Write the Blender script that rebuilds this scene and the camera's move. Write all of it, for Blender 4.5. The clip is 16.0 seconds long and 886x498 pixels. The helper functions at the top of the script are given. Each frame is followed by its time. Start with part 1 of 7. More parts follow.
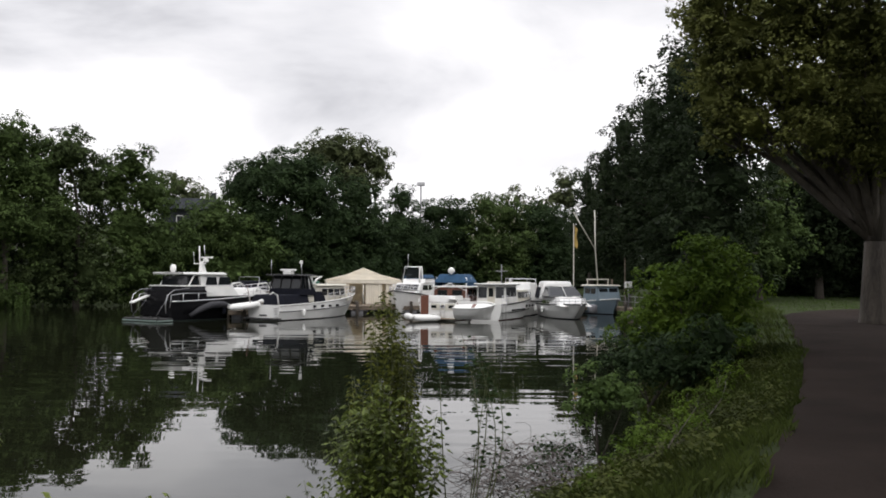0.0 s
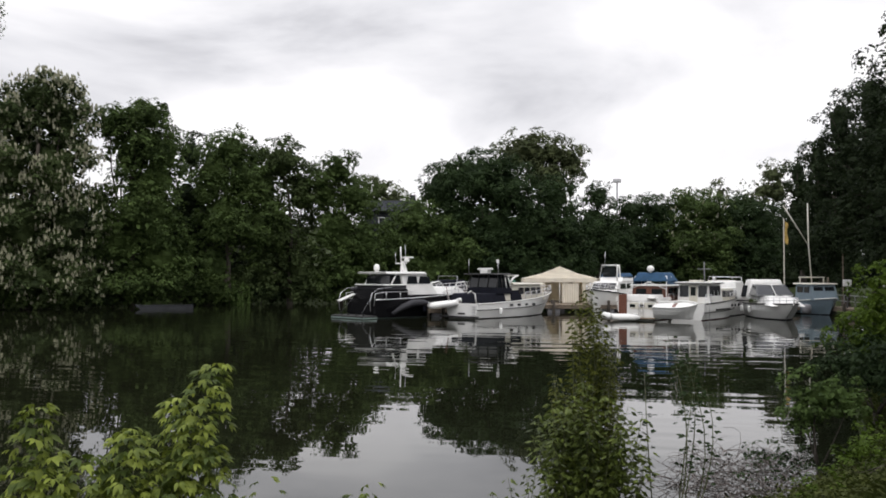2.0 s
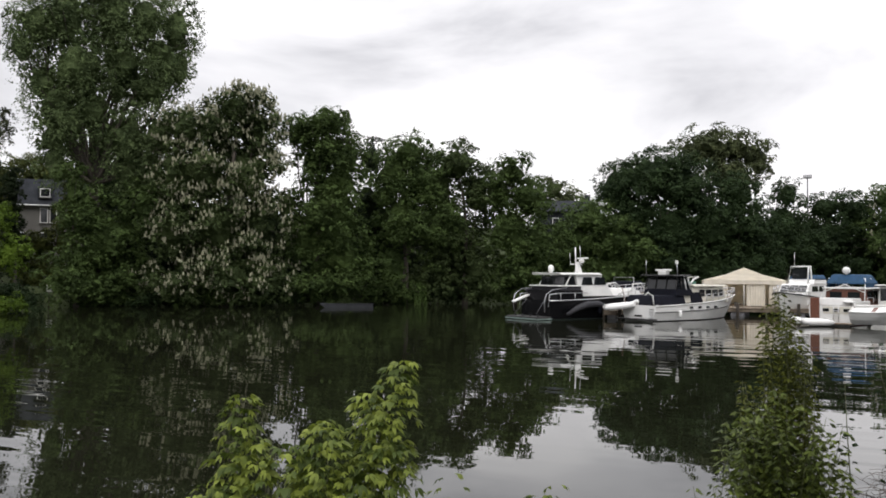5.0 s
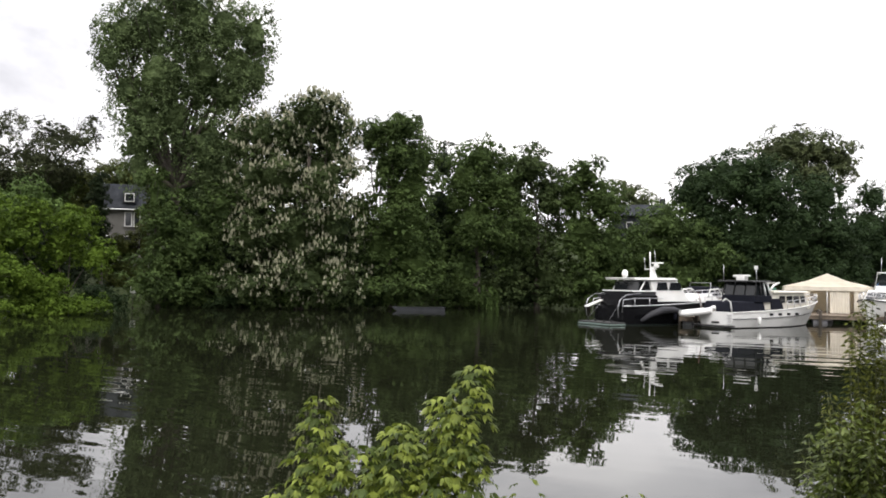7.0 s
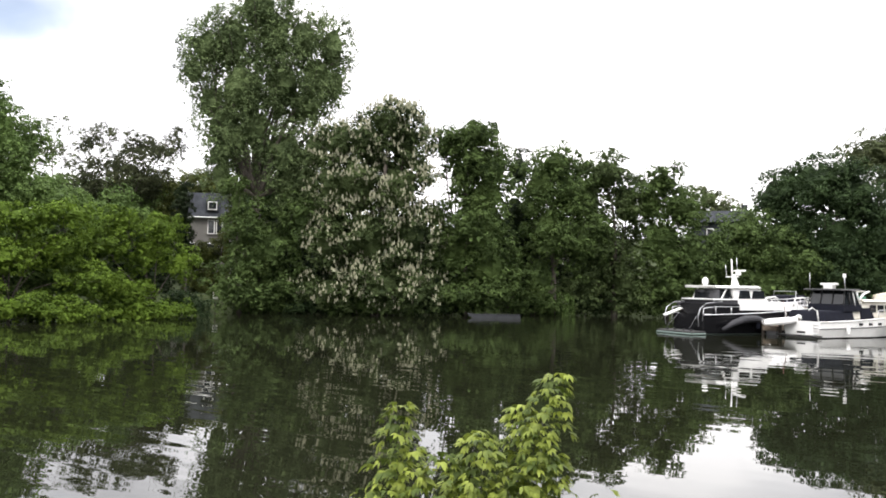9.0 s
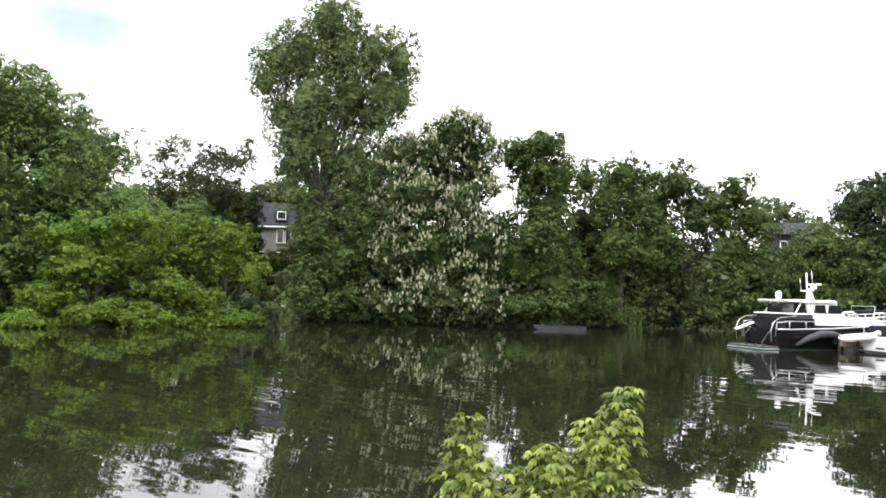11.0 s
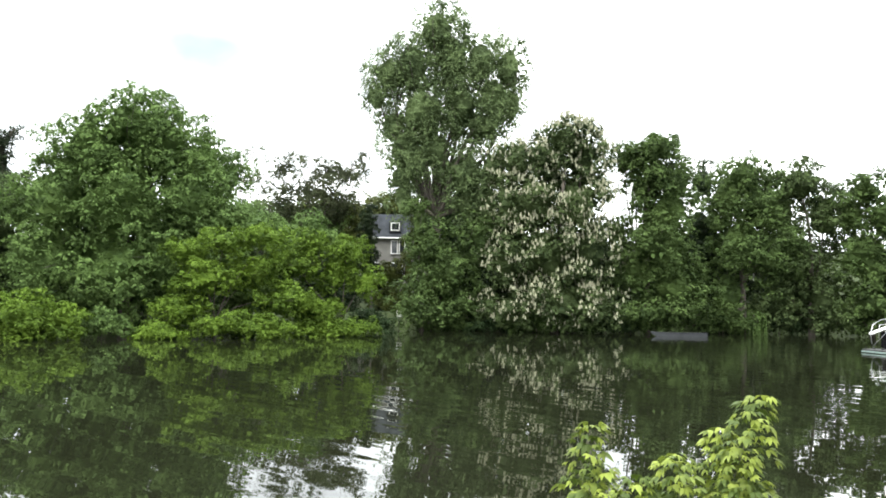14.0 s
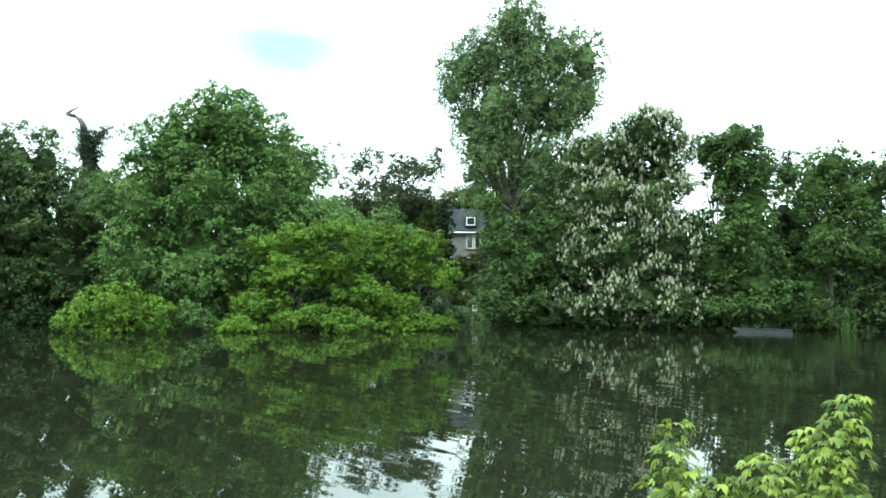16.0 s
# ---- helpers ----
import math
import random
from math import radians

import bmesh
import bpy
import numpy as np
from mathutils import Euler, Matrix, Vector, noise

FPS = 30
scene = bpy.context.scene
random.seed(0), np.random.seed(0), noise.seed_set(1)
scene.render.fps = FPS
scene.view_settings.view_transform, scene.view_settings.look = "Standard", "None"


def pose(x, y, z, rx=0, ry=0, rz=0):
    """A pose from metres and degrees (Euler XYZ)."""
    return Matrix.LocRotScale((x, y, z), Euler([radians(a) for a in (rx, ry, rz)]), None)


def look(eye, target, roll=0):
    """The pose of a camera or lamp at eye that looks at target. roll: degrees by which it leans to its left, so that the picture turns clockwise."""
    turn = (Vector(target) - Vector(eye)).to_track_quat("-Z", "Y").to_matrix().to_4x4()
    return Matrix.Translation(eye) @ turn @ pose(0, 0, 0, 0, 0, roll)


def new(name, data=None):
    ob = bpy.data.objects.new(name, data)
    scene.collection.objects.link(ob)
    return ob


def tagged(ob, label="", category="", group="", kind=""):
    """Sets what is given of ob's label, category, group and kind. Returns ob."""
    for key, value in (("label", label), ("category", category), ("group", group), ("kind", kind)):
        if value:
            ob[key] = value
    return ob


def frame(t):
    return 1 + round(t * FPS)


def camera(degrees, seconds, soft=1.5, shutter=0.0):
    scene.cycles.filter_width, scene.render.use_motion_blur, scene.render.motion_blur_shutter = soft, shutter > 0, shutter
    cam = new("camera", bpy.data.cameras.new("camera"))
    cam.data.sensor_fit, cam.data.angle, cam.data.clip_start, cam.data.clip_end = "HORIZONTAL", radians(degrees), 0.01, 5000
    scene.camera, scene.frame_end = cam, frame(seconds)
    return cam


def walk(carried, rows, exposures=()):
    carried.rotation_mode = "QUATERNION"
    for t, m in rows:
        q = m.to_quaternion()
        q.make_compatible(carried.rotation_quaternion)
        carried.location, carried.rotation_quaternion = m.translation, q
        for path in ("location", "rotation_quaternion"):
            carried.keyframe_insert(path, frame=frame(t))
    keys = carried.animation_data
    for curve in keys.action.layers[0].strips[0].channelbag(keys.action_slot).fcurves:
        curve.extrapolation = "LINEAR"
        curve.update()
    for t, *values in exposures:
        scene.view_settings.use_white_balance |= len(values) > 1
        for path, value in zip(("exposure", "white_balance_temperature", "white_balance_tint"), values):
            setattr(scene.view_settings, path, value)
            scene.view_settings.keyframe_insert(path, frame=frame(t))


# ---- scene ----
cam = camera(54.55, 16.0, soft=1.75)
# seconds, x, y, tilt, lean, turn
ROWS = [
    (0.0, 0.0, 0.0, 91.72, -0.38, -0.01),
    (0.5, -0.011, -0.0, 91.69, -0.31, 2.82),
    (1.0, -0.025, -0.001, 91.66, -0.31, 6.49),
    (1.5, -0.037, -0.003, 91.59, 0.02, 9.61),
    (2.0, -0.049, -0.006, 91.58, -0.12, 12.96),
    (2.5, -0.058, -0.008, 91.61, 0.37, 15.31),
    (3.0, -0.067, -0.011, 91.65, 0.3, 17.74),
    (3.5, -0.074, -0.013, 91.63, 0.07, 19.57),
    (4.0, -0.081, -0.015, 91.59, 0.02, 21.55),
    (6.5, -0.103, -0.026, 91.73, -0.78, 27.86),
    (7.0, -0.108, -0.028, 91.81, -0.69, 29.26),
    (7.5, -0.112, -0.031, 91.89, -0.72, 30.48),
    (8.0, -0.116, -0.033, 92.0, -0.56, 31.82),
    (8.5, -0.12, -0.036, 92.08, -0.57, 33.02),
    (9.0, -0.124, -0.038, 92.21, -0.89, 34.26),
    (11.5, -0.141, -0.051, 92.96, -1.38, 39.66),
    (12.0, -0.144, -0.054, 93.08, -1.15, 40.8),
    (12.5, -0.148, -0.057, 93.16, -0.87, 42.02),
    (13.0, -0.152, -0.061, 93.23, -0.86, 43.36),
    (13.5, -0.155, -0.064, 93.25, -0.94, 44.65),
    (14.0, -0.159, -0.068, 93.24, -0.61, 46.13),
    (14.5, -0.162, -0.072, 93.21, -0.64, 47.44),
    (15.0, -0.166, -0.076, 93.13, -0.87, 48.77),
    (15.5, -0.169, -0.079, 92.97, -0.64, 50.01),
    (16.0, -0.172, -0.083, 92.82, -0.75, 51.15),
]
EYE = 3.2
EXPOSURES = [(0.0, 0.02, 6450, 13), (2.0, 0.02, 6450, 13), (4.0, 0.02, 6450, 13), (6.5, 0.54, 6550, 13), (8.0, 0.95, 6550, 13), (9.0, 1.26, 6550, 13), (12.0, 1.72, 6500, 10),
             (14.5, 1.86, 6300, 0), (15.2, 1.83, 5950, -11), (16.0, 1.80, 5740, -18)]
walk(cam, [(t, pose(x, y, EYE, rx, ry, rz)) for t, x, y, rx, ry, rz in ROWS], EXPOSURES)

# ---- sky and sun: a bright overcast day ----
SUN_ELEV, SUN_AZ = 52.0, 165.0   # degrees; azimuth clockwise from +y
world = bpy.data.worlds.new("overcast_sky")
scene.world = world
world.use_nodes = True
wt = world.node_tree
wt.nodes.clear()


def wnode(kind, **values):
    n = wt.nodes.new(kind)
    for k, v in values.items():
        n.inputs[k].default_value = v
    return n


w_out = wt.nodes.new("ShaderNodeOutputWorld")
w_bg = wnode("ShaderNodeBackground", Strength=1.0)
w_sky = wt.nodes.new("ShaderNodeTexSky")
w_sky.sky_type, w_sky.sun_disc = "NISHITA", False
w_sky.sun_elevation, w_sky.sun_rotation = radians(SUN_ELEV), radians(SUN_AZ)
w_dim = wt.nodes.new("ShaderNodeMix")
w_dim.data_type, w_dim.blend_type = "RGBA", "MULTIPLY"
w_dim.inputs["Factor"].default_value = 1.0
w_dim.inputs["B"].default_value = (0.07, 0.07, 0.07, 1)
w_co = wt.nodes.new("ShaderNodeTexCoord")
w_map = wt.nodes.new("ShaderNodeMapping")
w_map.inputs["Scale"].default_value = (1.0, 1.0, 2.4)
w_map.inputs["Location"].default_value = (0.35, 0.9, 0.9)
w_n1 = wnode("ShaderNodeTexNoise", Scale=2.3, Detail=6.0, Roughness=0.5, Distortion=0.35)
w_n2 = wnode("ShaderNodeTexNoise", Scale=1.5, Detail=3.0, Roughness=0.5)
w_r1 = wt.nodes.new("ShaderNodeValToRGB")
w_r1.color_ramp.elements[0].position, w_r1.color_ramp.elements[0].color = 0.35, (0.48, 0.49, 0.52, 1)
w_r1.color_ramp.elements[1].position, w_r1.color_ramp.elements[1].color = 0.59, (1.08, 1.08, 1.08, 1)
w_mid = w_r1.color_ramp.elements.new(0.47)
w_mid.color = (0.82, 0.83, 0.85, 1)
w_r2 = wt.nodes.new("ShaderNodeValToRGB")
w_r2.color_ramp.elements[0].position, w_r2.color_ramp.elements[0].color = 0.26, (0.55, 0.55, 0.55, 1)
w_r2.color_ramp.elements[1].position, w_r2.color_ramp.elements[1].color = 0.36, (1, 1, 1, 1)
w_mix = wt.nodes.new("ShaderNodeMix")
w_mix.data_type = "RGBA"
L = wt.links.new
L(w_co.outputs["Generated"], w_map.inputs["Vector"])
L(w_map.outputs["Vector"], w_n1.inputs["Vector"])
L(w_co.outputs["Generated"], w_n2.inputs["Vector"])
L(w_n1.outputs["Fac"], w_r1.inputs["Fac"])
L(w_n2.outputs["Fac"], w_r2.inputs["Fac"])
L(w_sky.outputs["Color"], w_dim.inputs["A"])
L(w_dim.outputs["Result"], w_mix.inputs["A"])
# an overcast sky is brightest overhead
w_sep = wt.nodes.new("ShaderNodeSeparateXYZ")
w_zen = wt.nodes.new("ShaderNodeMapRange")
w_zen.interpolation_type = "SMOOTHSTEP"
w_zen.inputs["From Min"].default_value, w_zen.inputs["From Max"].default_value = 0.28, 0.90
w_zen.inputs["To Min"].default_value, w_zen.inputs["To Max"].default_value = 1.0, 2.5
w_lift = wt.nodes.new("ShaderNodeVectorMath")
w_lift.operation = "SCALE"
L(w_co.outputs["Generated"], w_sep.inputs["Vector"])
L(w_sep.outputs["Z"], w_zen.inputs["Value"])
L(w_r1.outputs["Color"], w_lift.inputs["Vector"])
L(w_zen.outputs["Result"], w_lift.inputs["Scale"])
L(w_lift.outputs["Vector"], w_mix.inputs["B"])
# one thin place in the cloud, where the blue shows through
w_gap = wt.nodes.new("ShaderNodeVectorMath")
w_gap.operation = "DISTANCE"
w_gap.inputs[1].default_value = (-0.850, 0.455, 0.540)
w_gr = wt.nodes.new("ShaderNodeMapRange")
w_gr.interpolation_type = "SMOOTHSTEP"
w_gr.inputs["From Min"].default_value, w_gr.inputs["From Max"].default_value, w_gr.inputs["To Min"].default_value = 0.075, 0.190, 0.20
w_mul = wt.nodes.new("ShaderNodeMath")
w_mul.operation = "MULTIPLY"
w_gm = wt.nodes.new("ShaderNodeMapping")
w_gm.inputs["Scale"].default_value = (1.0, 1.0, 2.0)
L(w_co.outputs["Generated"], w_gm.inputs["Vector"])
L(w_gm.outputs["Vector"], w_gap.inputs[0])
w_gn = wnode("ShaderNodeTexNoise", Scale=14.0, Detail=3.0)
w_ga = wt.nodes.new("ShaderNodeMath")
w_ga.operation = "MULTIPLY_ADD"
w_ga.inputs[1].default_value = 0.11
L(w_co.outputs["Generated"], w_gn.inputs["Vector"])
L(w_gn.outputs["Fac"], w_ga.inputs[0])
L(w_gap.outputs["Value"], w_ga.inputs[2])
L(w_ga.outputs[0], w_gr.inputs["Value"])
L(w_gr.outputs["Result"], w_mul.inputs[0])
L(w_r2.outputs["Color"], w_mul.inputs[1])
L(w_mul.outputs[0], w_mix.inputs["Factor"])
L(w_mix.outputs["Result"], w_bg.inputs["Color"])
L(w_bg.outputs["Background"], w_out.inputs["Surface"])

sun = new("sun", bpy.data.lights.new("sun", "SUN"))
sun.data.energy, sun.data.angle, sun.data.color = 1.0, radians(35), (1.0, 0.96, 0.9)
_az = radians(SUN_AZ)
sun.matrix_world = look((0, 0, 60), (-math.sin(_az) * 60, -math.cos(_az) * 60, 60 - 60 * math.tan(radians(SUN_ELEV))))

# ---- materials ----
def material(name, color, rough=0.6, metal=0.0, vary=0.25, scale=6.0, fine=60.0, bump=0.0, island=0.0, dark=None, spec=0.5, object_random=0.0, through_light=0.0, stretch=(1, 1, 1)):
    """A surface whose colour varies at a coarse and a fine scale (features per metre), with relief of its own."""
    m = bpy.data.materials.new(name)
    m.use_nodes = True
    nt = m.node_tree
    b = nt.nodes["Principled BSDF"]
    link = nt.links.new
    co = nt.nodes.new("ShaderNodeTexCoord")
    mp = nt.nodes.new("ShaderNodeMapping")
    mp.inputs["Scale"].default_value = stretch
    link(co.outputs["Object"], mp.inputs["Vector"])
    n1 = nt.nodes.new("ShaderNodeTexNoise")
    n1.inputs["Scale"].default_value, n1.inputs["Detail"].default_value = scale, 4
    n2 = nt.nodes.new("ShaderNodeTexNoise")
    n2.inputs["Scale"].default_value, n2.inputs["Detail"].default_value = fine, 3
    link(mp.outputs["Vector"], n1.inputs["Vector"])
    link(mp.outputs["Vector"], n2.inputs["Vector"])
    add = nt.nodes.new("ShaderNodeMath")
    add.operation = "MULTIPLY_ADD"
    link(n2.outputs["Fac"], add.inputs[0])
    add.inputs[1].default_value = 0.4
    link(n1.outputs["Fac"], add.inputs[2])
    last = add.outputs[0]
    for amount, kind, socket in ((island, "ShaderNodeNewGeometry", "Random Per Island"), (object_random, "ShaderNodeObjectInfo", "Random")):
        if amount:
            g = nt.nodes.new(kind)
            mul = nt.nodes.new("ShaderNodeMath")
            mul.operation = "MULTIPLY_ADD"
            link(g.outputs[socket], mul.inputs[0])
            mul.inputs[1].default_value = amount
            link(last, mul.inputs[2])
            sub = nt.nodes.new("ShaderNodeMath")
            sub.operation = "SUBTRACT"
            link(mul.outputs[0], sub.inputs[0])
            sub.inputs[1].default_value = amount / 2
            last = sub.outputs[0]
    ramp = nt.nodes.new("ShaderNodeValToRGB")
    c = np.array(color)
    lo = np.array(dark) if dark else c * (1 - vary)
    hi = np.minimum(c * (1 + vary), 0.95)
    e = ramp.color_ramp.elements
    e[0].position, e[0].color = 0.45, (*lo, 1)
    e[1].position, e[1].color = 0.95, (*hi, 1)
    link(last, ramp.inputs["Fac"])
    link(ramp.outputs["Color"], b.inputs["Base Color"])
    b.inputs["Roughness"].default_value, b.inputs["Metallic"].default_value = rough, metal
    b.inputs["Specular IOR Level"].default_value = spec
    if bump:
        bp = nt.nodes.new("ShaderNodeBump")
        bp.inputs["Strength"].default_value, bp.inputs["Distance"].default_value = bump, 1.0 / fine
        link(n2.outputs["Fac"], bp.inputs["Height"])
        link(bp.outputs["Normal"], b.inputs["Normal"])
    if through_light:
        tr = nt.nodes.new("ShaderNodeBsdfTranslucent")
        link(ramp.outputs["Color"], tr.inputs["Color"])
        mx = nt.nodes.new("ShaderNodeMixShader")
        mx.inputs["Fac"].default_value = through_light
        link(b.outputs["BSDF"], mx.inputs[1])
        link(tr.outputs["BSDF"], mx.inputs[2])
        link(mx.outputs["Shader"], nt.nodes["Material Output"].inputs["Surface"])
    return m


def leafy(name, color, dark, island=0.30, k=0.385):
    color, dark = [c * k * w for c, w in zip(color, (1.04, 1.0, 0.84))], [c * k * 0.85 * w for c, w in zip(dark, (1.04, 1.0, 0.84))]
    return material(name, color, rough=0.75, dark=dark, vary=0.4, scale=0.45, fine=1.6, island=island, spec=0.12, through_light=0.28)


LEAF = {
    "poplar": leafy("poplar_leaf", (0.245, 0.345, 0.168), (0.115, 0.178, 0.082)),
    "chestnut": leafy("chestnut_leaf", (0.135, 0.195, 0.082), (0.055, 0.092, 0.038)),
    "maple": leafy("maple_leaf", (0.150, 0.235, 0.080), (0.062, 0.110, 0.036)),
    "lime": leafy("bright_leaf", (0.205, 0.335, 0.046), (0.095, 0.175, 0.026)),
    "willow": leafy("willow_leaf", (0.200, 0.320, 0.105), (0.095, 0.170, 0.054)),
    "dark": leafy("dark_leaf", (0.075, 0.130, 0.056), (0.030, 0.060, 0.026)),
    "brown": leafy("brownish_leaf", (0.115, 0.140, 0.075), (0.045, 0.060, 0.032)),
    "pale": leafy("pale_leaf", (0.190, 0.235, 0.120), (0.075, 0.105, 0.055)),
    "olive": leafy("olive_leaf", (0.155, 0.190, 0.055), (0.065, 0.090, 0.026)),
    "park": leafy("park_tree_leaf", (0.275, 0.310, 0.100), (0.125, 0.150, 0.048)),
    # near-black green: shade under dense trees put into the colour; also conifer, ivy
    "shade": leafy("shaded_deep_green_leaf", (0.050, 0.080, 0.038), (0.020, 0.036, 0.016)),
}
M_BARK = material("bark", (0.060, 0.050, 0.040), rough=0.9, vary=0.5, scale=2.0, fine=14, bump=0.8, stretch=(1, 1, 0.25))
M_TWIG = material("twig", (0.115, 0.095, 0.085), rough=0.9, vary=0.4, scale=3.0, fine=30)
M_BLOSSOM = material("white_blossom", (0.235, 0.235, 0.155), rough=0.8, vary=0.25, scale=1.0, fine=8, island=0.4)

# ---- helpers for building ----
def polar(bearing, dist, z=0.0):
    """A point by its bearing (degrees, to the left of +y) and distance from the viewpoint."""
    b = radians(bearing)
    return Vector((-math.sin(b) * dist, math.cos(b) * dist, z))


def mesh_of(name, verts, faces, mat=None, smooth=False):
    me = bpy.data.meshes.new(name)
    me.from_pydata([tuple(v) for v in verts], [], faces)
    if smooth:
        me.polygons.foreach_set("use_smooth", [True] * len(me.polygons))
    if mat:
        me.materials.append(mat)
    me.update()
    return me


def quads(name, verts, mat, per=4):
    """A mesh of loose polygons with `per` corners each, from an array of corners."""
    verts = np.asarray(verts, dtype=np.float32).reshape(-1, 3)
    n = len(verts) // per
    me = bpy.data.meshes.new(name)
    me.vertices.add(len(verts))
    me.vertices.foreach_set("co", verts.ravel())
    me.loops.add(len(verts))
    me.loops.foreach_set("vertex_index", np.arange(len(verts), dtype=np.int32))
    me.polygons.add(n)
    me.polygons.foreach_set("loop_start", np.arange(0, len(verts), per, dtype=np.int32))
    me.update(calc_edges=True)
    me.validate()
    if mat:
        me.materials.append(mat)
    return me


def thing(name, at=(0, 0, 0), label="", category="", group="", turn=0.0):
    ob = new(name)
    ob.empty_display_size = 0.3
    ob.matrix_basis = pose(at[0], at[1], at[2], 0, 0, turn)
    return tagged(ob, label, category, group)


def part(name, data, mat, parent, label=""):
    """Links a bmesh or mesh as one mesh object under a thing or part; places are in the parent's own space."""
    if isinstance(data, bmesh.types.BMesh):
        me = bpy.data.meshes.new(name)
        data.to_mesh(me)
        data.free()
    else:
        me = data
    if mat and not me.materials:
        me.materials.append(mat)
    ob = new(name, me)
    ob.parent = parent
    return tagged(ob, label)


def tubes(paths, sides=6):
    """Tapered tubes: each path is a list of (point, radius). Gives verts and faces."""
    verts, faces = [], []
    for path in paths:
        base = len(verts)
        for i, (p, r) in enumerate(path):
            a = Vector(path[max(i - 1, 0)][0])
            b = Vector(path[min(i + 1, len(path) - 1)][0])
            d = (b - a).normalized() if (b - a).length > 1e-6 else Vector((0, 0, 1))
            u = d.orthogonal().normalized()
            v = d.cross(u)
            for k in range(sides):
                w = 2 * math.pi * k / sides
                verts.append(Vector(p) + (u * math.cos(w) + v * math.sin(w)) * r)
        for i in range(len(path) - 1):
            for k in range(sides):
                a0, a1 = base + i * sides + k, base + i * sides + (k + 1) % sides
                faces.append((a0, a1, a1 + sides, a0 + sides))
        faces.append(tuple(base + k for k in reversed(range(sides))))
        faces.append(tuple(base + (len(path) - 1) * sides + k for k in range(sides)))
    return verts, faces


def limb(a, b, r0, r1, rng, steps=5, sag=0.08):
    a, b = Vector(a), Vector(b)
    out, ln = [], (b - a).length
    off = Vector((rng.uniform(-1, 1), rng.uniform(-1, 1), rng.uniform(0, 1))) * ln * sag
    for i in range(steps + 1):
        f = i / steps
        out.append((a.lerp(b, f) + off * math.sin(math.pi * f), r0 + (r1 - r0) * f))
    return out


# ---- the water's outline ----
SHORE = [(-5.0, -30.0), (-3.9, 0.0), (-3.3, 4.0), (-1.0, 8.0), (2.0, 12.6), (3.9, 17.0), (6.2, 29.0), (10.5, 44.0), (14.5, 58.0), (18.0, 72.0), (21.0, 92.0), (12.0, 108.0),
         (-10.0, 110.0), (-28.0, 104.0), (-40.0, 86.0), (-52.0, 70.0), (-65.5, 56.5), (-66.0, 38.0), (-68.0, 24.0), (-84.0, 14.0), (-110.0, -10.0), (-130.0, -60.0), (-60.0, -90.0)]


def shore_distance(x, y):
    """Distance to the water's edge, negative in the water."""
    best = np.full(x.shape, 1e9)
    inside = np.zeros(x.shape, bool)
    for (ax, ay), (bx, by) in zip(SHORE, SHORE[1:] + SHORE[:1]):
        ex, ey = bx - ax, by - ay
        k = np.clip(((x - ax) * ex + (y - ay) * ey) / (ex * ex + ey * ey), 0, 1)
        best = np.minimum(best, np.hypot(x - ax - k * ex, y - ay - k * ey))
        crosses = ((ay > y) != (by > y)) & (x < ex * (y - ay) / (ey if ey else 1e-9) + ax)
        inside ^= crosses
    return np.where(inside, -best, best)


def height(x, y):
    x, y = np.asarray(x, float), np.asarray(y, float)
    d = shore_distance(x, y)
    k = np.clip(d / 3.4, 0, 1)
    land = 1.58 * k ** 0.8
    far = (np.hypot(x, y) > 58) & (x < 0)
    land = land + np.where(far, np.clip((d - 14) * 0.22, 0, 11.0), 0)
    rough = 0.05 * np.sin(x * 1.7 + 0.6 * y) * np.sin(y * 1.3 - 0.4 * x) + 0.03 * np.sin(3.1 * x) * np.sin(2.7 * y + 1)
    return np.where(d > 0, land + rough * np.clip(d, 0, 1) * 0.7, np.maximum(d * 0.6, -1.6))


def ground_z(x, y):
    return float(height(np.array([x]), np.array([y]))[0])


def spaced(*spans):
    out = []
    for a, b, step in spans:
        out += list(np.arange(a, b, step))
    return np.array(out + [spans[-1][1]])


GX = spaced((-1500, -300, 150), (-300, -120, 30), (-120, -12, 3), (-12, 24, 0.5), (24, 60, 2), (60, 300, 30), (300, 1500, 150))
GY = spaced((-1500, -300, 150), (-300, -60, 30), (-60, -4, 2), (-4, 60, 0.6), (60, 130, 2), (130, 300, 17), (300, 1500, 150))
XX, YY = np.meshgrid(GX, GY)
ZZ = height(XX, YY)
nx_, ny_ = len(GX), len(GY)
M_GROUND = material("grassy_soil", (0.030, 0.041, 0.014), rough=0.95, dark=(0.014, 0.018, 0.008), vary=0.3, scale=0.6, fine=9, bump=0.6, spec=0.1)
gfaces = [(j * nx_ + i, j * nx_ + i + 1, (j + 1) * nx_ + i + 1, (j + 1) * nx_ + i) for j in range(ny_ - 1) for i in range(nx_ - 1)]
ground = new("ground", mesh_of("ground", np.stack([XX, YY, ZZ], -1).reshape(-1, 3), gfaces, M_GROUND, True))
tagged(ground, "grassy river banks and lawn of dark soil", "ground", kind="structure")

# the river: still water with faint ripples
M_WATER = bpy.data.materials.new("river_water")
M_WATER.use_nodes = True
wn = M_WATER.node_tree
wb = wn.nodes["Principled BSDF"]
wb.inputs["Base Color"].default_value = (0.0076, 0.0086, 0.0046, 1)
wb.inputs["Roughness"].default_value = 0.008
wb.inputs["IOR"].default_value = 1.6
w_tc = wn.nodes.new("ShaderNodeTexCoord")
w_last = None
w_mask = wn.nodes.new("ShaderNodeTexNoise")          # patches where a breath of wind ruffles the water
w_mask.inputs["Scale"].default_value, w_mask.inputs["Detail"].default_value = 0.045, 2
w_mr = wn.nodes.new("ShaderNodeMapRange")
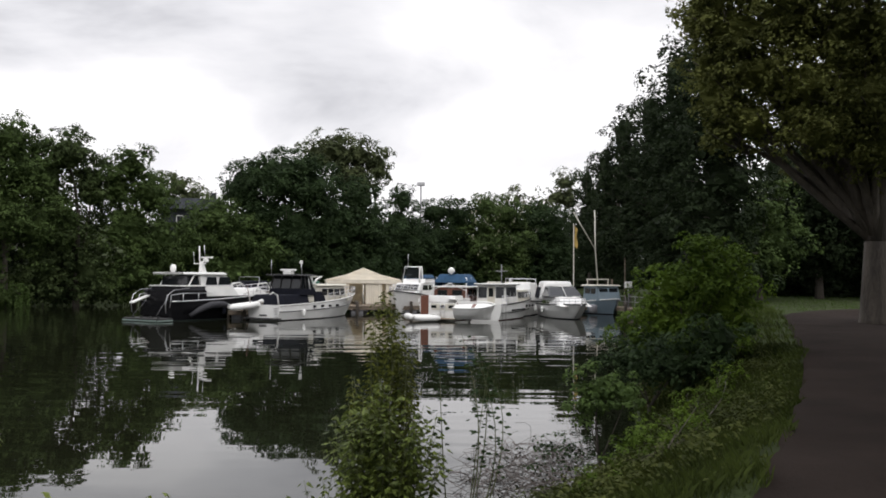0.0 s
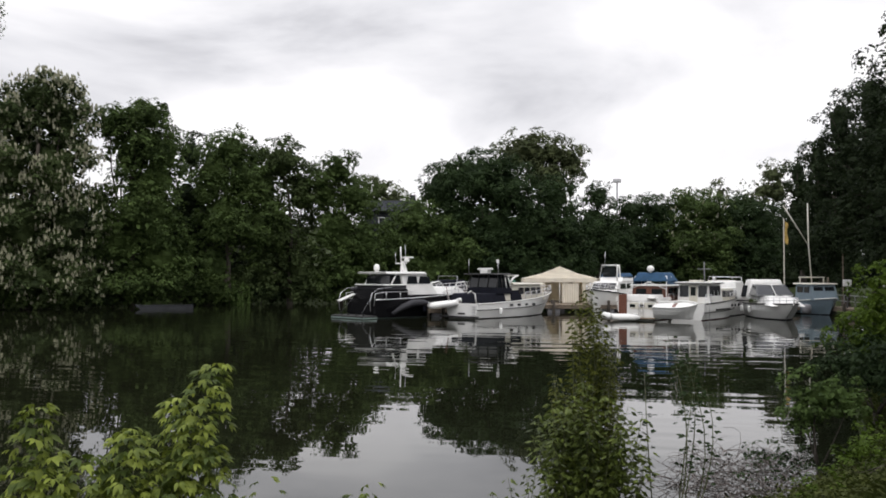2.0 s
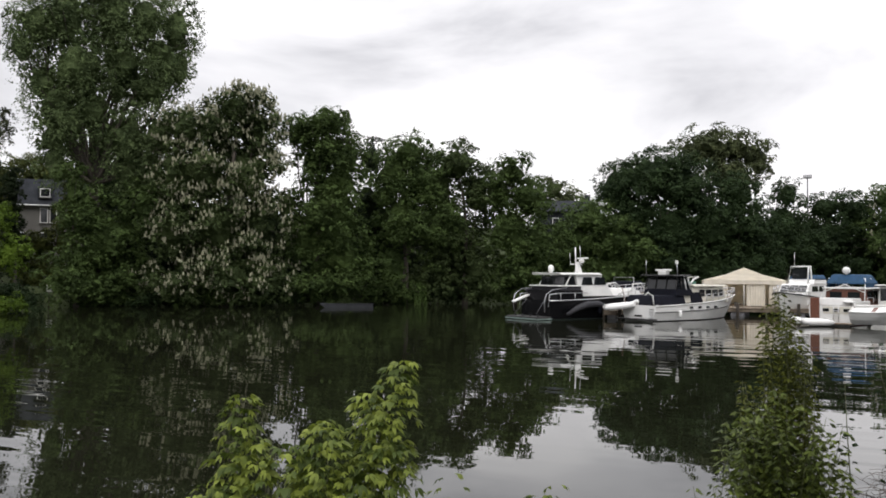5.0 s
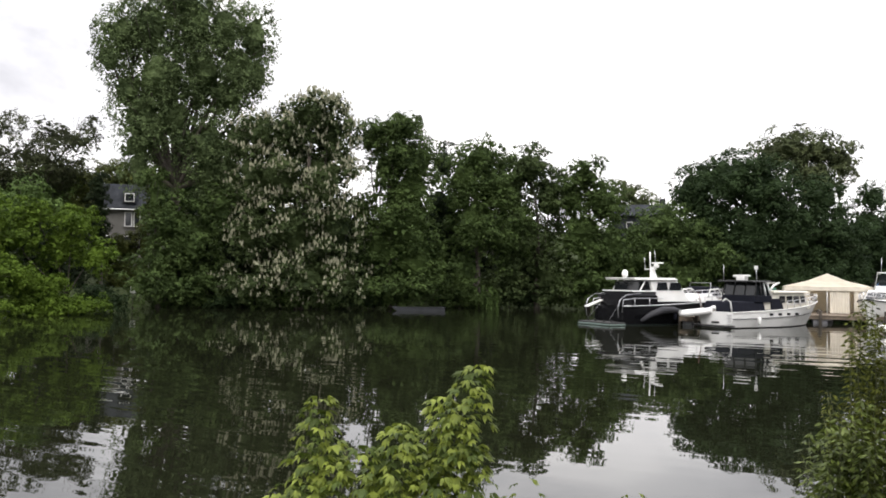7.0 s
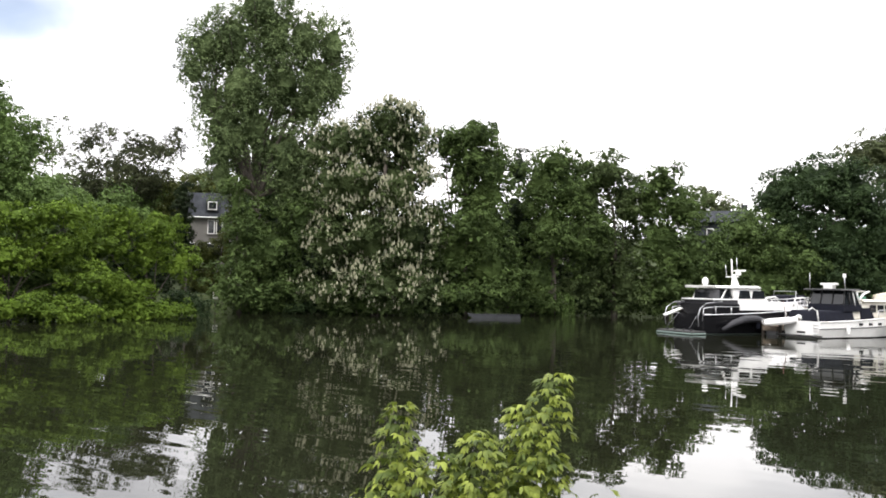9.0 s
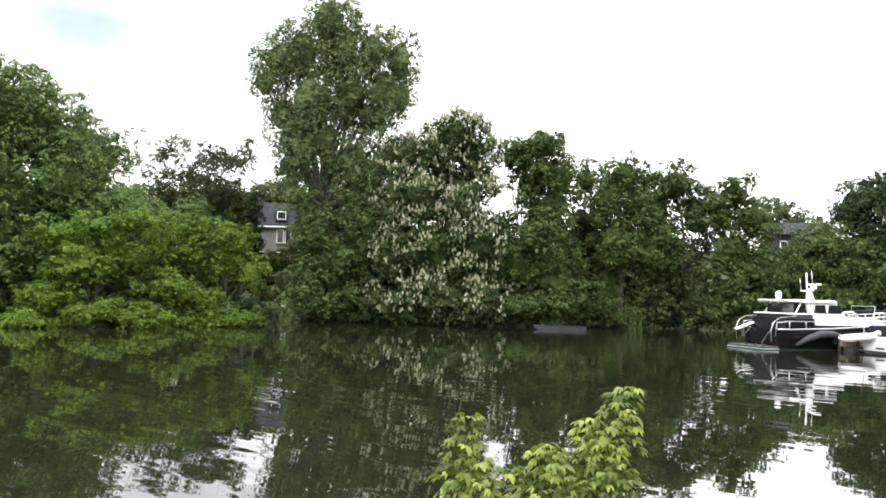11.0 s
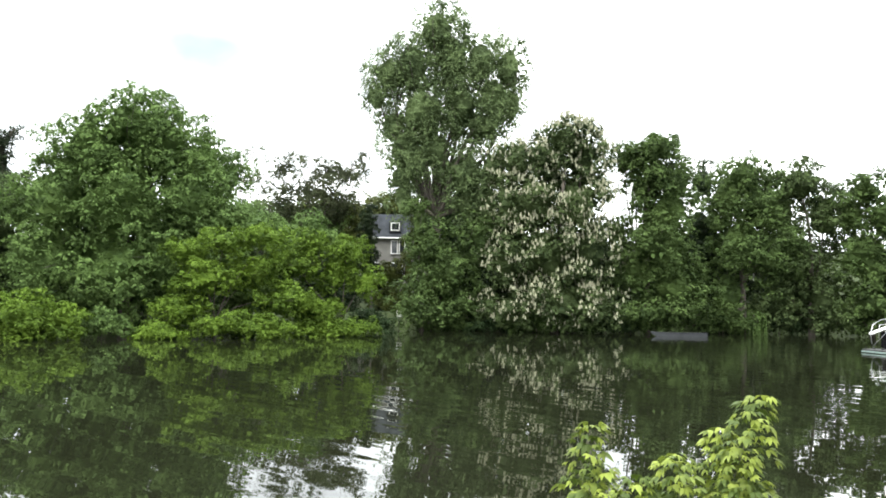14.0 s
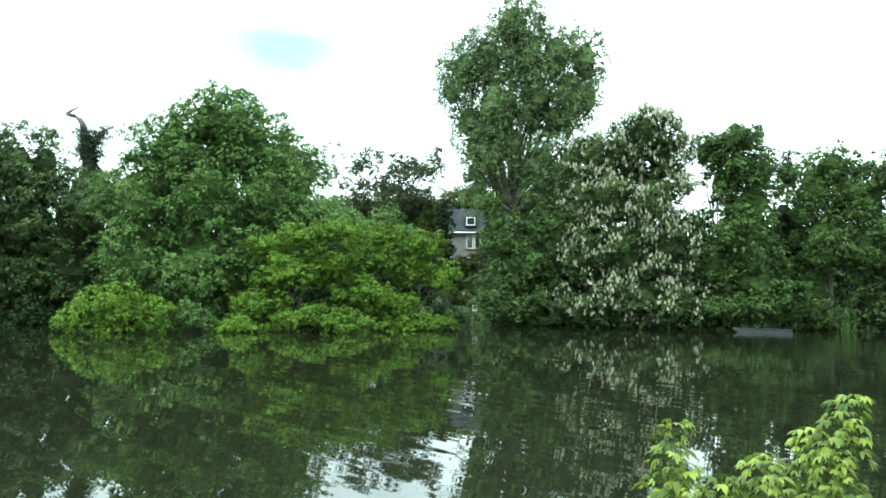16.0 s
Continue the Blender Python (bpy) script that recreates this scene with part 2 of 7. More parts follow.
w_mr.inputs["From Min"].default_value, w_mr.inputs["From Max"].default_value, w_mr.inputs["To Min"].default_value = 0.42, 0.60, 0.08
wn.links.new(w_tc.outputs["Object"], w_mask.inputs["Vector"])
wn.links.new(w_mask.outputs["Fac"], w_mr.inputs["Value"])
# wavelets spread from the moored boats
w_far = wn.nodes.new("ShaderNodeVectorMath")
w_far.operation = "DISTANCE"
w_far.inputs[1].default_value = (-2, 52, 0)
wn.links.new(w_tc.outputs["Object"], w_far.inputs[0])
w_fr = wn.nodes.new("ShaderNodeMapRange")
w_fr.inputs["From Min"].default_value, w_fr.inputs["From Max"].default_value = 14, 42
w_fr.inputs["To Min"].default_value, w_fr.inputs["To Max"].default_value = 0.55, 0.0
wn.links.new(w_far.outputs["Value"], w_fr.inputs["Value"])
w_sum = wn.nodes.new("ShaderNodeMath")
wn.links.new(w_mr.outputs["Result"], w_sum.inputs[0])
wn.links.new(w_fr.outputs["Result"], w_sum.inputs[1])
for scale, strength, dist, stretch, turn in ((0.55, 0.30, 0.06, (0.3, 1.6, 1), 0.1), (1.9, 0.045, 0.012, (0.5, 1.5, 1), -0.2)):
    mp = wn.nodes.new("ShaderNodeMapping")
    mp.inputs["Scale"].default_value = stretch
    mp.inputs["Rotation"].default_value = (0, 0, turn)
    nz = wn.nodes.new("ShaderNodeTexNoise")
    nz.inputs["Scale"].default_value, nz.inputs["Detail"].default_value = scale, 1.5
    bp = wn.nodes.new("ShaderNodeBump")
    bp.inputs["Distance"].default_value = dist
    mu = wn.nodes.new("ShaderNodeMath")
    mu.operation = "MULTIPLY"
    mu.inputs[1].default_value = strength
    wn.links.new(w_sum.outputs[0], mu.inputs[0])
    wn.links.new(mu.outputs[0], bp.inputs["Strength"])
    wn.links.new(w_tc.outputs["Object"], mp.inputs["Vector"])
    wn.links.new(mp.outputs["Vector"], nz.inputs["Vector"])
    wn.links.new(nz.outputs["Fac"], bp.inputs["Height"])
    if w_last:
        wn.links.new(w_last.outputs["Normal"], bp.inputs["Normal"])
    w_last = bp
wn.links.new(w_last.outputs["Normal"], wb.inputs["Normal"])
water = new("water", mesh_of("water", [(-140, -95, 0), (40, -95, 0), (40, 125, 0), (-140, 125, 0)], [(0, 1, 2, 3)], M_WATER))
tagged(water, "calm dark green river water with faint ripples", "water", kind="structure")
# ---- path ----
PATH = [(-4.0, -12.0), (-1.0, 0.0), (2.2, 6.2), (4.6, 11.0), (7.2, 17.0), (10.2, 25.0), (14.6, 37.0), (19.0, 42.5), (29.0, 46.0), (46.0, 47.5)]   # edge nearest the water
PATH_W = 3.4
# darker than bare gravel: part of the trees' shade is put into this colour
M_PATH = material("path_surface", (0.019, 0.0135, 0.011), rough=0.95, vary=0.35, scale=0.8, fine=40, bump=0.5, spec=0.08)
pv, pf = [], []
PS = [Vector((*p, 0)) for p in PATH]
fine_path = []
for i in range(len(PS) - 1):
    for k in range(10):
        fine_path.append(PS[i].lerp(PS[i + 1], k / 10))
for _ in range(6):
    fine_path = [fine_path[0]] + [(a + b * 2 + c) / 4 for a, b, c in zip(fine_path, fine_path[1:], fine_path[2:])] + [fine_path[-1]]
for i, p in enumerate(fine_path):
    d = (fine_path[min(i + 1, len(fine_path) - 1)] - fine_path[max(i - 1, 0)]).normalized()
    side = Vector((d.y, -d.x, 0))
    for k, (w, z) in enumerate(((-0.05, 1.50), (0.06 * math.sin(i * 1.9), 1.615), (PATH_W / 2, 1.66), (PATH_W, 1.615), (PATH_W + 0.05, 1.50))):
        q = p + side * w
        pv.append((q.x, q.y, z))
    if i:
        for k in range(4):
            a = (i - 1) * 5 + k
            pf.append((a, a + 1, a + 6, a + 5))
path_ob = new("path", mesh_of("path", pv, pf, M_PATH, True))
tagged(path_ob, "trodden gravel footpath along the bank, coloured dark for tree shade", "path", kind="structure")


# ---- trees ----
def leaf_cloud(centres, radii, per, size, rng, flat=0.65, up=0.8):
    """Corners of loose leaf sprays round clump centres."""
    n = len(centres)
    c = np.repeat(centres, per, axis=0)
    r = np.repeat(radii, per)[:, None]
    d = rng.normal(size=(n * per, 3))
    d[:, 2] = np.where(d[:, 2] < -0.35, -0.6 * d[:, 2], d[:, 2])       # sprays sit on the upper side of a clump
    d /= np.linalg.norm(d, axis=1)[:, None]
    rad = rng.uniform(0.25, 1.0, (n * per, 1)) ** 0.5
    p = c + d * rad * r * np.array([1, 1, flat])
    nor = d * 1.0 + rng.normal(size=d.shape) * 0.3 + np.array([0, 0, up])
    nor /= np.linalg.norm(nor, axis=1)[:, None]
    u = np.cross(nor, rng.normal(size=d.shape))
    u /= np.linalg.norm(u, axis=1)[:, None]
    v = np.cross(nor, u)
    s = size * rng.uniform(0.6, 1.35, (n * per, 1))
    droop = np.array([0, 0, -0.12]) * s
    q = np.stack([p - u * s * 0.5 + droop, p + v * s * 0.3, p + u * s * 0.5 + droop, p - v * s * 0.3], 1)
    return q


def crown_points(lobes, rng, spacing):
    """Bough centres over the lobes (x, y, z, r, rz), with their sizes and outward directions; none deep inside another lobe."""
    lob = np.array(lobes, float)
    out, rad, way = [], [], []
    for x, y, z, r, rz in lob:
        n = int(max(7, 0.56 * 4 * math.pi * ((r * r + 2 * r * rz) / 3) / spacing ** 2))
        d = rng.normal(size=(n, 3))
        d /= np.linalg.norm(d, axis=1)[:, None]
        k = rng.uniform(0.52, 0.915, (n, 1)) * (1 + 0.08 * np.sin(5 * d[:, :1] + 7 * d[:, 2:] + x))
        p = np.array([x, y, z]) + d * k * np.array([r, r, rz])
        deep = np.zeros(n, bool)
        for x2, y2, z2, r2, rz2 in lob:
            e = (p - np.array([x2, y2, z2])) / np.array([r2, r2, rz2])
            deep |= (e ** 2).sum(1) < 0.36
        out.append(p[~deep])
        way.append(d[~deep])
        rad.append(rng.uniform(0.55, 1.25, (~deep).sum()) * spacing)
    return np.concatenate(out), np.concatenate(rad), np.concatenate(way)


def foliage(centres, radii, ways, tufts, per, size, rng, flat=0.65):
    """Leaves in tufts that sit on the upper, outer side of every bough; gives leaf corners, tuft centres and tuft directions."""
    n = len(centres) * tufts
    c, r = np.repeat(centres, tufts, axis=0), np.repeat(radii, tufts)[:, None]
    d = rng.normal(size=(n, 3)) * 0.85 + np.repeat(ways, tufts, axis=0) * 0.6 + np.array([0, 0, 0.45])
    d /= np.linalg.norm(d, axis=1)[:, None]
    tc = c + d * r * rng.uniform(0.7, 1.05, (n, 1)) * np.array([1, 1, flat])
    tr = r * rng.uniform(0.30, 0.60, (n, 1))
    m = n * per
    dd = np.repeat(d, per, axis=0)
    e = rng.normal(size=(m, 3)) * 0.8 + dd * 0.6 + np.array([0, 0, 0.45])
    e /= np.linalg.norm(e, axis=1)[:, None]
    p = np.repeat(tc, per, axis=0) + e * np.repeat(tr, per, axis=0) * rng.uniform(0.55, 1.08, (m, 1)) * np.array([1, 1, 0.55 + 0.45 * flat])
    nor = e + rng.normal(size=e.shape) * 0.28 + np.array([0, 0, 0.45])
    nor /= np.linalg.norm(nor, axis=1)[:, None]
    u = np.cross(nor, rng.normal(size=e.shape))
    u /= np.linalg.norm(u, axis=1)[:, None]
    v = np.cross(nor, u)
    s = size * rng.uniform(0.6, 1.35, (m, 1))
    q = np.stack([p - u * s * 0.5 - v * s * 0.28, p + v * s * 0.34, p + u * s * 0.5 - v * s * 0.28 + np.array([0, 0, -0.14]) * s], 1)
    return q, tc, d


def candles(feet, tall, wide, rng):
    """Upright flower candles: three crossed tapering blades each."""
    out = []
    for k in range(3):
        w = rng.uniform(0, math.pi, len(feet)) + k * math.pi / 3
        side = np.stack([np.cos(w), np.sin(w), 0 * w], 1) * wide
        h = np.stack([rng.normal(0, 0.15, len(feet)), rng.normal(0, 0.15, len(feet)), rng.uniform(0.7, 1.2, len(feet))], 1) * tall
        out.append(np.stack([feet - side * 0.5, feet + side * 0.5, feet + h * 0.6 + side * 0.4, feet + h], 1))
    return np.concatenate(out)


def inner_mass(lobes, rng, k, mat):
    """The closed, shaded inner foliage: a lumpy body in every lobe."""
    v, f = [], []
    for x, y, z, r, rz in lobes:
        n, m, base = 9, 14, len(v)
        ph = rng.uniform(0, 6, 4)
        for i in range(n + 1):
            a = math.pi * i / n
            for j in range(m):
                w = 2 * math.pi * j / m
                s = k * (1 + 0.16 * math.sin(3 * w + ph[0] + 2 * a) + 0.12 * math.sin(5 * a + 2 * w + ph[1]) + rng.uniform(-0.06, 0.06))
                v.append((x + r * s * math.sin(a) * math.cos(w), y + r * s * math.sin(a) * math.sin(w), z + rz * s * math.cos(a)))
        for i in range(n):
            for j in range(m):
                p0, p1 = base + i * m + j, base + i * m + (j + 1) % m
                f.append((p0, p0 + m, p1 + m, p1))
    return mesh_of("inner_crown", v, f, mat)


def tree(name, label, base, trunk_r, lobes, leaf, size=0.34, spacing=1.15, per=34, seed=1, trunk_to=None, blossom=0.0, group="", flat=0.65, category="tree", lean=0.0, bare=0, core=0.5):
    """A tree: base (bearing, distance), lobes of the crown as (bearing, distance, height, radius, half height)."""
    rng = np.random.default_rng(seed)
    rnd = random.Random(seed)
    foot = polar(*base)
    foot.z = ground_z(foot.x, foot.y) - 0.1
    ob = thing(name, foot, label, category, group)
    loc = []
    for b, d, z, r, rz in lobes:
        p = polar(b, d, z) - foot
        loc.append((p.x, p.y, p.z, r, rz))
    top = max(loc, key=lambda l: l[2])
    hub_z = trunk_to if trunk_to else max(0.6, 0.55 * sum(l[2] for l in loc) / len(loc))
    hub = Vector((lean, 0, hub_z))
    paths = [[(Vector((0, 0, -0.3)), trunk_r * 1.5), (Vector((0, 0, 0.35)), trunk_r * 1.08), (hub * 0.5 + Vector((0, 0, 0)), trunk_r * 0.92), (hub, trunk_r * 0.72)]]
    for x, y, z, r, rz in loc:
        c = Vector((x, y, z))
        paths.append(limb(hub if z > hub_z else Vector((0, 0, max(0.3, z * 0.6))), c, trunk_r * (0.72 if (x, y, z) == top[:3] else 0.42), trunk_r * 0.1, rnd))
        for _ in range(4 + bare):
            d = Vector((rnd.gauss(0, 1), rnd.gauss(0, 1), rnd.gauss(0.3, 0.8))).normalized()
            tip = c + Vector((d.x * r, d.y * r, d.z * rz)) * 0.9
            paths.append(limb(c.lerp(hub, 0.2), tip, trunk_r * 0.12, min(0.015, trunk_r * 0.06), rnd, 4))
    v, f = tubes(paths[:1], 10)
    v2, f2 = tubes(paths[1:], 5)
    f += [tuple(i + len(v) for i in face) for face in f2]
    v += v2
    part("trunk", mesh_of("trunk", v, f, M_BARK, True), M_BARK, ob)
    if per:
        cen, rad, way = crown_points(loc, rng, spacing)
        q, tufts, ways = foliage(cen, rad, way, max(2, per // 4), 16, size * 0.78, rng, flat)
        if core:
            # a second, looser layer of leaves inside the boughs
            inner = []
            for x, y, z, r, rz in loc:
                k = int(26 * r * r * (rz / r) ** 0.5 * (0.34 / size) ** 2)
                d = rng.normal(size=(k, 3))
                d *= rng.uniform(0.48, 0.86, (k, 1)) / np.linalg.norm(d, axis=1)[:, None]
                inner.append(np.array([x, y, z]) + d * np.array([r, r, rz]))
            inner = np.concatenate(inner)
            q2 = leaf_cloud(inner, np.full(len(inner), size), 1, size * 1.7, rng)
            q = np.concatenate([q, q2[:, :3], q2[:, [0, 2, 3]]])
        part("crown", quads("crown", q, LEAF[leaf], 3), None, ob)
        if core:
            part("inner_crown", inner_mass(loc, rng, core, LEAF[leaf]), None, ob, "dense shaded inner foliage")
        if blossom:
            m = (rng.random(len(tufts)) < blossom) & (ways[:, 2] > -0.1)
            part("blossom", quads("blossom", candles(np.concatenate([tufts[m] + ways[m] * 0.42 + rng.normal(size=(m.sum(), 3)) * 0.22 for _ in range(3)]), 0.34, 0.19, rng), M_BLOSSOM), None, ob, "upright white flower candles")
    return ob

# ---- trees of the far bank and the basin ----
tree("tree", "dark broadleaf tree with dense low crown over the water", (76.62, 80.0), 0.35,
     [(78.12, 80.0, 12.67, 3.16, 3.79), (76.35, 80.0, 13.09, 1.89, 3.16), (77.41, 80.0, 8.22, 4.74, 4.21), (74.30, 80.0, 8.80, 3.68, 3.79), (77.61, 80.0, 3.96, 4.21, 3.16), (75.15, 80.0, 4.50, 4.21, 3.68), (72.56, 80.0, 10.58, 2.00, 2.95), (74.03, 86.0, 11.97, 2.26, 2.60), (80.73, 80.0, 11.23, 4.74, 5.79), (80.27, 80.0, 4.34, 4.74, 4.21)],
     "chestnut", seed=3, group='trees on the far bank')
tree("tree", "large light green domed tree with drooping crown at the water", (66.43, 74.0), 0.50,
     [(66.21, 74.0, 16.73, 4.12, 3.10), (68.79, 74.0, 14.39, 3.87, 3.87), (64.22, 74.0, 15.19, 3.61, 3.87), (70.41, 74.0, 10.53, 3.87, 4.12), (66.98, 74.0, 10.73, 5.67, 5.16), (63.06, 74.0, 10.93, 3.61, 4.12), (70.98, 74.0, 5.89, 3.61, 4.12), (67.21, 74.0, 5.08, 5.67, 4.64), (64.05, 74.0, 6.11, 4.64, 4.64), (62.01, 80.0, 14.74, 2.51, 3.35), (60.52, 82.0, 14.04, 2.00, 2.29)],
     "willow", seed=4, group='trees on the far bank')
tree("shrub", "bright green low shrub hanging over the water", (72.20, 66.0), 0.08,
     [(72.38, 66.0, 1.72, 2.82, 1.65), (70.38, 66.0, 1.03, 2.60, 1.13), (73.80, 66.0, 0.63, 1.82, 0.78), (71.85, 66.0, 0.38, 2.60, 0.52)],
     "lime", seed=5, spacing=0.8, size=0.26, category='shrub', group='bank shrubs')
tree("shrub", "bright yellow-green bushy maple over the water", (61.08, 68.0), 0.12,
     [(62.99, 68.0, 6.34, 1.79, 1.07), (60.46, 68.0, 7.30, 2.01, 1.16), (57.50, 68.0, 7.60, 1.61, 1.07), (61.87, 67.0, 4.38, 2.42, 1.15), (58.57, 69.0, 4.93, 2.50, 1.27), (56.68, 68.0, 2.94, 2.01, 1.16), (62.91, 67.0, 1.99, 2.42, 0.88), (59.61, 66.0, 0.85, 3.39, 0.82), (63.95, 66.0, 0.31, 2.39, 0.61), (57.39, 67.0, 0.44, 2.12, 0.66)],
     "lime", seed=6, spacing=0.75, size=0.24, per=30, core=0.5, category='shrub', group='bank shrubs')
tree("tree", "medium green bushy tree behind the bright maple", (58.87, 75.0), 0.20,
     [(63.73, 75.0, 8.10, 2.47, 1.97), (61.20, 75.0, 9.16, 2.47, 1.78), (58.62, 75.0, 9.00, 2.47, 1.78), (60.42, 75.0, 6.25, 3.45, 2.47), (56.72, 75.0, 6.84, 2.47, 2.22), (58.90, 75.0, 3.36, 3.95, 2.47), (54.88, 75.0, 8.85, 1.78, 1.48)],
     "willow", seed=7, group='trees on the far bank')
tree("tree", "fresh green layered bushy tree at the water", (52.91, 72.0), 0.15,
     [(54.87, 72.0, 7.44, 1.52, 1.14), (52.68, 72.0, 7.01, 1.80, 1.33), (55.97, 71.0, 5.49, 1.96, 1.17), (53.41, 73.0, 4.89, 2.30, 1.44), (51.37, 72.0, 4.42, 1.23, 1.42), (54.43, 71.0, 2.26, 2.24, 1.03), (52.08, 71.0, 0.58, 2.10, 0.84), (56.11, 72.0, 2.69, 1.89, 1.04), (54.40, 70.0, 0.22, 2.39, 0.64)],
     "lime", seed=8, spacing=0.75, size=0.24, per=30, core=0.5, group='trees on the far bank')
tree("tree", "sparse dark tree with twisted open branches", (54.75, 100.0), 0.25,
     [(55.28, 100.0, 16.68, 3.40, 3.02), (53.76, 100.0, 15.40, 3.40, 3.40), (52.46, 100.0, 18.10, 1.89, 2.12), (56.76, 100.0, 14.63, 2.27, 3.40), (54.87, 100.0, 13.38, 4.54, 2.27)],
     "brown", seed=9, per=32, bare=5, core=0, group='trees on the far bank')
tree("tree", "nearly leafless pale tree with fine branches", (58.83, 110.0), 0.15,
     [(59.03, 110.0, 19.28, 2.60, 2.60), (59.75, 110.0, 17.06, 2.60, 2.17), (58.08, 110.0, 17.88, 1.74, 2.60)],
     "pale", seed=10, per=12, bare=9, core=0, group='trees on the far bank')
tree("tree", "wide green tree on the slope behind the bank", (58.09, 105.0), 0.20,
     [(61.18, 105.0, 12.91, 4.14, 2.07), (58.59, 105.0, 12.35, 4.14, 2.07), (55.97, 105.0, 11.77, 4.14, 2.42), (53.72, 105.0, 12.54, 2.76, 2.42), (62.65, 105.0, 13.51, 2.76, 2.07)],
     "willow", seed=11, group='trees on the far bank')
tree("conifer", "slim dark conifer beside the house", (51.00, 97.0), 0.15,
     [(51.21, 97.0, 12.66, 0.64, 1.40), (51.23, 97.0, 10.29, 0.96, 2.04), (51.24, 97.0, 7.41, 1.02, 2.30)],
     "shade", seed=12, spacing=0.5, size=0.24, category='tree', group='trees on the far bank')
tree("poplar", "tall old poplar with an open upright crown", (46.71, 86.0), 0.60,
     [(46.88, 86.0, 30.10, 2.60, 3.20), (48.57, 86.0, 26.44, 2.81, 3.66), (45.70, 86.0, 27.30, 2.70, 3.90), (43.85, 86.0, 27.00, 2.10, 3.20), (41.98, 86.0, 26.29, 1.95, 3.18), (50.08, 86.0, 25.56, 2.26, 2.51), (42.90, 86.0, 23.47, 2.81, 2.81), (47.78, 86.0, 21.82, 3.42, 3.66), (45.14, 86.0, 22.38, 2.81, 3.66), (43.63, 86.0, 20.35, 2.81, 2.02), (48.89, 86.0, 18.08, 2.39, 3.36), (47.00, 86.0, 18.09, 2.57, 2.99), (44.92, 86.0, 15.52, 3.42, 3.36), (43.60, 86.0, 12.68, 2.44, 2.69), (49.06, 86.0, 15.22, 2.14, 1.65), (50.83, 86.0, 23.24, 1.52, 1.84), (48.93, 86.0, 12.94, 1.47, 2.69), (44.79, 86.0, 12.57, 2.07, 2.69), (42.87, 86.0, 16.07, 2.14, 2.69), (49.66, 86.0, 20.37, 1.84, 2.26), (41.78, 86.0, 22.57, 1.52, 2.39), (48.20, 86.0, 16.60, 2.05, 2.38)],
     "poplar", seed=13, trunk_to=11.5, size=0.3, per=44, spacing=1.2, flat=1.5, bare=1, core=0.52, group='trees on the far bank')
tree("tree", "ivy-green tree under the tall poplar", (47.64, 84.0), 0.25,
     [(47.93, 84.0, 10.50, 0.99, 2.65), (47.13, 84.0, 8.02, 2.32, 2.76), (47.66, 84.0, 4.15, 1.88, 2.49), (45.80, 84.0, 5.83, 3.31, 3.04), (46.90, 84.0, 1.96, 3.87, 1.93), (44.67, 84.0, 2.56, 2.76, 2.21), (43.77, 84.0, 9.15, 2.21, 2.49)],
     "maple", seed=14, group='trees on the far bank')
tree("chestnut", "large horse chestnut covered in white flower candles", (38.83, 82.0), 0.50,
     [(38.13, 82.0, 18.30, 2.97, 1.89), (39.58, 82.0, 16.48, 2.97, 2.70), (37.06, 82.0, 16.39, 2.27, 2.97), (41.40, 82.0, 16.26, 1.89, 2.43), (40.29, 82.0, 12.22, 3.51, 3.51), (37.41, 82.0, 12.17, 3.24, 3.51), (41.76, 82.0, 12.23, 2.43, 3.24), (39.56, 82.0, 7.43, 4.31, 3.78), (36.70, 82.0, 7.43, 2.97, 3.78), (41.74, 82.0, 6.88, 2.70, 3.24), (38.83, 82.0, 2.69, 4.85, 2.70), (35.99, 82.0, 2.75, 2.43, 2.43), (41.36, 82.0, 2.11, 3.24, 2.16)],
     "chestnut", seed=15, blossom=0.62, group='trees on the far bank')
tree("tree", "slim dark tree with open branches at its top", (32.90, 84.0), 0.30,
     [(32.86, 84.0, 17.31, 2.76, 1.22), (34.24, 84.0, 16.32, 1.38, 1.10), (32.19, 84.0, 14.89, 2.49, 2.21), (33.38, 84.0, 13.88, 1.10, 2.21), (31.52, 84.0, 11.70, 2.76, 2.76), (32.20, 84.0, 8.05, 3.87, 3.31), (31.21, 84.0, 4.40, 3.31, 3.04), (33.57, 84.0, 5.95, 2.49, 3.31), (32.56, 84.0, 1.78, 3.87, 1.38), (34.94, 84.0, 9.66, 1.66, 1.66), (31.01, 84.0, 14.30, 2.10, 2.32), (33.72, 84.0, 16.99, 1.88, 1.22), (32.01, 84.0, 17.52, 1.88, 1.33), (32.77, 84.0, 13.86, 1.55, 2.21), (32.43, 84.0, 10.94, 2.10, 2.21)],
     "maple", seed=16, group='trees on the far bank', bare=2)
tree("tree", "dark wall of broadleaf foliage at the water", (29.89, 92.0), 0.30,
     [(29.35, 92.0, 15.26, 1.57, 2.12), (29.54, 92.0, 10.17, 2.72, 3.63), (29.23, 92.0, 5.67, 3.03, 3.63), (28.60, 92.0, 2.33, 3.03, 2.42)],
     "shade", seed=17, group='trees on the far bank')
tree("tree", "mid-green broadleaf tree with a rounded top", (27.03, 88.0), 0.35,
     [(26.95, 88.0, 15.12, 2.89, 2.32), (27.91, 88.0, 13.04, 2.60, 2.89), (26.03, 88.0, 12.41, 2.89, 3.18), (27.30, 88.0, 8.75, 3.47, 3.47), (25.44, 88.0, 7.66, 2.89, 3.47), (27.96, 88.0, 3.97, 2.32, 3.18)],
     "maple", seed=18, group='trees on the far bank')
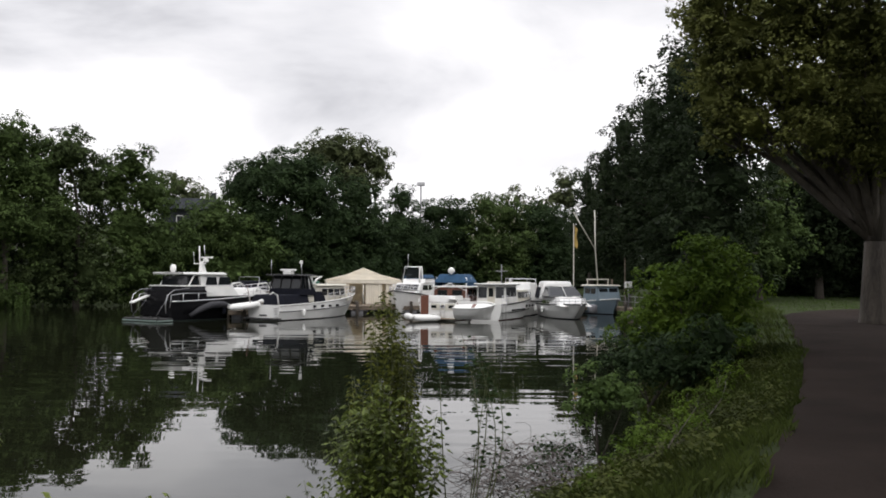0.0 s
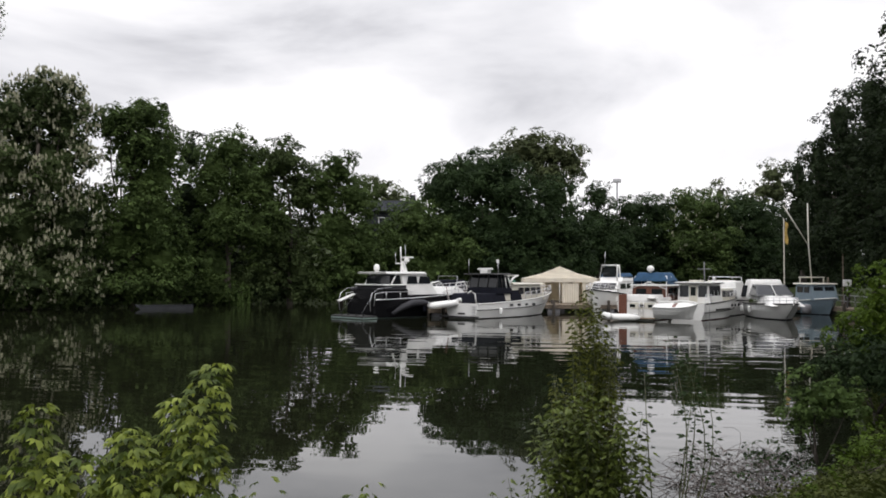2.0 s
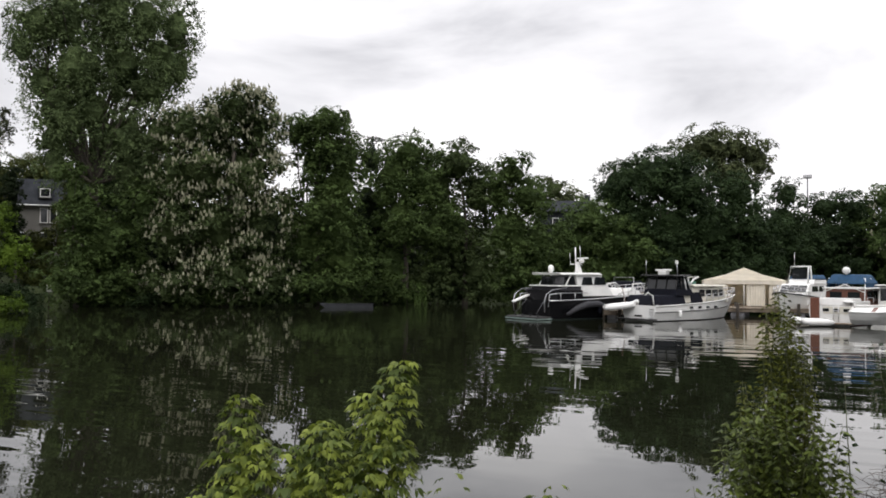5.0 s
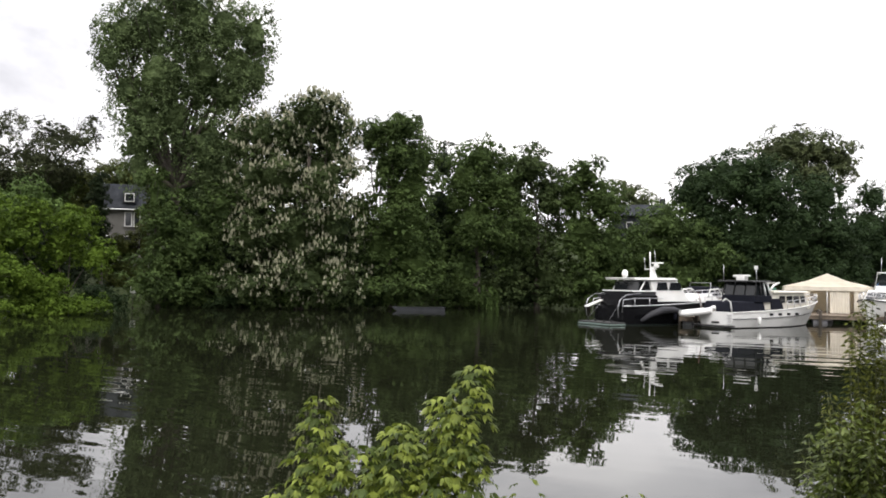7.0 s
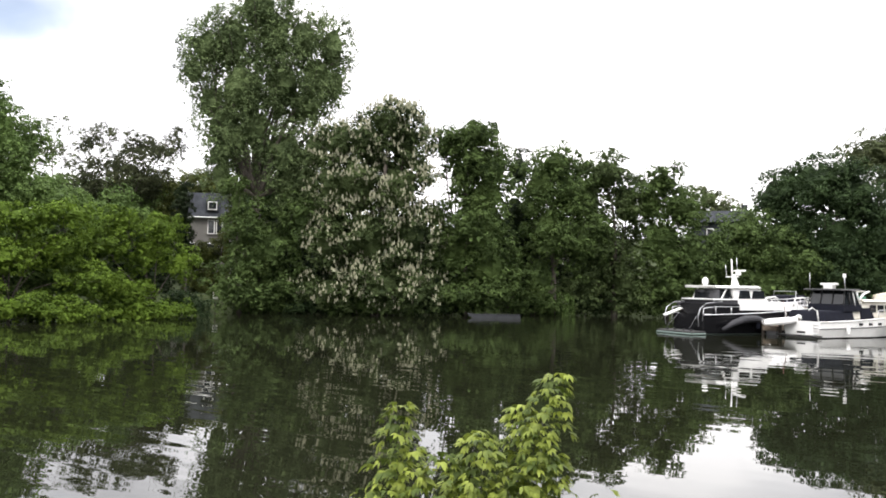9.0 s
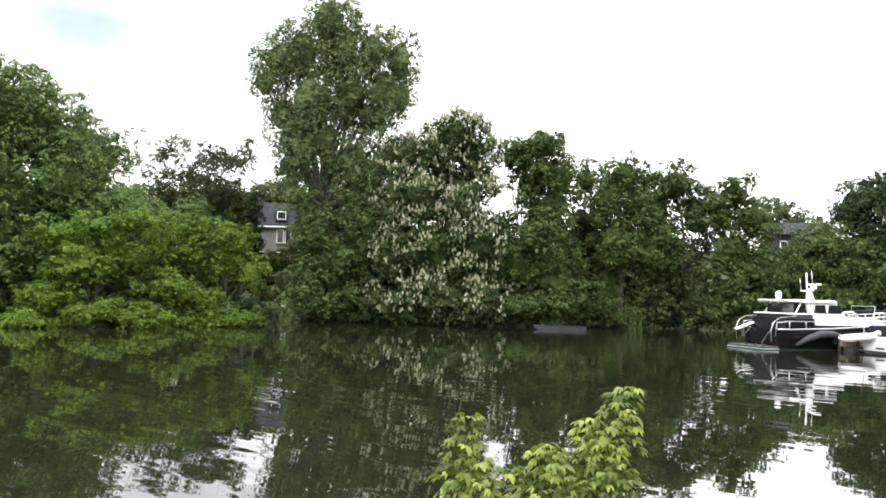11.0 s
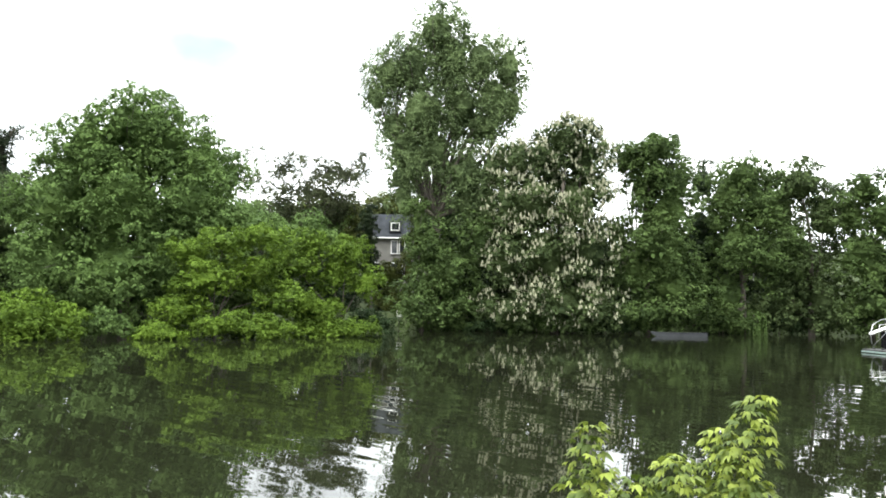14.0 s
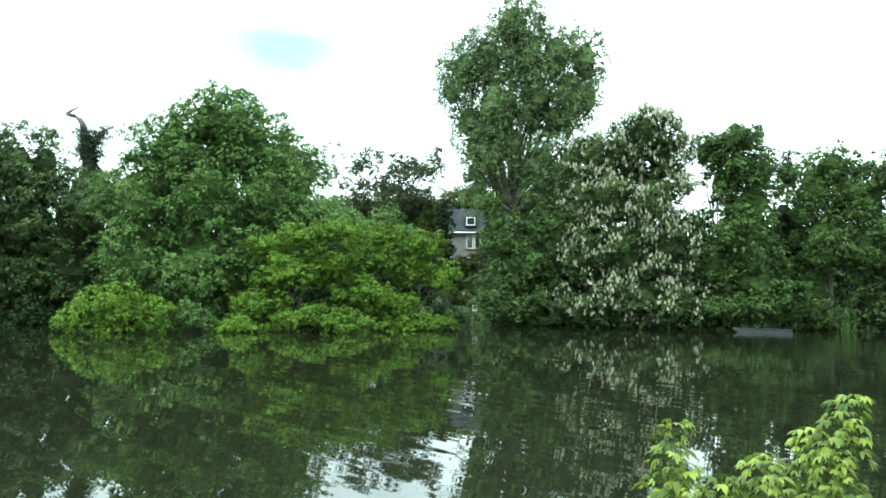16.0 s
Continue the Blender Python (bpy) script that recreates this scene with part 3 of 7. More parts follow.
def hanging_willow():
    """A small weeping willow: strands of narrow leaves that hang almost to the water."""
    rng = np.random.default_rng(19)
    rnd = random.Random(19)
    foot = polar(26.1, 87.5)
    foot.z = ground_z(foot.x, foot.y) - 0.1
    ob = thing("willow_shrub", foot, "small weeping willow hanging to the water", "shrub", "bank shrubs")
    paths, cen = [limb((0, 0, -0.2), (0.1, 0, 3.4), 0.14, 0.07, rnd)], []
    for k in range(64):
        w, r = rnd.uniform(0, 6.28), rnd.uniform(0.3, 1.0) * (1.15 if k < 44 else 0.7)
        cx = 0.0 if k < 44 else -1.9
        x, y, top = cx + r * math.cos(w), -0.8 + r * math.sin(w), (3.9 if k < 44 else 2.6) - 0.9 * r * r + rnd.uniform(-0.3, 0.3)
        if k % 4 == 0:
            paths.append(limb((0.1, 0, 2.6), (x, y, top), 0.04, 0.012, rnd, 4, 0.15))
        low = rnd.uniform(-0.5, 0.5)
        cen += [(x + 0.12 * math.cos(w) * f, y + 0.12 * math.sin(w) * f, top + (low - top) * f) for f in np.linspace(0, 1, 16)]
    part("trunk", mesh_of("trunk", *tubes(paths, 6), M_BARK, True), None, ob)
    cen = np.array(cen)
    part("crown", quads("crown", leaf_cloud(cen, np.full(len(cen), 0.13), 6, 0.17, rng, 2.0, 0.2), LEAF["willow"]), None, ob)


hanging_willow()
tree("shrub", "dark garden shrubs below the house terrace", (49.31, 100.0), 0.10,
     [(50.07, 100.0, 2.30, 2.24, 1.45), (48.76, 100.0, 3.32, 1.97, 1.45), (50.58, 100.0, 4.92, 1.32, 1.71), (48.48, 100.0, 6.28, 1.18, 1.97), (49.32, 100.0, 1.34, 2.37, 1.05), (49.71, 100.0, 3.76, 1.32, 0.79), (49.6, 100.0, 5.7, 1.9, 1.5), (47.75, 100.0, 9.0, 1.6, 2.8), (47.5, 100.0, 12.6, 1.5, 2.6), (51.9, 100.0, 8.6, 1.4, 2.6), (51.9, 100.0, 11.6, 1.3, 2.0)],
     "olive", seed=20, spacing=0.9, size=0.28, category='shrub', group='bank shrubs')
tree("tree", "dark ivy-grown tree behind the tall poplar", (45.76, 98.0), 0.30,
     [(46.75, 98.0, 10.76, 2.32, 3.22), (45.99, 98.0, 8.84, 2.90, 3.87), (44.69, 98.0, 10.78, 3.22, 3.87), (42.83, 98.0, 9.51, 3.22, 4.51), (46.15, 98.0, 4.34, 2.90, 3.87), (43.55, 98.0, 4.39, 3.87, 3.87)],
     "dark", seed=21, group='trees on the far bank')
# undergrowth whose near-black leaf colour holds the shade under the trees
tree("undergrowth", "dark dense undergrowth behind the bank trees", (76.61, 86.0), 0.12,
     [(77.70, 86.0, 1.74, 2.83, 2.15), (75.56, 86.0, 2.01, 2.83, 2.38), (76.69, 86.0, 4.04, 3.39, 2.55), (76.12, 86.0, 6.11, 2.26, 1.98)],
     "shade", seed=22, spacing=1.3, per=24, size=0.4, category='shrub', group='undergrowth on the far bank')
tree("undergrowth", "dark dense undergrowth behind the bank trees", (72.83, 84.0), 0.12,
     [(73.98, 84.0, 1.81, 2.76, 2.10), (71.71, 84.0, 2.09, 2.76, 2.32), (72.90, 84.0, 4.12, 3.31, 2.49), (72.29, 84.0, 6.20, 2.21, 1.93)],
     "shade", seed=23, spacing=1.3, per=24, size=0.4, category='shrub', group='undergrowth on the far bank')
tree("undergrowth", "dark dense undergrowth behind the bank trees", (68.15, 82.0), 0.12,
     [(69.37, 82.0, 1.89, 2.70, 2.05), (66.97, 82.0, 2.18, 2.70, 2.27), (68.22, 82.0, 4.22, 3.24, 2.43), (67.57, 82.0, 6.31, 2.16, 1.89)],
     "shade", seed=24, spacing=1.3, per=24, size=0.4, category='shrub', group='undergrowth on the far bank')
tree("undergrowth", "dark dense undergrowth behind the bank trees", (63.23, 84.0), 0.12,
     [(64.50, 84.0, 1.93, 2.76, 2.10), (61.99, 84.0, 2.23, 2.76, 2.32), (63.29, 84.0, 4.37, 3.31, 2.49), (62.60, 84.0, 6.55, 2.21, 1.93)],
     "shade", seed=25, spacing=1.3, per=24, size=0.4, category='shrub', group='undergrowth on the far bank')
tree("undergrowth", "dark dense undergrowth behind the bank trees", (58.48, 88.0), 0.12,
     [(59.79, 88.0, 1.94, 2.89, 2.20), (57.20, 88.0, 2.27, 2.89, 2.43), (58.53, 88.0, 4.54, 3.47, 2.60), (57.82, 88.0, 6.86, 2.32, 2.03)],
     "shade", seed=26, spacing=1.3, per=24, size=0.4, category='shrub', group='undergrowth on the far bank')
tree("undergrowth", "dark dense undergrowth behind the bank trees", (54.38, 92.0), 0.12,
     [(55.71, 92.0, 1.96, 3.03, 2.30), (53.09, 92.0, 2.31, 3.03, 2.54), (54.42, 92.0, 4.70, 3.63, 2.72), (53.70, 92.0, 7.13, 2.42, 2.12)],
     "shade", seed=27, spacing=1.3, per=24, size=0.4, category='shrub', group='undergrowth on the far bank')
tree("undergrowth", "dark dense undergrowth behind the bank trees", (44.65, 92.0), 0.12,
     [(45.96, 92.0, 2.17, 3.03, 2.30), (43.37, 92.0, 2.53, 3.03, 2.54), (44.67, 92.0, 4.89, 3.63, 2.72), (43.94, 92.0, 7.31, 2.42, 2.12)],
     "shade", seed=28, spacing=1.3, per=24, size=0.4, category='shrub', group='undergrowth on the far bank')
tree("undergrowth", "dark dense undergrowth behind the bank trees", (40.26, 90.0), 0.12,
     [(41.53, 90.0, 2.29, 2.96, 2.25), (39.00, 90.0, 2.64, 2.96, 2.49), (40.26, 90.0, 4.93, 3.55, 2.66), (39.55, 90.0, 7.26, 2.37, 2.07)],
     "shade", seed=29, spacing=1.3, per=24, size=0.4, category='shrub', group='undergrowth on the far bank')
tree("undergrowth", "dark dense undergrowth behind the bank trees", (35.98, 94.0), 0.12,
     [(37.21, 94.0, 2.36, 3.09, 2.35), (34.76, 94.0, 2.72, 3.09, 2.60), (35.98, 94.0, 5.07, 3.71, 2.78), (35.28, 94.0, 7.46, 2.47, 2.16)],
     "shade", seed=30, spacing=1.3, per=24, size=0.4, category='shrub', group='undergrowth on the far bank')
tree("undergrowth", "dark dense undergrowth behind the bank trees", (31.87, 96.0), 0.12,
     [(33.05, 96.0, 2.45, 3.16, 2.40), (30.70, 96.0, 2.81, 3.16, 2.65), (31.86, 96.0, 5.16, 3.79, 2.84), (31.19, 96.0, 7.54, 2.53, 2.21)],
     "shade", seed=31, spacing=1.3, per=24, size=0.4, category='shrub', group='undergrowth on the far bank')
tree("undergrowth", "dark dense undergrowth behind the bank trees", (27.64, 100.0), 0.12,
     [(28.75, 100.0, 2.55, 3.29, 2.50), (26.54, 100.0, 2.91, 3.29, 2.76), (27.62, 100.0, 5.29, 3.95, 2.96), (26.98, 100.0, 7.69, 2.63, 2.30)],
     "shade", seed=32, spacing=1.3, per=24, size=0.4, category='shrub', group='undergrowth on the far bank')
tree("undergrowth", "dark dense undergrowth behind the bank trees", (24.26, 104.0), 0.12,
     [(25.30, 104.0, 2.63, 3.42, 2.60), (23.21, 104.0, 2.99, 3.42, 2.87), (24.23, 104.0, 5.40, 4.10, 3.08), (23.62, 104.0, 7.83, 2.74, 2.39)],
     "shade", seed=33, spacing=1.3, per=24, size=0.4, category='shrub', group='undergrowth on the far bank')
tree("tree", "broad olive-green tree on the slope behind the house", (50.60, 130.0), 0.30,
     [(54.83, 130.0, 14.29, 5.13, 2.91), (52.20, 130.0, 15.50, 5.13, 2.74), (49.56, 130.0, 16.10, 4.70, 2.56), (46.92, 130.0, 15.11, 5.13, 3.42), (44.67, 130.0, 14.11, 5.13, 3.42), (57.46, 130.0, 14.16, 4.27, 2.56), (52.93, 130.0, 11.35, 5.13, 3.42)],
     "olive", seed=34, spacing=1.5, size=0.45, group='trees on the far bank')
tree("shrub", "low leafy shrub at the far water's edge", (76.62, 78.0), 0.05,
     [(77.40, 78.0, 0.45, 1.44, 0.77), (75.87, 78.0, 0.36, 1.44, 0.67), (76.62, 78.0, 0.91, 1.54, 0.92)],
     "dark", seed=35, spacing=0.6, size=0.22, per=22, core=0.5, category='shrub', group='bank shrubs')
tree("shrub", "low leafy shrub at the far water's edge", (67.83, 66.0), 0.05,
     [(68.72, 66.0, 0.88, 1.22, 0.65), (66.99, 66.0, 0.80, 1.22, 0.56), (67.84, 66.0, 1.29, 1.30, 0.78)],
     "willow", seed=36, spacing=0.6, size=0.22, per=22, core=0.5, category='shrub', group='bank shrubs')
tree("shrub", "low leafy shrub at the far water's edge", (54.41, 70.0), 0.05,
     [(55.38, 70.0, 0.84, 1.29, 0.69), (53.51, 70.0, 0.78, 1.29, 0.60), (54.42, 70.0, 1.31, 1.38, 0.83)],
     "lime", seed=37, spacing=0.6, size=0.22, per=22, core=0.5, category='shrub', group='bank shrubs')
tree("shrub", "low leafy shrub at the far water's edge", (51.22, 76.0), 0.05,
     [(52.19, 76.0, 0.69, 1.40, 0.75), (50.31, 76.0, 0.63, 1.40, 0.65), (51.22, 76.0, 1.21, 1.50, 0.90)],
     "dark", seed=38, spacing=0.6, size=0.22, per=22, core=0.5, category='shrub', group='bank shrubs')
tree("shrub", "low leafy shrub at the far water's edge", (45.40, 84.0), 0.05,
     [(46.37, 84.0, 0.55, 1.55, 0.83), (44.51, 84.0, 0.48, 1.55, 0.72), (45.41, 84.0, 1.12, 1.66, 0.99)],
     "maple", seed=39, spacing=0.6, size=0.22, per=22, core=0.5, category='shrub', group='bank shrubs')
tree("shrub", "low leafy shrub at the far water's edge", (42.82, 83.0), 0.05,
     [(43.78, 83.0, 0.64, 1.53, 0.82), (41.94, 83.0, 0.58, 1.53, 0.71), (42.82, 83.0, 1.20, 1.64, 0.98)],
     "dark", seed=40, spacing=0.6, size=0.22, per=22, core=0.5, category='shrub', group='bank shrubs')
tree("shrub", "low leafy shrub at the far water's edge", (40.27, 82.0), 0.05,
     [(41.21, 82.0, 0.74, 1.51, 0.81), (39.40, 82.0, 0.68, 1.51, 0.70), (40.27, 82.0, 1.29, 1.62, 0.97)],
     "willow", seed=41, spacing=0.6, size=0.22, per=22, core=0.5, category='shrub', group='bank shrubs')
tree("shrub", "low leafy shrub at the far water's edge", (37.76, 82.0), 0.05,
     [(38.68, 82.0, 0.81, 1.51, 0.81), (36.91, 82.0, 0.76, 1.51, 0.70), (37.76, 82.0, 1.36, 1.62, 0.97)],
     "maple", seed=42, spacing=0.6, size=0.22, per=22, core=0.5, category='shrub', group='bank shrubs')
tree("shrub", "low leafy shrub at the far water's edge", (35.30, 83.0), 0.05,
     [(36.20, 83.0, 0.85, 1.53, 0.82), (34.47, 83.0, 0.80, 1.53, 0.71), (35.30, 83.0, 1.40, 1.64, 0.98)],
     "dark", seed=43, spacing=0.6, size=0.22, per=22, core=0.5, category='shrub', group='bank shrubs')
tree("shrub", "low leafy shrub at the far water's edge", (33.92, 84.0), 0.05,
     [(34.81, 84.0, 0.87, 1.55, 0.83), (33.10, 84.0, 0.82, 1.55, 0.72), (33.92, 84.0, 1.42, 1.66, 0.99)],
     "maple", seed=44, spacing=0.6, size=0.22, per=22, core=0.5, category='shrub', group='bank shrubs')
tree("shrub", "low leafy shrub at the far water's edge", (28.29, 87.0), 0.05,
     [(29.12, 87.0, 0.99, 1.60, 0.86), (27.53, 87.0, 0.94, 1.60, 0.74), (28.29, 87.0, 1.54, 1.72, 1.03)],
     "maple", seed=45, spacing=0.6, size=0.22, per=22, core=0.5, category='shrub', group='bank shrubs')
tree("shrub", "low leafy shrub at the far water's edge", (24.88, 90.0), 0.05,
     [(25.67, 90.0, 1.05, 1.66, 0.89), (24.16, 90.0, 1.01, 1.66, 0.77), (24.87, 90.0, 1.61, 1.78, 1.07)],
     "dark", seed=46, spacing=0.6, size=0.22, per=22, core=0.5, category='shrub', group='bank shrubs')
tree("shrub", "low leafy shrub at the far water's edge", (23.09, 92.0), 0.05,
     [(23.86, 92.0, 1.08, 1.69, 0.91), (22.40, 92.0, 1.03, 1.69, 0.79), (23.09, 92.0, 1.64, 1.82, 1.09)],
     "maple", seed=47, spacing=0.6, size=0.22, per=22, core=0.5, category='shrub', group='bank shrubs')
# shade behind the basin is likewise put into the leaf colour
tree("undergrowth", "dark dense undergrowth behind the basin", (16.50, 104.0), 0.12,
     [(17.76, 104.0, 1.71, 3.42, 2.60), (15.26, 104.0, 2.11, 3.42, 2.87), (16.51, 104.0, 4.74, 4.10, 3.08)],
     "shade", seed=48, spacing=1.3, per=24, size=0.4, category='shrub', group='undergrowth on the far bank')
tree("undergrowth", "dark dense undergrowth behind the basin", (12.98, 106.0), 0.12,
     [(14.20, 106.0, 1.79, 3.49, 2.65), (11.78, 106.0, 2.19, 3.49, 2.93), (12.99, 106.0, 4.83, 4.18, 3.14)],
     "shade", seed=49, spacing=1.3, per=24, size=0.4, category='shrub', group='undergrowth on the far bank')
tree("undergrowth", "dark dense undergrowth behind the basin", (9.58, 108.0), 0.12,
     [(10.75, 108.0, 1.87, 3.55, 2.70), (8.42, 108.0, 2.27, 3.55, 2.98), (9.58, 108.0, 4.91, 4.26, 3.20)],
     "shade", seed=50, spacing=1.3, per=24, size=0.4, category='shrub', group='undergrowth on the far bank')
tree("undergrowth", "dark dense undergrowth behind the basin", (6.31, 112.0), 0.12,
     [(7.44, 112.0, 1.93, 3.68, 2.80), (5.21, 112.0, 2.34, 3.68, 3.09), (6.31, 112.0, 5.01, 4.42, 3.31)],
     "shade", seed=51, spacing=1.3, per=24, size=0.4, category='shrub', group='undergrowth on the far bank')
tree("tree", "dark green broadleaf tree with an uneven top", (23.08, 90.0), 0.35,
     [(23.73, 90.0, 14.47, 2.84, 2.49), (25.03, 90.0, 12.09, 2.66, 3.26), (22.40, 90.0, 11.51, 2.07, 3.26), (23.87, 90.0, 7.37, 3.55, 3.55), (24.97, 90.0, 3.22, 2.96, 2.96), (22.36, 90.0, 3.27, 2.96, 3.26)],
     "chestnut", seed=52, group='trees on the far bank')
tree("tree", "green broadleaf tree with a tufted top", (19.76, 90.0), 0.30,
     [(20.01, 90.0, 13.57, 2.37, 1.66), (20.92, 90.0, 11.51, 2.25, 2.37), (18.90, 90.0, 10.92, 2.49, 2.66), (20.17, 90.0, 7.41, 3.55, 3.55), (18.33, 90.0, 6.25, 2.96, 3.55), (19.41, 90.0, 2.75, 4.14, 2.66), (21.25, 90.0, 2.12, 2.37, 2.07)],
     "maple", seed=53, group='trees on the far bank')
tree("tree", "pale green distant tree above the others", (17.13, 130.0), 0.20,
     [(17.17, 130.0, 15.59, 2.14, 1.88), (16.34, 130.0, 13.90, 2.14, 2.14), (17.96, 130.0, 13.50, 2.56, 2.14)],
     "pale", seed=54, spacing=1.5, size=0.45, group='trees on the far bank')
tree("tree", "green bushy tree with spreading branches over the bank", (14.73, 94.0), 0.25,
     [(15.11, 94.0, 8.82, 2.78, 2.16), (13.34, 94.0, 7.02, 3.09, 2.16), (15.81, 94.0, 6.41, 2.78, 2.78), (11.62, 94.0, 5.25, 2.78, 1.85), (14.04, 94.0, 3.44, 4.95, 2.78), (17.24, 94.0, 3.38, 3.09, 3.09)],
     "maple", seed=55, group='trees on the far bank')
tree("tree", "big dark domed chestnut tree", (10.59, 98.0), 0.50,
     [(10.94, 98.0, 13.94, 4.51, 3.22), (13.00, 98.0, 12.46, 3.22, 3.54), (8.92, 98.0, 12.63, 4.19, 3.87), (12.30, 98.0, 8.42, 4.19, 3.87), (9.59, 98.0, 7.79, 5.16, 4.19), (7.28, 98.0, 7.77, 3.87, 3.87), (10.59, 98.0, 4.13, 5.80, 3.22), (7.28, 98.0, 3.58, 4.51, 3.22)],
     "dark", seed=56, group='trees on the far bank')
tree("tree", "tall pale tree rising behind the dome", (6.95, 112.0), 0.35,
     [(7.27, 112.0, 19.06, 3.68, 2.21), (5.66, 112.0, 18.57, 3.31, 2.06), (4.41, 112.0, 17.44, 1.62, 2.21), (8.25, 112.0, 18.45, 2.95, 2.21), (5.98, 112.0, 15.19, 4.42, 2.95)],
     "pale", seed=57, spacing=1.3, size=0.4, per=26, group='trees on the far bank')
tree("tree", "dark green tree beside the domed chestnut", (5.53, 100.0), 0.30,
     [(5.68, 100.0, 11.77, 2.76, 2.50), (6.32, 100.0, 7.85, 3.29, 3.29), (4.74, 100.0, 7.83, 2.96, 3.29), (5.37, 100.0, 3.63, 4.60, 2.96)],
     "dark", seed=58, group='trees on the far bank')
tree("tree", "small dark tree with a pointed top", (2.75, 108.0), 0.25,
     [(2.74, 108.0, 12.52, 1.85, 1.70), (2.99, 108.0, 9.31, 2.70, 2.84), (2.41, 108.0, 5.77, 3.55, 3.20)],
     "dark", seed=59, group='trees behind the basin')
tree("tree", "dark broadleaf tree behind the moored boats", (0.12, 114.0), 0.30,
     [(0.54, 114.0, 11.20, 2.85, 1.80), (-0.97, 114.0, 10.84, 2.70, 1.95), (0.15, 114.0, 7.45, 4.50, 3.37), (-0.61, 114.0, 3.71, 4.50, 2.25)],
     "dark", seed=60, group='trees behind the basin')
tree("tree", "dark tree with blossom tips behind the boats", (-3.26, 114.0), 0.30,
     [(-2.85, 114.0, 11.99, 2.70, 1.95), (-4.17, 114.0, 11.24, 2.70, 2.10), (-2.86, 114.0, 7.48, 4.12, 3.75), (-4.74, 114.0, 6.75, 3.37, 3.37), (-3.62, 114.0, 3.00, 4.50, 1.87)],
     "maple", seed=61, blossom=0.06, group='trees behind the basin')
tree("tree", "green tree behind the moored boats", (-6.43, 116.0), 0.30,
     [(-6.04, 116.0, 11.00, 2.75, 1.98), (-7.34, 116.0, 9.86, 2.75, 2.59), (-6.23, 116.0, 6.82, 3.81, 3.43), (-7.72, 116.0, 5.32, 3.43, 3.05), (-6.61, 116.0, 3.04, 4.58, 1.91)],
     "dark", seed=62, group='trees behind the basin')
tree("tree", "pale tall tree far behind the basin", (-8.10, 140.0), 0.30,
     [(-8.08, 140.0, 18.10, 2.03, 1.47), (-7.52, 140.0, 15.82, 2.39, 1.66), (-8.27, 140.0, 15.35, 2.39, 2.03), (-6.60, 140.0, 13.99, 2.76, 1.29), (-4.91, 140.0, 15.65, 1.10, 1.10)],
     "pale", seed=63, spacing=1.6, size=0.5, per=22, group='trees behind the basin')
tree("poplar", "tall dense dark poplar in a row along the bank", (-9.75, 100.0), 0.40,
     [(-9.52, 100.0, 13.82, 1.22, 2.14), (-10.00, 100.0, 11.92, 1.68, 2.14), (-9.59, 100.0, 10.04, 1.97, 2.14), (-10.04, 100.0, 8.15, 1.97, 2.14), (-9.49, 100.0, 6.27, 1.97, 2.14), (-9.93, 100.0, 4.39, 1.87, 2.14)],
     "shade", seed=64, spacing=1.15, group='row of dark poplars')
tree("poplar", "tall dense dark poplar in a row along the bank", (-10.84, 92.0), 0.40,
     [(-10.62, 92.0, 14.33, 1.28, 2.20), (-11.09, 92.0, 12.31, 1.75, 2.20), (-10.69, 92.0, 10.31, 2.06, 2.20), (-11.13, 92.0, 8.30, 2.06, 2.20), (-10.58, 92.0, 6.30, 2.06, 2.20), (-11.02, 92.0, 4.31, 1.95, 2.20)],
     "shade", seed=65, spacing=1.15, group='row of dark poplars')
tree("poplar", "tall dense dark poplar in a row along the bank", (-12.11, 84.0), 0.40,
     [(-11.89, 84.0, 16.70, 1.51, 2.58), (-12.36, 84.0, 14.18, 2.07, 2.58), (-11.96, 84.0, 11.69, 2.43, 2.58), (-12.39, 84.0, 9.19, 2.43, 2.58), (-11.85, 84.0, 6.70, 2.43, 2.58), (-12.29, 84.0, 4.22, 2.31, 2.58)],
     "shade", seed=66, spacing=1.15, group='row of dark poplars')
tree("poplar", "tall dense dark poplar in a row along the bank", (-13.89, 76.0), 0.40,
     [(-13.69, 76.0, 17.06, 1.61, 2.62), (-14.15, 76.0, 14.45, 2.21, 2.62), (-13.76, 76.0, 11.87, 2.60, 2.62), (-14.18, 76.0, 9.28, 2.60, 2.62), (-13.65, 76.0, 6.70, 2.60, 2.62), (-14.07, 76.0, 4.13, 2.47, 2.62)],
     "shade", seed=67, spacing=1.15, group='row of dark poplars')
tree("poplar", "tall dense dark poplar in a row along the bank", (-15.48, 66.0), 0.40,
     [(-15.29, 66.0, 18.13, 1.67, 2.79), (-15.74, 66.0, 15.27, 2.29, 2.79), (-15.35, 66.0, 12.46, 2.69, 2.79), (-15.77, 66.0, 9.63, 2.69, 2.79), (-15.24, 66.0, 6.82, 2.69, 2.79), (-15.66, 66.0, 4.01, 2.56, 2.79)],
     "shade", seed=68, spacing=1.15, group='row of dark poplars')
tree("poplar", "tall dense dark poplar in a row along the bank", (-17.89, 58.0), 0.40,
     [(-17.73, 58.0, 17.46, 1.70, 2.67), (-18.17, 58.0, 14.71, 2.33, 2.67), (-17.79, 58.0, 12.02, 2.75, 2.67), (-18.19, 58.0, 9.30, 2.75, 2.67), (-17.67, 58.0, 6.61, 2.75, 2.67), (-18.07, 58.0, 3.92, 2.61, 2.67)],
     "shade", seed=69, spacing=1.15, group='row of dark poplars')
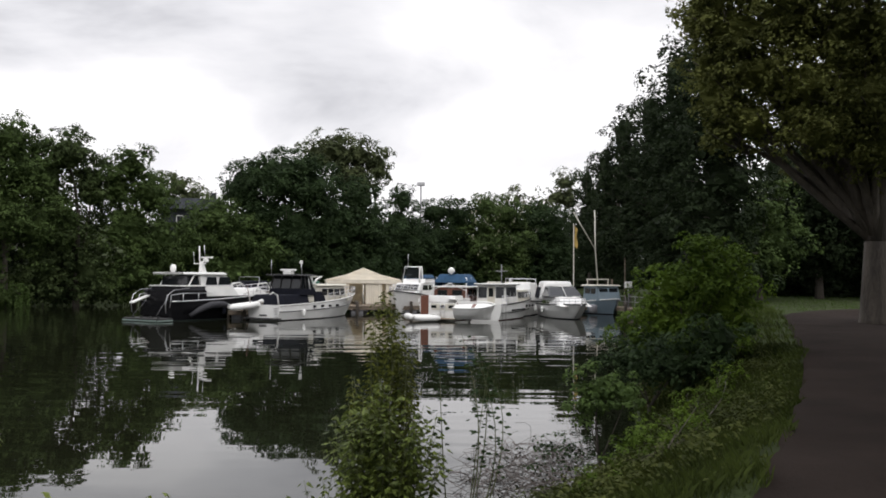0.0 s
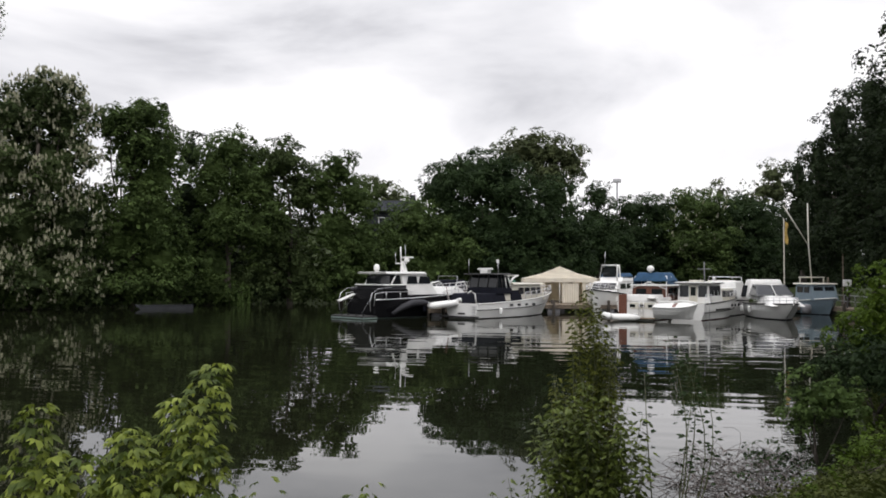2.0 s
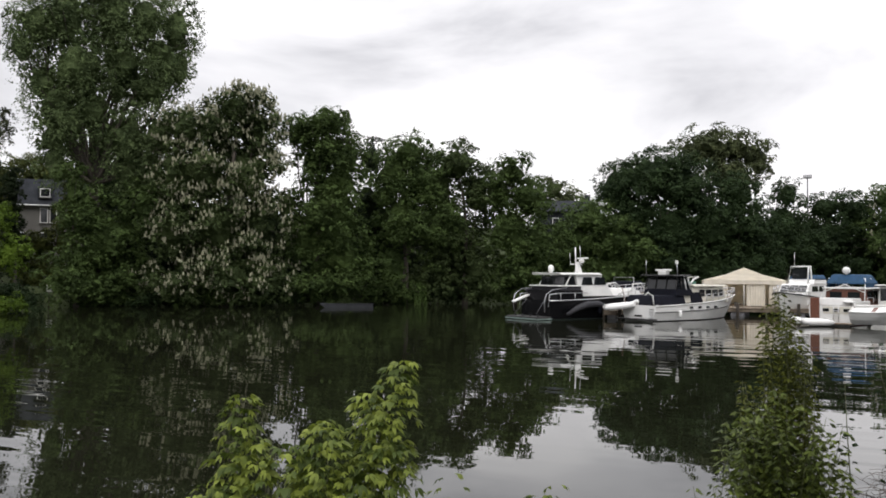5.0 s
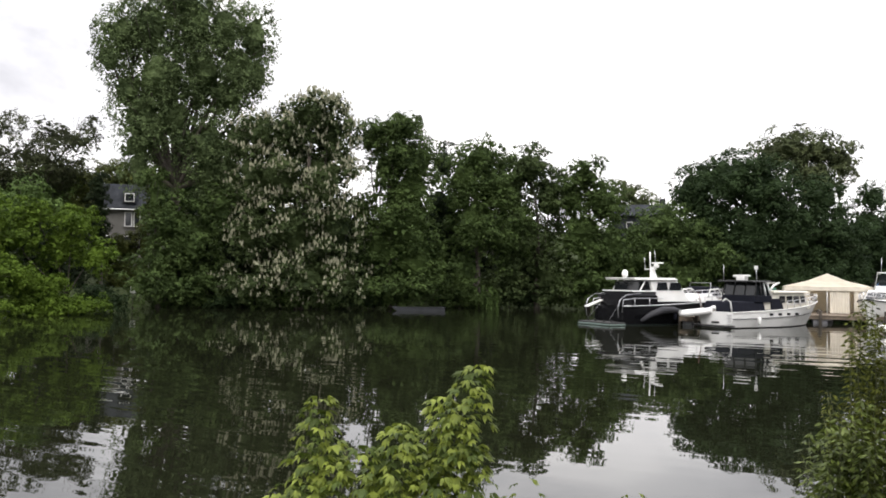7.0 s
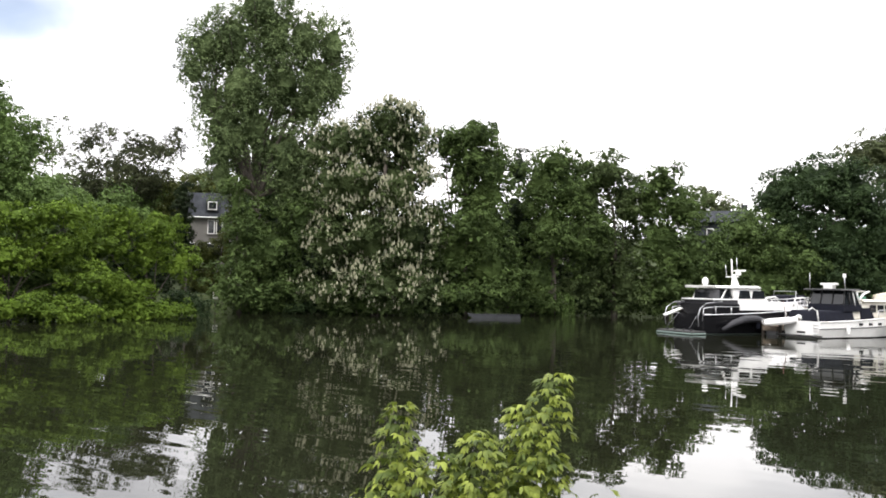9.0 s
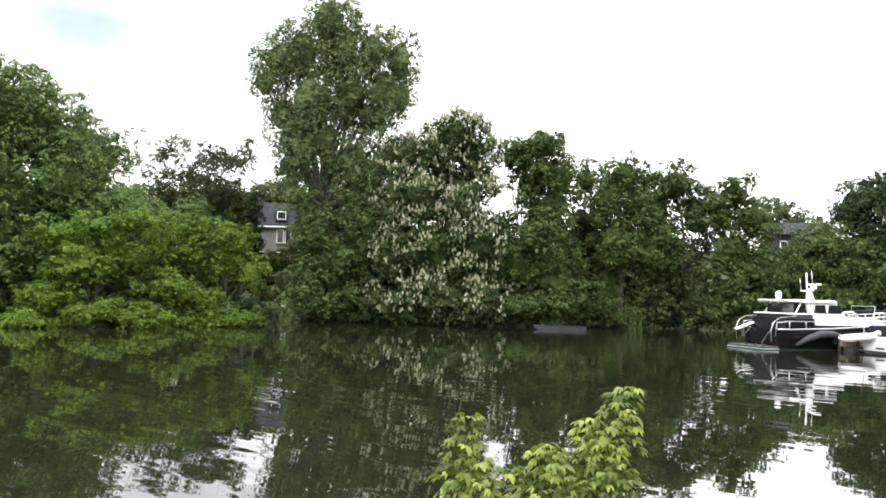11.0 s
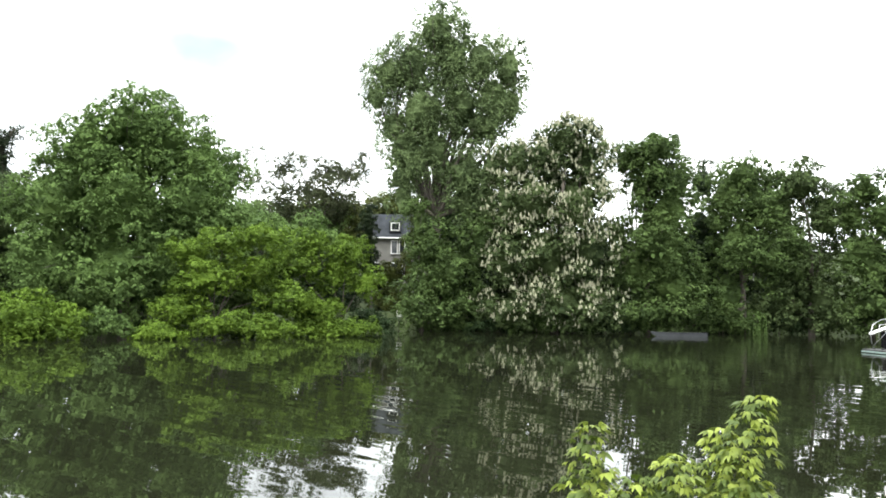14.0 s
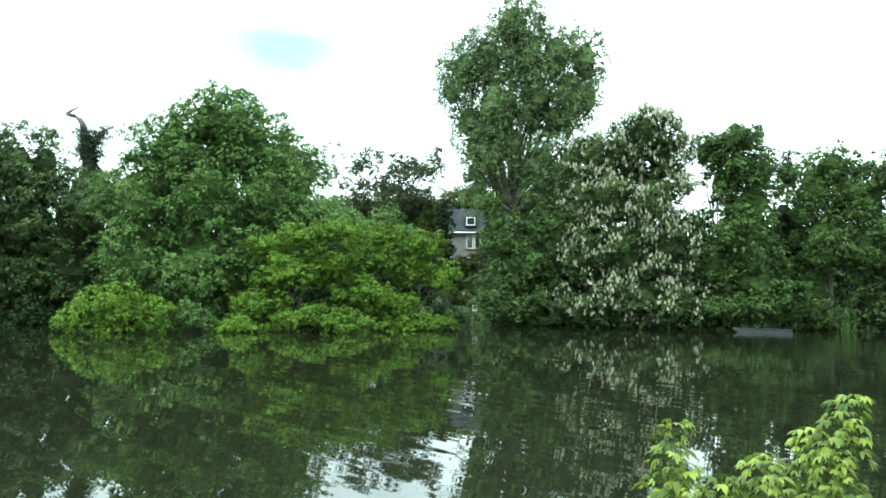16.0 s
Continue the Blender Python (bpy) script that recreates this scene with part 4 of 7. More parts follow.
tree("tree", "light green park tree at the edge of the lawn", (-20.24, 64.0), 0.20,
     [(-20.27, 64.0, 7.96, 1.89, 1.68), (-19.43, 64.0, 5.99, 1.89, 1.89), (-21.25, 64.0, 5.58, 1.68, 2.10), (-20.09, 64.0, 4.40, 2.10, 1.47)],
     "maple", seed=70, group='park trees')
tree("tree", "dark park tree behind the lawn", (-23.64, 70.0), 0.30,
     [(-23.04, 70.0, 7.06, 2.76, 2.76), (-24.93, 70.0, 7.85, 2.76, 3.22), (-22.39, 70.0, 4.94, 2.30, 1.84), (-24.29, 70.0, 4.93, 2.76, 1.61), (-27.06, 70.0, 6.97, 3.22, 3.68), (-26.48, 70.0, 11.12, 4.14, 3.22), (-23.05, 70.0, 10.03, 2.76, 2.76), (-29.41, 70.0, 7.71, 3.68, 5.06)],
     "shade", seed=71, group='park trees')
# more undergrowth with its shade coloured into the leaves
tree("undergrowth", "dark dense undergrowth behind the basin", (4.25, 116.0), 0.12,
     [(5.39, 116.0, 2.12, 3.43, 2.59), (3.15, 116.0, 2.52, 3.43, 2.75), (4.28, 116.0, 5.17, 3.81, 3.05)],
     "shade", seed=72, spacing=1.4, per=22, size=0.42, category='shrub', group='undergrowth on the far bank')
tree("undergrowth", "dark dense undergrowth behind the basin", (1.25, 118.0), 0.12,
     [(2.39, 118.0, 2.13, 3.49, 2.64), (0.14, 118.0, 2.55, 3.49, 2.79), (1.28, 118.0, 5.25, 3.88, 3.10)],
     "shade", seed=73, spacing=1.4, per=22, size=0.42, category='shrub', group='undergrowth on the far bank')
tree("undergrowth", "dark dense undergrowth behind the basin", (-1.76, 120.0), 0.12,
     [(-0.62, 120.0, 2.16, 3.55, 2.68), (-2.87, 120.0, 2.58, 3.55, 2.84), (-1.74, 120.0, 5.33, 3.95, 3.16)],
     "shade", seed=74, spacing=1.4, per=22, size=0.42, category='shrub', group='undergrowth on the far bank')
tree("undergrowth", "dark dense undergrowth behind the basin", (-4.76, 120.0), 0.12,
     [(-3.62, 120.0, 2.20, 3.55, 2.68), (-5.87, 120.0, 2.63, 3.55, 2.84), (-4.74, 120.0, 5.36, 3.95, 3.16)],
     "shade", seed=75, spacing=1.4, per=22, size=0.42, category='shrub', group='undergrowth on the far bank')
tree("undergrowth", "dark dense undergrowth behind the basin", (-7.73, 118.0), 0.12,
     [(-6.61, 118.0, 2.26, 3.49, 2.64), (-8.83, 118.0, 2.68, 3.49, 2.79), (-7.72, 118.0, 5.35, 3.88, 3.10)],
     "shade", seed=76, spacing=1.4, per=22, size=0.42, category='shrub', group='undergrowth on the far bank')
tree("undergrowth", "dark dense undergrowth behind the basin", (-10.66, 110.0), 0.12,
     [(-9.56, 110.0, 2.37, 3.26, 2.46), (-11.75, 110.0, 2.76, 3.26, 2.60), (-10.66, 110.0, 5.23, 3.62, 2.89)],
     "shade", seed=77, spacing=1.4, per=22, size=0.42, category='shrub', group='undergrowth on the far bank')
# hedge leaves darkened in colour for the shade below the wood
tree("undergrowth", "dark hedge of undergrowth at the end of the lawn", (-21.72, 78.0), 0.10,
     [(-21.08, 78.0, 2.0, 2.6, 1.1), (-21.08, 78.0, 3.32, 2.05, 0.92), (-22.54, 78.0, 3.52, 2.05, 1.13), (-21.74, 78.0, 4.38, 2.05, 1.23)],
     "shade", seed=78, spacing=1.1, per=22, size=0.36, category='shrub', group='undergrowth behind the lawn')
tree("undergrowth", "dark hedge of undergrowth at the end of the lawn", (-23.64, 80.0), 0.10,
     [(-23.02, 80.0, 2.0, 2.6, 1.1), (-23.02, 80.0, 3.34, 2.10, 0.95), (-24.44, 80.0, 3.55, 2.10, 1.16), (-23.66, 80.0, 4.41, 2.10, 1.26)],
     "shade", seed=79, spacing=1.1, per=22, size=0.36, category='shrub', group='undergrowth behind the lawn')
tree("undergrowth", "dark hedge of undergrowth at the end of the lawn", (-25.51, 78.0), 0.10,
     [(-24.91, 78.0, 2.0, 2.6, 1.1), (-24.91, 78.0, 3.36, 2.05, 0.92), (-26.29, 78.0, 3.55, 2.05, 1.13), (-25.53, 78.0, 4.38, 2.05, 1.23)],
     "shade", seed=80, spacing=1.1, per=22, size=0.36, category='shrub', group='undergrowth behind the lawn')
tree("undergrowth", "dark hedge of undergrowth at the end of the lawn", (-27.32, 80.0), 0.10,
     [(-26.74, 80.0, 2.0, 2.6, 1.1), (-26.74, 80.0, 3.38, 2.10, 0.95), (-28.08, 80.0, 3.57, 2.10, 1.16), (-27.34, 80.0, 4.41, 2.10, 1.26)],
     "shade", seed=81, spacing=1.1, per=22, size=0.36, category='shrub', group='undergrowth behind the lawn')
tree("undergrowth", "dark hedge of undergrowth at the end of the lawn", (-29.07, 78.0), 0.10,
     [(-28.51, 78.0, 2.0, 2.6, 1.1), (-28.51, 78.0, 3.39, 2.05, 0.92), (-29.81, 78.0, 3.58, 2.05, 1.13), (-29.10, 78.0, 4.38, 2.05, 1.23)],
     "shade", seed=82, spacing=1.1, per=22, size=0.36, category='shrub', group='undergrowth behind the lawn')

# the wood that closes the view behind the basin
for k in range(8):
    b0, dd = 5.0 - 2.1 * k, 127 + 3 * math.sin(k * 1.9)
    tree("tree", "dark broadleaf tree in the wood behind the basin", (b0, dd), 0.3,
         [(b0 + 0.4, dd, 4.2, 3.6, 2.6), (b0 - 0.5, dd, 7.2, 3.4, 2.6), (b0 + 0.3, dd, 9.4 + 0.8 * math.sin(k * 2.7), 3.0, 2.2)],
         ("dark", "maple", "brown")[k % 3], seed=140 + k, spacing=1.4, per=26, size=0.42, group="trees behind the basin")

# ---- boat-building helpers ----
def paint(name, color, rough=0.25, **kw):
    return material(name, color, rough=rough, vary=0.08, scale=1.2, fine=12, **kw)


M_WHITE = paint("white_gelcoat", (0.66, 0.66, 0.64), 0.3)
M_CREAM = paint("cream_gelcoat", (0.52, 0.50, 0.43), 0.4)
M_BLACK = paint("black_hull_paint", (0.006, 0.006, 0.007), 0.2, spec=0.22)
M_NAVY = material("navy_canvas", (0.007, 0.008, 0.013), rough=0.9, spec=0.15, vary=0.3, scale=3, fine=40)
M_BLUE = material("blue_canvas", (0.014, 0.055, 0.115), rough=0.85, vary=0.25, scale=3, fine=40)
M_GREY = material("grey_rubber", (0.16, 0.16, 0.17), rough=0.6, vary=0.2, scale=4, fine=30)
M_DARKGREY = material("dark_grey_canvas", (0.032, 0.032, 0.036), rough=0.7, spec=0.25, vary=0.25, scale=3, fine=30)
M_GREYBLUE = paint("grey_blue_paint", (0.15, 0.20, 0.235), 0.4)
M_WOOD = material("varnished_wood", (0.115, 0.040, 0.022), rough=0.4, vary=0.35, scale=2, fine=18, stretch=(6, 1, 6))
M_TEAK = material("weathered_planks", (0.17, 0.135, 0.10), rough=0.85, vary=0.35, scale=2, fine=25, bump=0.3, object_random=0.3)
M_STEEL = material("stainless_steel", (0.55, 0.55, 0.56), rough=0.3, metal=0.9, vary=0.1)
M_GREENPAINT = paint("green_waterline_paint", (0.15, 0.20, 0.18), 0.5)
M_RED = paint("dark_red_antifouling", (0.10, 0.022, 0.018), 0.6)
M_RUBBER = material("black_trim", (0.02, 0.02, 0.02), rough=0.6, vary=0.3)
M_TENT = material("cream_tent_canvas", (0.68, 0.63, 0.53), rough=0.9, vary=0.12, scale=1.5, fine=30, through_light=0.15)
M_GLASS = bpy.data.materials.new("tinted_glass")
M_GLASS.use_nodes = True
_g = M_GLASS.node_tree.nodes["Principled BSDF"]
_g.inputs["Base Color"].default_value, _g.inputs["Roughness"].default_value, _g.inputs["IOR"].default_value = (0.012, 0.014, 0.016, 1), 0.04, 1.5


def solid(corners):
    """A bmesh of a six-sided solid from eight corners: four below, four above, each anticlockwise seen from above."""
    bm = bmesh.new()
    v = [bm.verts.new(c) for c in corners]
    for f in ((3, 2, 1, 0), (4, 5, 6, 7), (0, 1, 5, 4), (1, 2, 6, 5), (2, 3, 7, 6), (3, 0, 4, 7)):
        bm.faces.new([v[i] for i in f])
    return bm


def rounded(bm, width, segments=2):
    bmesh.ops.bevel(bm, geom=list(bm.edges), offset=width, segments=segments, affect="EDGES", profile=0.6)
    return bm


def block(x0, x1, y0, y1, z0, z1, bevel=0.03):
    bm = solid([(x0, y0, z0), (x1, y0, z0), (x1, y1, z0), (x0, y1, z0), (x0, y0, z1), (x1, y0, z1), (x1, y1, z1), (x0, y1, z1)])
    return rounded(bm, min(bevel, 0.45 * min(x1 - x0, y1 - y0, z1 - z0)), 2) if bevel else bm


def house_solid(w0, w1, y0, y1, z0, z1, aft=0.0, fore=0.0, bevel=0.05):
    """A cabin: half widths below and above, with raked ends."""
    bm = solid([(-w0, y0, z0), (w0, y0, z0), (w0, y1, z0), (-w0, y1, z0),
                (-w1, y0 + aft, z1), (w1, y0 + aft, z1), (w1, y1 - fore, z1), (-w1, y1 - fore, z1)])
    return rounded(bm, bevel, 2) if bevel else bm


def pipe(points, r, sides=6):
    v, f = tubes([[(Vector(p), r) for p in points]], sides)
    return mesh_of("pipe", v, f, None, True)


def pipes(lists, r, sides=6):
    v, f = tubes([[(Vector(p), r) for p in pts] for pts in lists], sides)
    return mesh_of("pipes", v, f, None, True)


def lathe(profile, steps=14, at=(0, 0, 0)):
    """A turned solid from (radius, height) pairs."""
    v, f = [], []
    for r, z in profile:
        for k in range(steps):
            w = 2 * math.pi * k / steps
            v.append((at[0] + r * math.cos(w), at[1] + r * math.sin(w), at[2] + z))
    for i in range(len(profile) - 1):
        for k in range(steps):
            a, b = i * steps + k, i * steps + (k + 1) % steps
            f.append((a, b, b + steps, a + steps))
    f.append(tuple(range(steps))[::-1])
    f.append(tuple((len(profile) - 1) * steps + k for k in range(steps)))
    return mesh_of("turned", v, f, None, True)


def hull_shape(L_, B_, stern, bow, rake=0.9, stations=15, full=0.6, tuck=0.86):
    """Hull verts by station: sheer, side, chine and keel on both sides, from the stern (y = 0) to the bow."""
    rings = []
    for i in range(stations):
        s = i / (stations - 1)
        taper = 1.0 if s < full else max(0.0, 1 - ((s - full) / (1 - full)) ** 2.1)
        half = B_ / 2 * (tuck + (1 - tuck) * min(1, s / 0.4)) * taper
        half = max(half, 0.03)
        z = stern + (bow - stern) * s ** 1.7
        y = L_ * s
        up = 1 - rake / L_ * (s ** 3)            # the stem leans forward above the water
        chine = half * (0.86 - 0.45 * max(0, s - 0.45) / 0.55)
        side = half * (0.98 - 0.22 * max(0, s - 0.5) / 0.5)
        ring = [(-half, y, z), (-side, y * (1 - (1 - up) * 0.35), z * 0.55), (-chine, y * (1 - (1 - up) * 0.8), 0.06), (-chine * 0.6, y * up, -0.28), (0, y * up, -0.42)]
        ring += [(-p[0], p[1], p[2]) for p in reversed(ring[:-1])]
        rings.append(ring)
    return rings


def hull_parts(boat, L_, B_, stern, bow, side_mat, boot_mat=None, deck_mat=None, stripe=None, deck_drop=0.12, **kw):
    rings = hull_shape(L_, B_, stern, bow, **kw)
    n = len(rings[0])
    verts = [p for r in rings for p in r]
    faces = []
    for i in range(len(rings) - 1):
        for k in range(n - 1):
            a = i * n + k
            faces.append((a, a + n, a + n + 1, a + 1))
    faces.append(tuple(range(n)))
    hull = part("hull", mesh_of("hull", verts, faces, side_mat, False), side_mat, boat)
    hull.data.materials.append(boot_mat or M_RED)
    for p in hull.data.polygons:
        if p.center.z < 0.04:
            p.material_index = 1
    dv, df = [], []
    for i, r in enumerate(rings):
        w = r[0]
        dv += [(w[0] * 0.97, w[1], w[2] - deck_drop), (-w[0] * 0.97, w[1], w[2] - deck_drop)]
        if i:
            df.append((2 * i - 2, 2 * i - 1, 2 * i + 1, 2 * i))
    part("deck", mesh_of("deck", dv, df, deck_mat or M_CREAM), None, boat)
    for sgn in (1, -1):
        rail = [(Vector((sgn * (abs(r[0][0]) + 0.01), r[0][1], r[0][2] - 0.03)), 0.045) for r in rings]
        v, f = tubes([rail], 6)
        part("rub_rail", mesh_of("rub_rail", v, f, stripe or M_RUBBER, True), None, boat)
    return rings


def guard_rail(boat, rings, first, last, height_, name="guard_rail", inset=0.92):
    for sgn in (1, -1):
        pts = [Vector((sgn * abs(r[0][0]) * inset, r[0][1], r[0][2])) for r in rings[first:last]]
        lists = [[p + Vector((0, 0, height_)) for p in pts], [p + Vector((0, 0, height_ * 0.5)) for p in pts]]
        lists += [[p - Vector((0, 0, 0.05)), p + Vector((0, 0, height_))] for p in pts]
        part(name, pipes(lists, 0.022), M_STEEL, boat)


def side_windows(cabin, w, spans, z0, z1, slant=0.0, mat=None):
    """Panes on both sides of a cabin; each pane's upper edge is shifted by slant."""
    for y0, y1 in spans:
        for sgn in (1, -1):
            a, b = sgn * (w - 0.02), sgn * (w + 0.012)
            x0, x1 = min(a, b), max(a, b)
            bm = solid([(x0, y0, z0), (x1, y0, z0), (x1, y1, z0), (x0, y1, z0), (x0, y0 + slant, z1), (x1, y0 + slant, z1), (x1, y1 - slant, z1), (x0, y1 - slant, z1)])
            part("window", bm, mat or M_GLASS, cabin, "dark tinted window")


def end_panes(cabin, xs, y, z0, z1, rake, depth=0.02, label="dark windscreen pane"):
    """Panes on the front (rake backwards) or back of a cabin at y."""
    for x0, x1 in xs:
        bm = solid([(x0, y - depth, z0), (x1, y - depth, z0), (x1, y + depth, z0), (x0, y + depth, z0),
                    (x0, y - depth - rake, z1), (x1, y - depth - rake, z1), (x1, y + depth - rake, z1), (x0, y + depth - rake, z1)])
        part("window", bm, M_GLASS, cabin, label)


def fender(boat, x, y, z, mat=None, r=0.13, h=0.55):
    part("fender", lathe([(0.03, 0), (r * 0.8, 0.05), (r, 0.14), (r, h - 0.14), (r * 0.8, h - 0.05), (0.03, h)], 10, (x, y, z)), mat or M_NAVY, boat)


def boat_thing(name, at_, az, label, category="boat"):
    """az: heading in degrees clockwise from +y."""
    return thing(name, (at_[0], at_[1], 0.0), label, category, "boats moored in the basin", -az)


def ladder(boat, x, y, z0, z1, w=0.32, rungs=4):
    lists = [[(x - w / 2, y, z0), (x - w / 2, y, z1)], [(x + w / 2, y, z0), (x + w / 2, y, z1)]]
    lists += [[(x - w / 2, y, z0 + (z1 - z0) * (k + 0.5) / rungs), (x + w / 2, y, z0 + (z1 - z0) * (k + 0.5) / rungs)] for k in range(rungs)]
    part("ladder", pipes(lists, 0.02), M_STEEL, boat)


def inflatable(name, at_, az, label, ln=2.6, z=0.0, tilt=0.0, mat=None):
    ob = thing(name, (at_[0], at_[1], z), label, "dinghy", "", -az)
    ob.matrix_basis = pose(at_[0], at_[1], z, tilt, 0, -az)
    w, r = 0.62, 0.21
    pts = [(-w, 0, 0.25), (-w, ln * 0.6, 0.25), (-w * 0.75, ln * 0.82, 0.30), (0, ln, 0.40), (w * 0.75, ln * 0.82, 0.30), (w, ln * 0.6, 0.25), (w, 0, 0.25)]
    fine = []
    for a, b in zip(pts, pts[1:]):
        fine += [Vector(a).lerp(Vector(b), k / 4) for k in range(4)]
    fine.append(Vector(pts[-1]))
    v, f = tubes([[(p, r if 0 < i < len(fine) - 1 else r * 0.5) for i, p in enumerate(fine)]], 10)
    part("tube", mesh_of("tube", v, f, mat or M_WHITE, True), None, ob)
    part("floor", block(-w, w, 0.05, ln * 0.75, 0.1, 0.16), M_GREY, ob)
    part("transom", block(-w + 0.1, w - 0.1, 0.05, 0.1, 0.1, 0.5, 0.01), M_WHITE, ob)
    part("thwart", block(-w + 0.1, w - 0.1, ln * 0.35, ln * 0.35 + 0.2, 0.3, 0.34, 0.01), M_WOOD, ob)
    return ob


# ---- black and white cruiser ----
def black_cruiser():
    ob = boat_thing("motor_cruiser", (-19.14, 57.39, 0.31), 33, "black-hulled motor cruiser with white cabin and roof")
    rings = hull_parts(ob, 11.3, 3.7, 1.35, 1.95, M_BLACK, M_GREENPAINT, M_TEAK, M_STEEL)
    part("swim_platform", block(-1.75, 1.75, -1.25, 0.02, 0.13, 0.24, 0.04), M_RUBBER, ob)
    part("platform_edge", block(-1.78, 1.78, -1.30, 0.0, 0.03, 0.125, 0.02), M_GREENPAINT, ob, "pale green platform edge at the waterline")
    part("transom_cover", rounded(solid([(-1.55, -0.06, 0.35), (1.55, -0.06, 0.35), (1.55, 0.03, 0.35), (-1.55, 0.03, 0.35), (-1.5, 0.0, 1.3), (1.5, 0.0, 1.3), (1.5, 0.06, 1.3), (-1.5, 0.06, 1.3)]), 0.02), M_BLACK, ob)
    guard_rail(ob, rings, 8, 15, 0.55)
    # aft rails with their white dodger
    for sgn in (1, -1):
        part("stern_rail", pipes([[(sgn * 1.6, -0.15, 0.9), (sgn * 1.62, -0.05, 1.75), (sgn * 1.66, 0.9, 1.85), (sgn * 1.66, 3.4, 1.85)], [(sgn * 1.66, 0.9, 1.3), (sgn * 1.66, 0.9, 1.85)], [(sgn * 1.66, 2.2, 1.3), (sgn * 1.66, 2.2, 1.85)]], 0.03), M_STEEL, ob)
    part("gangway", rounded(solid([(-1.75, -0.75, 1.15), (-1.35, -0.75, 1.15), (-1.35, 0.7, 1.65), (-1.75, 0.7, 1.65), (-1.75, -0.75, 1.25), (-1.35, -0.75, 1.25), (-1.35, 0.7, 1.75), (-1.75, 0.7, 1.75)]), 0.02), M_WHITE, ob, "white folded boarding gangway")
    part("cockpit_coaming", house_solid(1.68, 1.6, 0.5, 2.95, 1.2, 2.05, 0.1, 0.0), M_BLACK, ob)
    part("coaming_rail", house_solid(1.62, 1.60, 0.7, 2.9, 2.30, 2.38, 0.0, 0.0, 0.02), M_WHITE, ob, "white capping rail round the cockpit")
    part("coaming_panel", house_solid(1.56, 1.56, 0.9, 2.85, 2.04, 2.31, 0.0, 0.0, 0.02), M_DARKGREY, ob)
    part("rolled_cover", mesh_of("rolled_cover", *tubes([[(Vector((-1.72, 0.4 + 0.36 * k, 1.98 + 0.03 * math.sin(k))), (0.05, 0.16, 0.19, 0.2, 0.18, 0.19, 0.15, 0.05)[k]) for k in range(8)]], 10), M_DARKGREY, True), None, ob, "dark grey rolled canvas along the side")
    part("cockpit_screen", house_solid(1.3, 1.25, 1.5, 2.7, 2.36, 3.0, 0.05, 0.0, 0.02), M_GLASS, ob, "dark glazed aft cockpit screens")
    cab = part("cabin", house_solid(1.55, 1.42, 2.8, 6.1, 1.55, 3.12, -0.35, 1.25, 0.08), M_WHITE, ob, "white raised wheelhouse")
    side_windows(cab, 1.50, [(2.95, 4.0), (4.08, 5.25)], 2.40, 2.94, 0.14)
    end_panes(cab, [(-1.2, -0.05), (0.05, 1.2)], 5.56, 2.25, 2.95, 0.55)
    part("foredeck_house", house_solid(1.5, 1.2, 5.9, 9.3, 1.5, 2.15, 0.0, 0.9, 0.08), M_WHITE, ob)
    part("side_band", house_solid(1.7, 1.62, 2.9, 9.2, 1.3, 1.62, 0, 0.4, 0.04), M_BLACK, ob)
    roof = part("roof", house_solid(1.62, 1.55, 1.0, 4.9, 3.10, 3.26, -0.12, 0.3, 0.07), M_WHITE, ob, "long white overhanging roof")
    part("satellite_dome", lathe([(0.13, 0), (0.15, 0.1), (0.2, 0.14), (0.21, 0.34), (0.18, 0.46), (0.11, 0.54), (0.02, 0.56)], 16, (-0.6, 1.9, 3.25)), M_WHITE, roof)
    for sgn in (1, -1):
        part("roof_strut", pipe([(sgn * 1.45, 1.2, 1.85), (sgn * 1.45, 2.0, 3.12)], 0.05), M_WHITE, ob)
    mast = part("mast", rounded(solid([(-0.2, 3.8, 3.25), (0.2, 3.8, 3.25), (0.2, 4.2, 3.25), (-0.2, 4.2, 3.25), (-0.08, 3.75, 4.05), (0.08, 3.75, 4.05), (0.08, 3.95, 4.05), (-0.08, 3.95, 4.05)]), 0.03), M_WHITE, ob, "white raked radar mast")
    part("radar", block(-0.2, 0.95, 3.95, 4.1, 4.25, 4.36, 0.04), M_WHITE, mast)
    part("radar_foot", lathe([(0.16, 0), (0.2, 0.1), (0.2, 0.2), (0.1, 0.28)], 12, (0.3, 4.0, 3.98)), M_WHITE, mast)
    part("crosstree", block(-0.7, 0.5, 3.75, 3.85, 3.85, 3.91, 0.02), M_WHITE, mast)
    part("mast_pole", pipe([(-0.1, 3.8, 4.0), (-0.1, 3.75, 5.1)], 0.05), M_WHITE, mast)
    for x in (-0.65, 0.45):
        part("antenna", pipe([(x, 3.8, 3.88), (x, 3.7, 4.7 + 0.5 * (x > 0))], 0.018), M_STEEL, mast)
    for sgn in (1, -1):
        v = [(Vector((sgn * (1.86 + 0.06 * k), 1.3 + 0.9 * k, 0.35 + 0.75 * math.sin(k * 0.62))), 0.12 + 0.14 * math.sin(k * 0.75)) for k in range(5)]
        a, b = tubes([v], 10)
        part("fender_cover", mesh_of("fender_cover", a, b, M_DARKGREY, True), None, ob, "grey padded cover on the hull side")
    for y in (4.2, 6.2, 8.0):
        fender(ob, 1.98, y, 0.35)
    for x in (-1.35, 1.35):
        part("deck_arch", pipe([(x, 7.9, 1.9), (x, 8.1, 2.45), (x, 8.9, 2.5), (x, 9.4, 1.9)], 0.06), M_WHITE, ob)
    ladder(ob, 1.95, 5.1, 0.0, 0.9)
